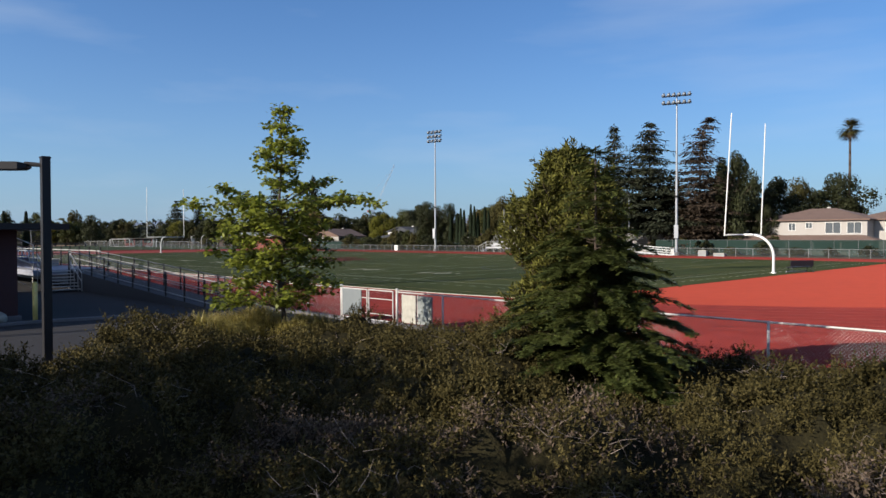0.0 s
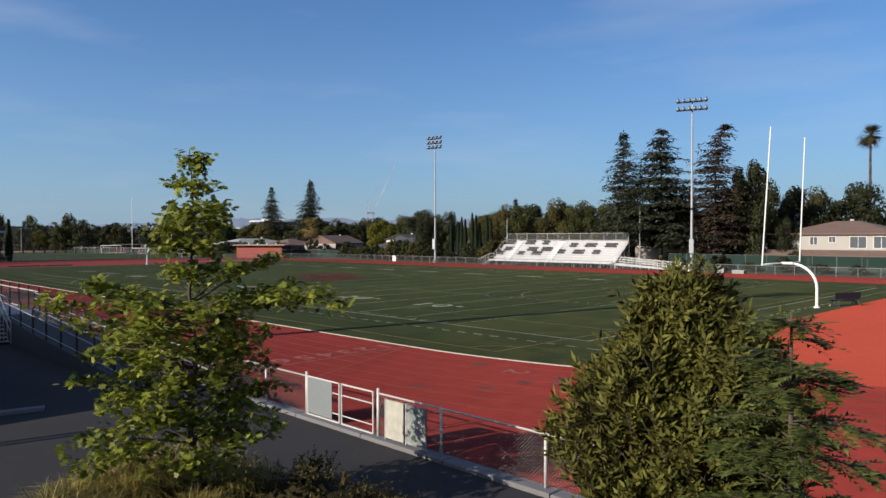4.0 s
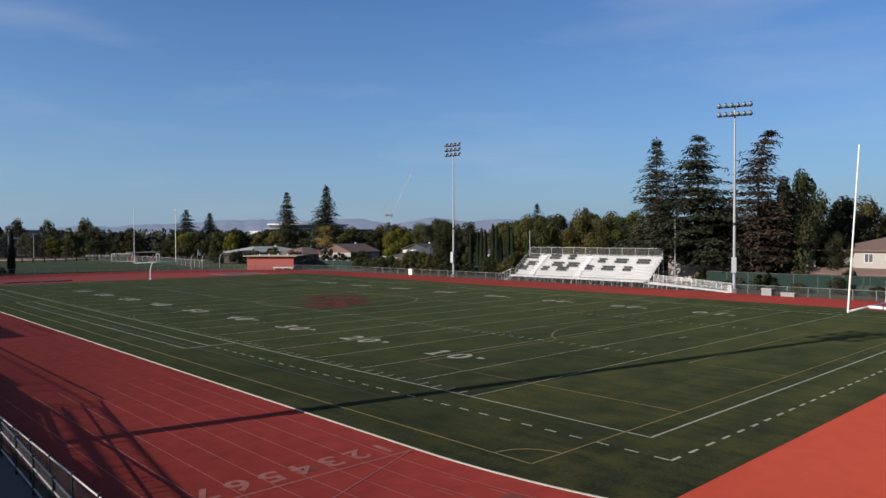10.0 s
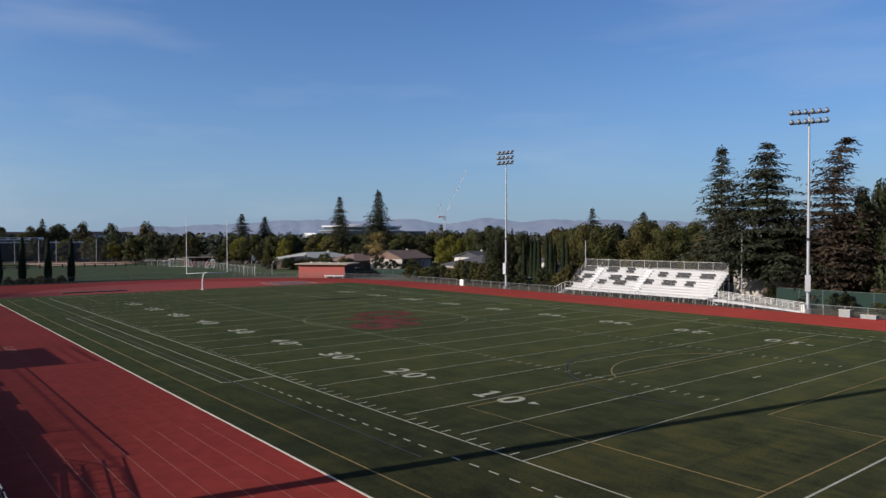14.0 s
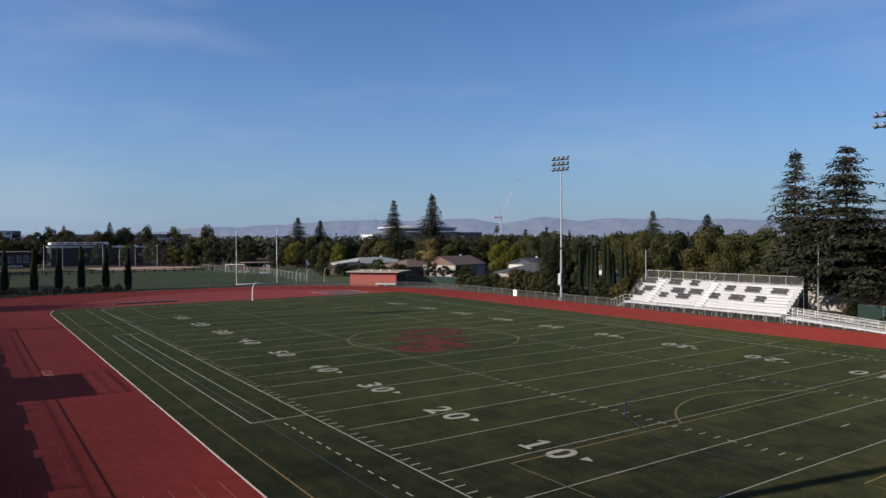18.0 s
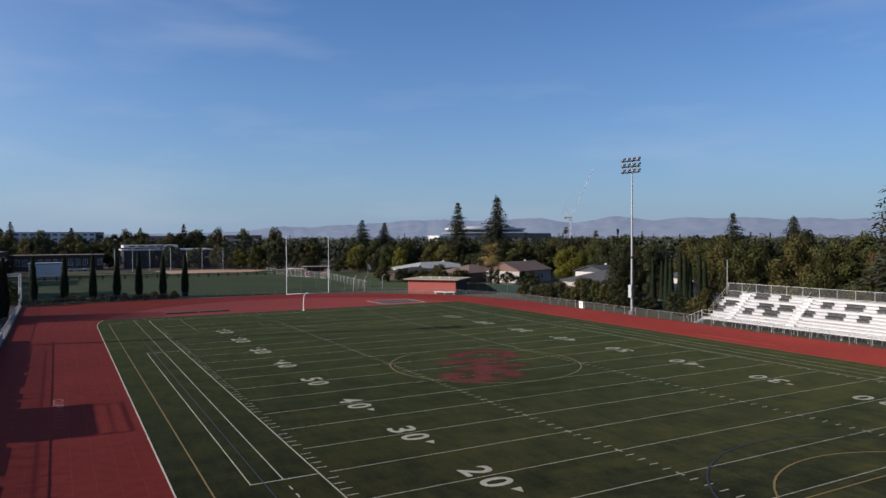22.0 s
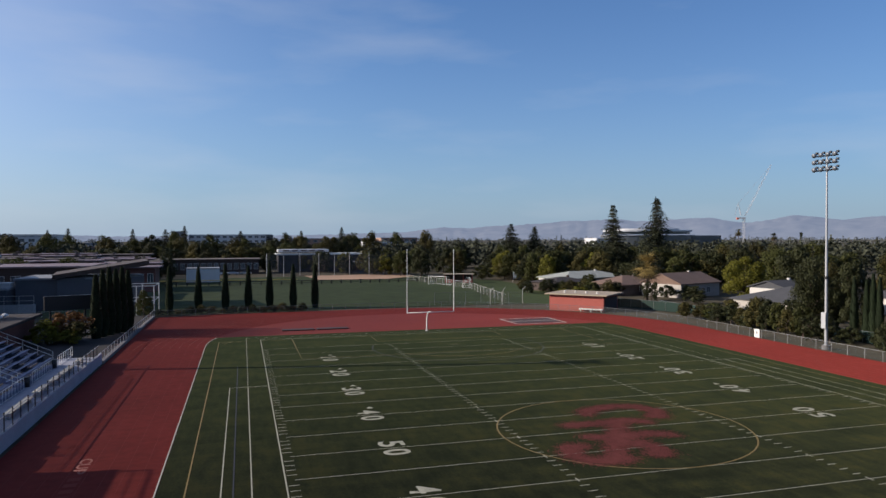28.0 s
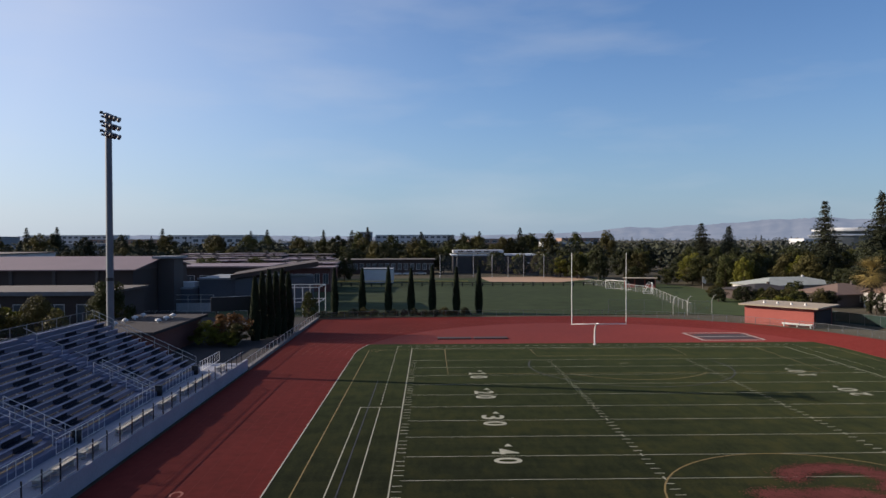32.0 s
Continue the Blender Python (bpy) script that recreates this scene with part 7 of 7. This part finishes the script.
def edge_gap(px_, py_, poly):
    best = 1e9
    p = Vector((px_, py_))
    for a, b in zip(poly, poly[1:] + poly[:1]):
        a, b = Vector(a), Vector(b)
        t = max(0, min(1, (p - a).dot(b - a) / (b - a).length_squared))
        best = min(best, (p - a - (b - a) * t).length)
    return best


def bank_top(x, y):
    """Height of the shrubs over the bank."""
    e = min(1.0, edge_gap(x, y, bank) / 1.3)
    bumps = noise.noise((x * 0.42, y * 0.42, 3)) * 0.5 + 0.34 * (0.6 - abs(noise.noise((x * 0.9, y * 0.9, 7))) * 2.2) + noise.noise((x * 2.3, y * 2.3, 1)) * 0.16
    bumps *= 1.0 if bumps > 0 else 2.0
    dip = 0.34 * math.exp(-((x + 24.2) ** 2 + (y + 16.2) ** 2) / 5)
    return max(0.12, (0.74 - dip + 1.6 * bumps) * (0.25 + 0.75 * e))


M_SOIL = material("bark_mulch", (0.0245, 0.0189, 0.014), 0.95, 0, 0.4, 25, 1.5, 0.6)
M_HEDGE = material("hedge_leaf", (0.0265, 0.0248, 0.0096), 0.55, 0, 0.5, 3, 0.35, 0, tint=(0.100, 0.081, 0.030), per_island=0.42, leaf=0.15, spec=0.03)
M_HEDGESHADE = material("shrub_inner_shade", (0.0126, 0.0119, 0.0056), 0.95, 0, 0.5, 22, 1.5, 0.8, tint=(0.0315, 0.0266, 0.0112), spec=0.1)
M_DRYLEAF = material("dry_shrub_leaf", (0.064, 0.046, 0.034), 0.7, 0, 0.5, 4, 0.6, 0, tint=(0.150, 0.112, 0.082), per_island=0.6, leaf=0.1, spec=0.05)
M_TWIG = material("dry_twigs", (0.15, 0.12, 0.10), 0.9, 0, 0.4, 10, 1, 0.2, per_island=0.8)
single("planted_bank", Shape().prism(bank, -0.2, 0.10), M_SOIL, "dark mulched earth of a planted bank", "planting bed", kind="structure")
s = Shape()
for k in range(len(bank)):
    a, b = Vector(bank[k]), Vector(bank[(k + 1) % len(bank)])
    d_ = (b - a).normalized()
    n_ = Vector((d_.y, -d_.x)) * -0.075
    s.add([(*(a + n_), -0.1), (*(b + n_), -0.1), (*(b - n_), -0.1), (*(a - n_), -0.1), (*(a + n_), 0.13), (*(b + n_), 0.13), (*(b - n_), 0.13), (*(a - n_), 0.13)], [(4, 5, 6, 7), (0, 1, 5, 4), (2, 3, 7, 6), (1, 2, 6, 5), (3, 0, 4, 7)])
single("bank_kerb", s, M_CONCRETE, "narrow concrete kerb round the planting", "kerb", kind="structure")
rng = random.Random(5)
s, dry, tw = Shape(), Shape(), Shape()
ax, ay = Vector((0.704, 0.711)), Vector((0.711, -0.704))
eye0 = Vector((-33.1, -32.8))
# sprigs of narrow leaves all over the shrubs, denser on the part of the bank beside the path
heights = {}
for i in range(150):
    for j in range(215):
        x, y = -47 + 0.2 * i, -56 + 0.2 * j
        heights[i, j] = bank_top(x, y) if inside(x, y, bank) else 0.0
made = 0
while made < 100000:
    f_, r_ = rng.choice((rng.uniform(1.0, 23.0), rng.uniform(2.0, 10.0), rng.uniform(9.0, 19.0))), rng.uniform(-1, 1)
    px_, py_ = eye0 + ax * f_ + ay * r_ * (1.5 + f_ * 0.75)
    h = heights.get((int((px_ + 47) * 5), int((py_ + 56) * 5)), 0.0)
    if h < 0.1:
        continue
    made += 1
    # gaps open between the tufts, and dry brown shrubs stand among the green ones
    if noise.noise((px_ * 1.5, py_ * 1.5, 11)) < -0.12 and rng.random() < 0.72:
        continue
    brown = 0.9 * noise.noise((px_ * 0.55, py_ * 0.55, 21)) + (5.6 - f_) * 0.16 + rng.gauss(0, 0.16) > 0.0
    into = dry if brown else s
    z = max(0.1, h - abs(rng.gauss(0, 0.13)) - 0.10)
    tall = rng.random() < 0.06
    d_ = Vector((rng.gauss(0, 0.6), rng.gauss(0, 0.6), rng.uniform(0.3, 1.1) + tall)).normalized()
    L = rng.uniform(0.16, 0.30) * (1.5 if tall else 1.0)
    big_ = 0.040 if f_ < 9 else 0.052
    u_ = d_.orthogonal().normalized()
    v_ = d_.cross(u_)
    turn = rng.uniform(0, 6.28)
    for q in range(8):
        a_ = turn + q * 2.4
        o = Vector((px_, py_, z)) + d_ * L * (q + 0.5) / 8
        n_ = u_ * math.cos(a_) + v_ * math.sin(a_)
        l_ = (n_ * 0.8 + d_ * 0.7) * big_ * rng.uniform(0.7, 1.4)
        w_ = n_.cross(d_) * big_ * 0.33
        into.add((o - w_, o + w_, o + l_), ((0, 1, 2),))
for k in range(170):
    # tangles of dry twigs
    f_, r_ = rng.uniform(1.5, 15.0), rng.uniform(-1, 1)
    p = eye0 + ax * f_ + ay * r_ * (1.5 + f_ * 0.75)
    if not inside(p.x, p.y, bank):
        continue
    h = bank_top(p.x, p.y)
    for q_ in range(rng.randint(6, 14)):
        a, L = rng.uniform(0, 6.28), rng.uniform(0.10, 0.32)
        q = Vector((p.x + rng.gauss(0, 0.22), p.y + rng.gauss(0, 0.22), h - rng.uniform(0.0, 0.18)))
        d_ = Vector((math.cos(a), math.sin(a), rng.uniform(0.0, 0.7)))
        mid_ = q + d_ * L * 0.5
        tw.tube(q, mid_, 0.0034, 0.0026, 3, False)
        tw.tube(mid_, mid_ + (d_ + Vector((rng.gauss(0, 0.7), rng.gauss(0, 0.7), rng.gauss(0, 0.5)))) * L * 0.5, 0.0026, 0.0012, 3, False)
single("hedge_planting", s, M_HEDGE, "rough low shrubs with small olive-brown leaves", "shrubs", kind="stuff")
single("dry_shrubs", dry, M_DRYLEAF, "dry grey-brown shrubs among the low planting", "shrubs", kind="stuff")
single("hedge_twigs", tw, M_TWIG, "dry bare twigs sticking out of low shrubs", "twigs", kind="stuff")
# dark inner sheet hides the earth and paints the shade inside the shrubs
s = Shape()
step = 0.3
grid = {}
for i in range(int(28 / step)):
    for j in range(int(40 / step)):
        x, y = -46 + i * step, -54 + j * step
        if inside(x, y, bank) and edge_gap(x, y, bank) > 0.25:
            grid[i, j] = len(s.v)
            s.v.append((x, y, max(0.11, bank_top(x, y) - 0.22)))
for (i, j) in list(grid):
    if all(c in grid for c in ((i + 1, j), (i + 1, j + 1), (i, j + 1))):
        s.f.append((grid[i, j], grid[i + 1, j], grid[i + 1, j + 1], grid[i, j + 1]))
single("hedge_thicket", s, M_HEDGESHADE, "dark sheet painting the shade inside low shrubs", "shrubs", kind="stuff", smooth=True)

M_BLADE = material("grass_blade", (0.18, 0.1575, 0.0375), 0.6, 0, 0.4, 5, 1, 0, tint=(0.375, 0.3, 0.0825), per_island=0.8, leaf=0.3, spec=0.3)


def grass_mesh(seed, n=620):
    rng = random.Random(seed)
    s = Shape()
    for k in range(n):
        a, lean_, L = rng.uniform(0, 6.28), rng.uniform(0.1, 0.9), rng.uniform(0.45, 0.85)
        b = Vector((rng.gauss(0, 0.10), rng.gauss(0, 0.10), 0))
        d_ = Vector((math.cos(a), math.sin(a), 0))
        w_ = Vector((-d_.y, d_.x, 0)) * 0.006
        m_ = b + d_ * L * lean_ * 0.35 + Vector((0, 0, L * 0.7))
        t_ = b + d_ * L * lean_ + Vector((0, 0, L * (1.0 - lean_ * 0.45)))
        s.add([b - w_, b + w_, m_ + w_ * 0.8, m_ - w_ * 0.8, t_], [(0, 1, 2, 3), (3, 2, 4)])
    return s.mesh("blade_tuft", M_BLADE)


gm = [grass_mesh(k) for k in range(3)]
rng = random.Random(9)
spots = [(-24.9, -15.9), (-24.3, -15.5), (-23.7, -15.2), (-23.1, -15.4), (-24.6, -16.5), (-23.9, -16.1), (-25.3, -16.6), (-22.5, -15.3), (-23.4, -16.0), (-25.0, -17.1), (-24.2, -16.9), (-22.0, -15.9), (-22.2, -17.0), (-23.4, -17.5)]
for k, (x, y) in enumerate(spots):
    g_ = thing("grass_clump", x, y, 0.1, 40 * k, "tuft of yellow-green ornamental grass round a young tree", "grass", "ornamental grasses")
    g_.scale = [(1.30 if k < 9 else 1.1) + 0.35 * rng.random()] * 3
    shared("blade_tuft", gm[k % 3], g_)

# young oak
M_OAKLEAF = material("oak_leaf", (0.090, 0.116, 0.013), 0.5, 0, 0.4, 3, 0.6, 0, tint=(0.295, 0.320, 0.043), per_island=0.9, leaf=0.48, spec=0.3)


def lobed_leaf(s, p, d, up, size):
    """A lobed leaf of eight points."""
    w = d.cross(up).normalized()
    prof = ((0, 0), (0.25, 0.16), (0.35, 0.40), (0.5, 0.2), (0.68, 0.42), (0.78, 0.18), (1.0, 0.0))
    right = [p + d * a * size + w * b * size for a, b in prof]
    left = [p + d * a * size - w * b * size for a, b in prof[1:-1]]
    s.add(right + left[::-1], [tuple(range(len(right) + len(left)))])


oak = thing("young_oak", -23.08, -16.66, 0.1, 0, "young oak with bright green lobed leaves and a thin trunk", "tree")
rng = random.Random(14)
tr, lf, limbs = Shape(), Shape(), Shape()
tp = [Vector((0.05 * math.sin(k * 1.3), 0.04 * math.cos(k * 1.7), 6.35 * k / 13)) for k in range(14)]
for k in range(14):
    # one bent, tapering stem
    tr.v.extend(tuple(tp[k] + Vector((math.cos(q * 0.7854), math.sin(q * 0.7854), 0)) * (0.068 - 0.0047 * k)) for q in range(8))
    if k:
        tr.f.extend((8 * k - 8 + q, 8 * k - 8 + (q + 1) % 8, 8 * k + (q + 1) % 8, 8 * k + q) for q in range(8))
part("trunk", tr, M_BARK, oak, smooth=True)
# reach of the limbs at each height, towards the north-west and towards the south-east
OAK = ((1.15, 1.9, 0.5), (1.5, 1.95, 0.9), (1.9, 1.75, 1.5), (2.4, 1.7, 1.1), (2.9, 1.75, 1.05), (3.4, 1.6, 1.1), (3.75, 1.3, 1.0), (3.95, 0.25, 0.25), (4.3, 0.6, 0.62), (4.8, 0.48, 0.42), (5.1, 0.68, 0.68), (5.4, 0.58, 0.58), (5.7, 0.3, 0.3), (6.05, 0.22, 0.22), (6.4, 0.03, 0.03))


def oak_reach(z, a):
    t = 0.5 + 0.5 * math.cos(a + 0.78)
    for (za, la, ra), (zb, lb, rb_) in zip(OAK, OAK[1:]):
        if z <= zb:
            f = max(0.0, (z - za) / (zb - za))
            return (la + (lb - la) * f) * (1 - t) + (ra + (rb_ - ra) * f) * t
    return 0.03


tiers = [1.25, 1.55, 1.85, 2.2, 2.5, 2.85, 3.15, 3.45, 3.7, 4.25, 4.7, 5.05, 5.3, 5.75, 6.1]
for i, zt_ in enumerate(tiers):
    count = 7 if zt_ < 3.8 else 6
    for k in range(count + 2 * (zt_ == 3.7)):
        a = k * 2 * math.pi / count + i * 1.1 + rng.gauss(0, 0.25)
        z = zt_ + rng.gauss(0, 0.06)
        L = oak_reach(z, a) * rng.uniform(0.72, 1.2)
        if k >= count:
            a, L = (-0.78 if k == count else 2.36), 2.6 - 0.15 * (k - count)
        d_ = Vector((math.cos(a), math.sin(a), 0))
        base = Vector((0, 0, z - 0.10 * L))
        mid_ = base + d_ * L * 0.5 + Vector((0, 0, 0.15 * L))
        end = base + d_ * L + Vector((0, 0, (0.16 if z > 1.9 else 0.02) * L + rng.gauss(0, 0.05)))
        limbs.tube(base, mid_, 0.012 + 0.005 * L, 0.008 + 0.003 * L, 5, False).tube(mid_, end, 0.008 + 0.003 * L, 0.003, 4, False)
        for q in range(int((2 if z < 4 else 2) + L * 6.0 * (1.5 if k >= count else 1.0))):
            t = rng.uniform(0.25, 1.0) ** 0.7
            c = (base + (mid_ - base) * t * 2) if t < 0.5 else (mid_ + (end - mid_) * (t - 0.5) * 2)
            loose = 0.17 if z < 4 else 0.08
            tip = c + Vector((rng.gauss(0, loose), rng.gauss(0, loose), rng.gauss(0.0, 0.06)))
            limbs.tube(c, tip, 0.004, 0.002, 3, False)
            for j in range(rng.randint(10, 15)):
                out = Vector((rng.gauss(0, 1), rng.gauss(0, 1), rng.gauss(-0.15, 0.5))).normalized()
                up = Vector((rng.gauss(0, 0.45), rng.gauss(0, 0.45), 1)).normalized()
                lobed_leaf(lf, tip + Vector((rng.gauss(0, 0.085), rng.gauss(0, 0.085), rng.gauss(0, 0.045))), out, up, rng.uniform(0.10, 0.165))
# long leafy arms below the leader
for a, L, z0_, z1_ in ((0.18, 1.95, 3.75, 4.55), (0.5, 1.5, 3.8, 4.3), (-0.3, 1.75, 3.5, 4.05), (-0.62, 2.2, 3.45, 4.0), (2.9, 1.6, 3.6, 4.15), (2.0, 1.5, 3.4, 3.9)):
    base, end = Vector((0, 0, z0_)), Vector((math.cos(a) * L, math.sin(a) * L, z1_))
    mid_ = (base + end) / 2 + Vector((0, 0, 0.08))
    limbs.tube(base, mid_, 0.020, 0.013, 5, False).tube(mid_, end, 0.013, 0.003, 4, False)
    for q in range(int(L * 8)):
        t = rng.uniform(0.25, 1.0) ** 0.6
        c = (base + (mid_ - base) * t * 2) if t < 0.5 else (mid_ + (end - mid_) * (t - 0.5) * 2)
        tip = c + Vector((rng.gauss(0, 0.12), rng.gauss(0, 0.12), rng.gauss(0.0, 0.07))) * (1.25 - 0.9 * t)
        limbs.tube(c, tip, 0.004, 0.002, 3, False)
        for j in range(15):
            out = Vector((rng.gauss(0, 1), rng.gauss(0, 1), rng.gauss(-0.15, 0.5))).normalized()
            up = Vector((rng.gauss(0, 0.45), rng.gauss(0, 0.45), 1)).normalized()
            lobed_leaf(lf, tip + Vector((rng.gauss(0, 0.08), rng.gauss(0, 0.08), rng.gauss(0, 0.05))), out, up, rng.uniform(0.10, 0.165))
part("limb_frame", limbs, M_BARK, oak)
part("crown", lf, M_OAKLEAF, oak)

# bushy evergreen and young redwood beside it
M_BAY = material("evergreen_leaf", (0.031, 0.034, 0.009), 0.6, 0, 0.5, 3, 0.9, 0, tint=(0.145, 0.140, 0.030), per_island=0.6, leaf=0.22, spec=0.08)
M_REDWOOD = material("redwood_spray", (0.028, 0.044, 0.014), 0.55, 0, 0.5, 3, 0.6, 0, tint=(0.135, 0.155, 0.042), per_island=0.7, leaf=0.25, spec=0.12)
bay = thing("evergreen_tree", -22.15, -25.05, 0.1, 0, "bushy evergreen tree with dense narrow olive leaves", "tree")
tr = Shape().tube((0, 0, -0.05), (0.05, 0.05, 1.8), 0.07, 0.05, 8).tube((0.05, 0.05, 1.8), (0.0, 0.1, 4.2), 0.05, 0.015, 7)
part("trunk", tr, M_BARK, bay)
rng = random.Random(17)
lf, lb_ = Shape(), Shape()
BAY = ((0.2, 0.45), (0.7, 0.82), (1.5, 0.95), (2.6, 0.94), (3.2, 0.90), (3.7, 0.66), (4.1, 0.36), (4.4, 0.12))


def bay_reach(z, a):
    r = next((ra + (rb_ - ra) * (z - za) / (zb - za) for (za, ra), (zb, rb_) in zip(BAY, BAY[1:]) if z <= zb), 0.08)
    return r * (1.0 + 0.85 * noise.noise((math.cos(a) * 1.6, math.sin(a) * 1.6, z * 1.7)) + 0.16 * noise.noise((math.cos(a) * 5, math.sin(a) * 5, z * 4)))


for k in range(7600):
    z, a = 0.3 + 4.05 * rng.random(), rng.uniform(0, 6.283)
    deep = rng.random() ** 0.55
    rad = bay_reach(z, a) * (0.35 + 0.65 * deep)
    out = Vector((math.cos(a), math.sin(a), 0))
    wild = 1.0 + 1.5 * (rng.random() < 0.05)
    o = out * rad + Vector((0, 0, z))
    shoot = (out * rng.uniform(0.25, 0.8) + Vector((rng.gauss(0, 0.3), rng.gauss(0, 0.3), rng.uniform(0.5, 1.1)))).normalized() * rng.uniform(0.10, 0.2) * wild
    lb_.tube(o - shoot * 0.5, o + shoot, 0.004, 0.0015, 3, False)
    u_ = shoot.normalized().orthogonal().normalized()
    v_ = shoot.normalized().cross(u_)
    n_leaf = int(8 * wild)
    for q in range(n_leaf):
        an = q * 2.4 + k
        side = u_ * math.cos(an) + v_ * math.sin(an)
        L = rng.uniform(0.085, 0.145)
        d_ = (side * rng.uniform(0.5, 0.9) + shoot.normalized() * rng.uniform(0.5, 1.0)).normalized()
        w_ = d_.cross(side + Vector((0, 0, 0.3))).normalized() * 0.017
        p = o + shoot * (0.15 + 0.85 * q / n_leaf)
        lf.add([p, p + d_ * L * 0.45 + w_, p + d_ * L, p + d_ * L * 0.45 - w_], [(0, 1, 2, 3)])
for k in range(60):
    z, a = 0.6 + 3.4 * rng.random(), rng.uniform(0, 6.283)
    lb_.tube((0.03, 0.05, z * 0.75), (0.8 * math.cos(a), 0.8 * math.sin(a), z), 0.014, 0.005, 4, False)
part("limb_frame", lb_, M_BARK, bay)
part("crown", lf, M_BAY, bay)
red = thing("young_redwood", -23.35, -26.42, 0.1, 0, "young redwood with layered drooping green sprays", "tree")
tr = Shape().tube((0, 0, -0.05), (0.02, 0, 2.2), 0.06, 0.035, 8, False).tube((0.02, 0, 2.2), (0, 0, 4.35), 0.035, 0.008, 8)
part("trunk", tr, M_BARK, red, smooth=True)
lf, lb_ = Shape(), Shape()
RED = ((0.3, 1.15), (0.7, 1.55), (1.3, 1.6), (2.0, 1.3), (2.7, 0.95), (3.2, 0.62), (3.7, 0.42), (4.1, 0.24), (4.4, 0.05))
tier = 0.5
level = 0
while tier < 4.3:
    level += 1
    for k in range(11 if tier < 2.9 else 6):
        z = tier + rng.gauss(0, 0.07)
        a = k * 6.283 / (11 if tier < 2.9 else 6) + level * 0.9 + rng.gauss(0, 0.22)
        L = next((ra + (rb_ - ra) * (z - za) / (zb - za) for (za, ra), (zb, rb_) in zip(RED, RED[1:]) if z <= zb), 0.05) * rng.uniform(0.62, 1.15)
        d_ = Vector((math.cos(a), math.sin(a), 0))
        sd = Vector((-d_.y, d_.x, 0))
        pts = [Vector((0, 0, z)) + d_ * L * t + Vector((0, 0, 0.34 * L * t - 0.42 * L * t * t)) for t in (0, 0.25, 0.5, 0.75, 1)]
        lb_.pipe(pts, 0.006, 4)
        for q in range(int((7 if z > 2.9 else 12) + (28 if z > 2.9 else 70) * L)):
            t = rng.uniform(0.16, 1.0)
            i = min(3, int(t * 4))
            c = pts[i] + (pts[i + 1] - pts[i]) * (t * 4 - i)
            sg = rng.choice((-1, 1))
            e_ = (d_ * rng.uniform(0.45, 1.0) + sd * sg * rng.uniform(0.35, 1.0) + Vector((0, 0, rng.gauss(-0.10, 0.16)))).normalized()
            m_ = (0.13 + 0.20 * (1 - t)) * rng.uniform(0.7, 1.2)
            f_ = e_.cross(Vector((0, 0, 1))).normalized()
            for u in range(7):
                b_ = c + e_ * m_ * u / 6 - Vector((0, 0, 0.12 * m_ * (u / 6) ** 2))
                for sg2 in (-1, 1):
                    tip = b_ + (e_ * 0.8 + f_ * sg2 * 0.75).normalized() * 0.07 * (1.1 - 0.06 * u) + Vector((0, 0, rng.gauss(0, 0.008)))
                    lf.add([b_ - e_ * 0.016, b_ + e_ * 0.022, tip], [(0, 1, 2)])
    tier += 0.20 + 0.03 * (tier > 2.9)
part("limb_frame", lb_, M_BARK, red, kind="stuff")
part("crown", lf, M_REDWOOD, red)

# unseen trees added west of the bank to shade the first part of it
for x, y, h, w in ((-44.5, -19.6, 8.6, 8.0), (-44.8, -23.2, 7.6, 8.0), (-45.0, -26.5, 8.0, 9.0), (-44.0, -29.0, 7.2, 8.0), (-47.5, -31.0, 8.5, 9.0), (-45.5, -34.5, 9.5, 9.0)):
    broad("mid", x, y, h, w, "trees west of the bank")
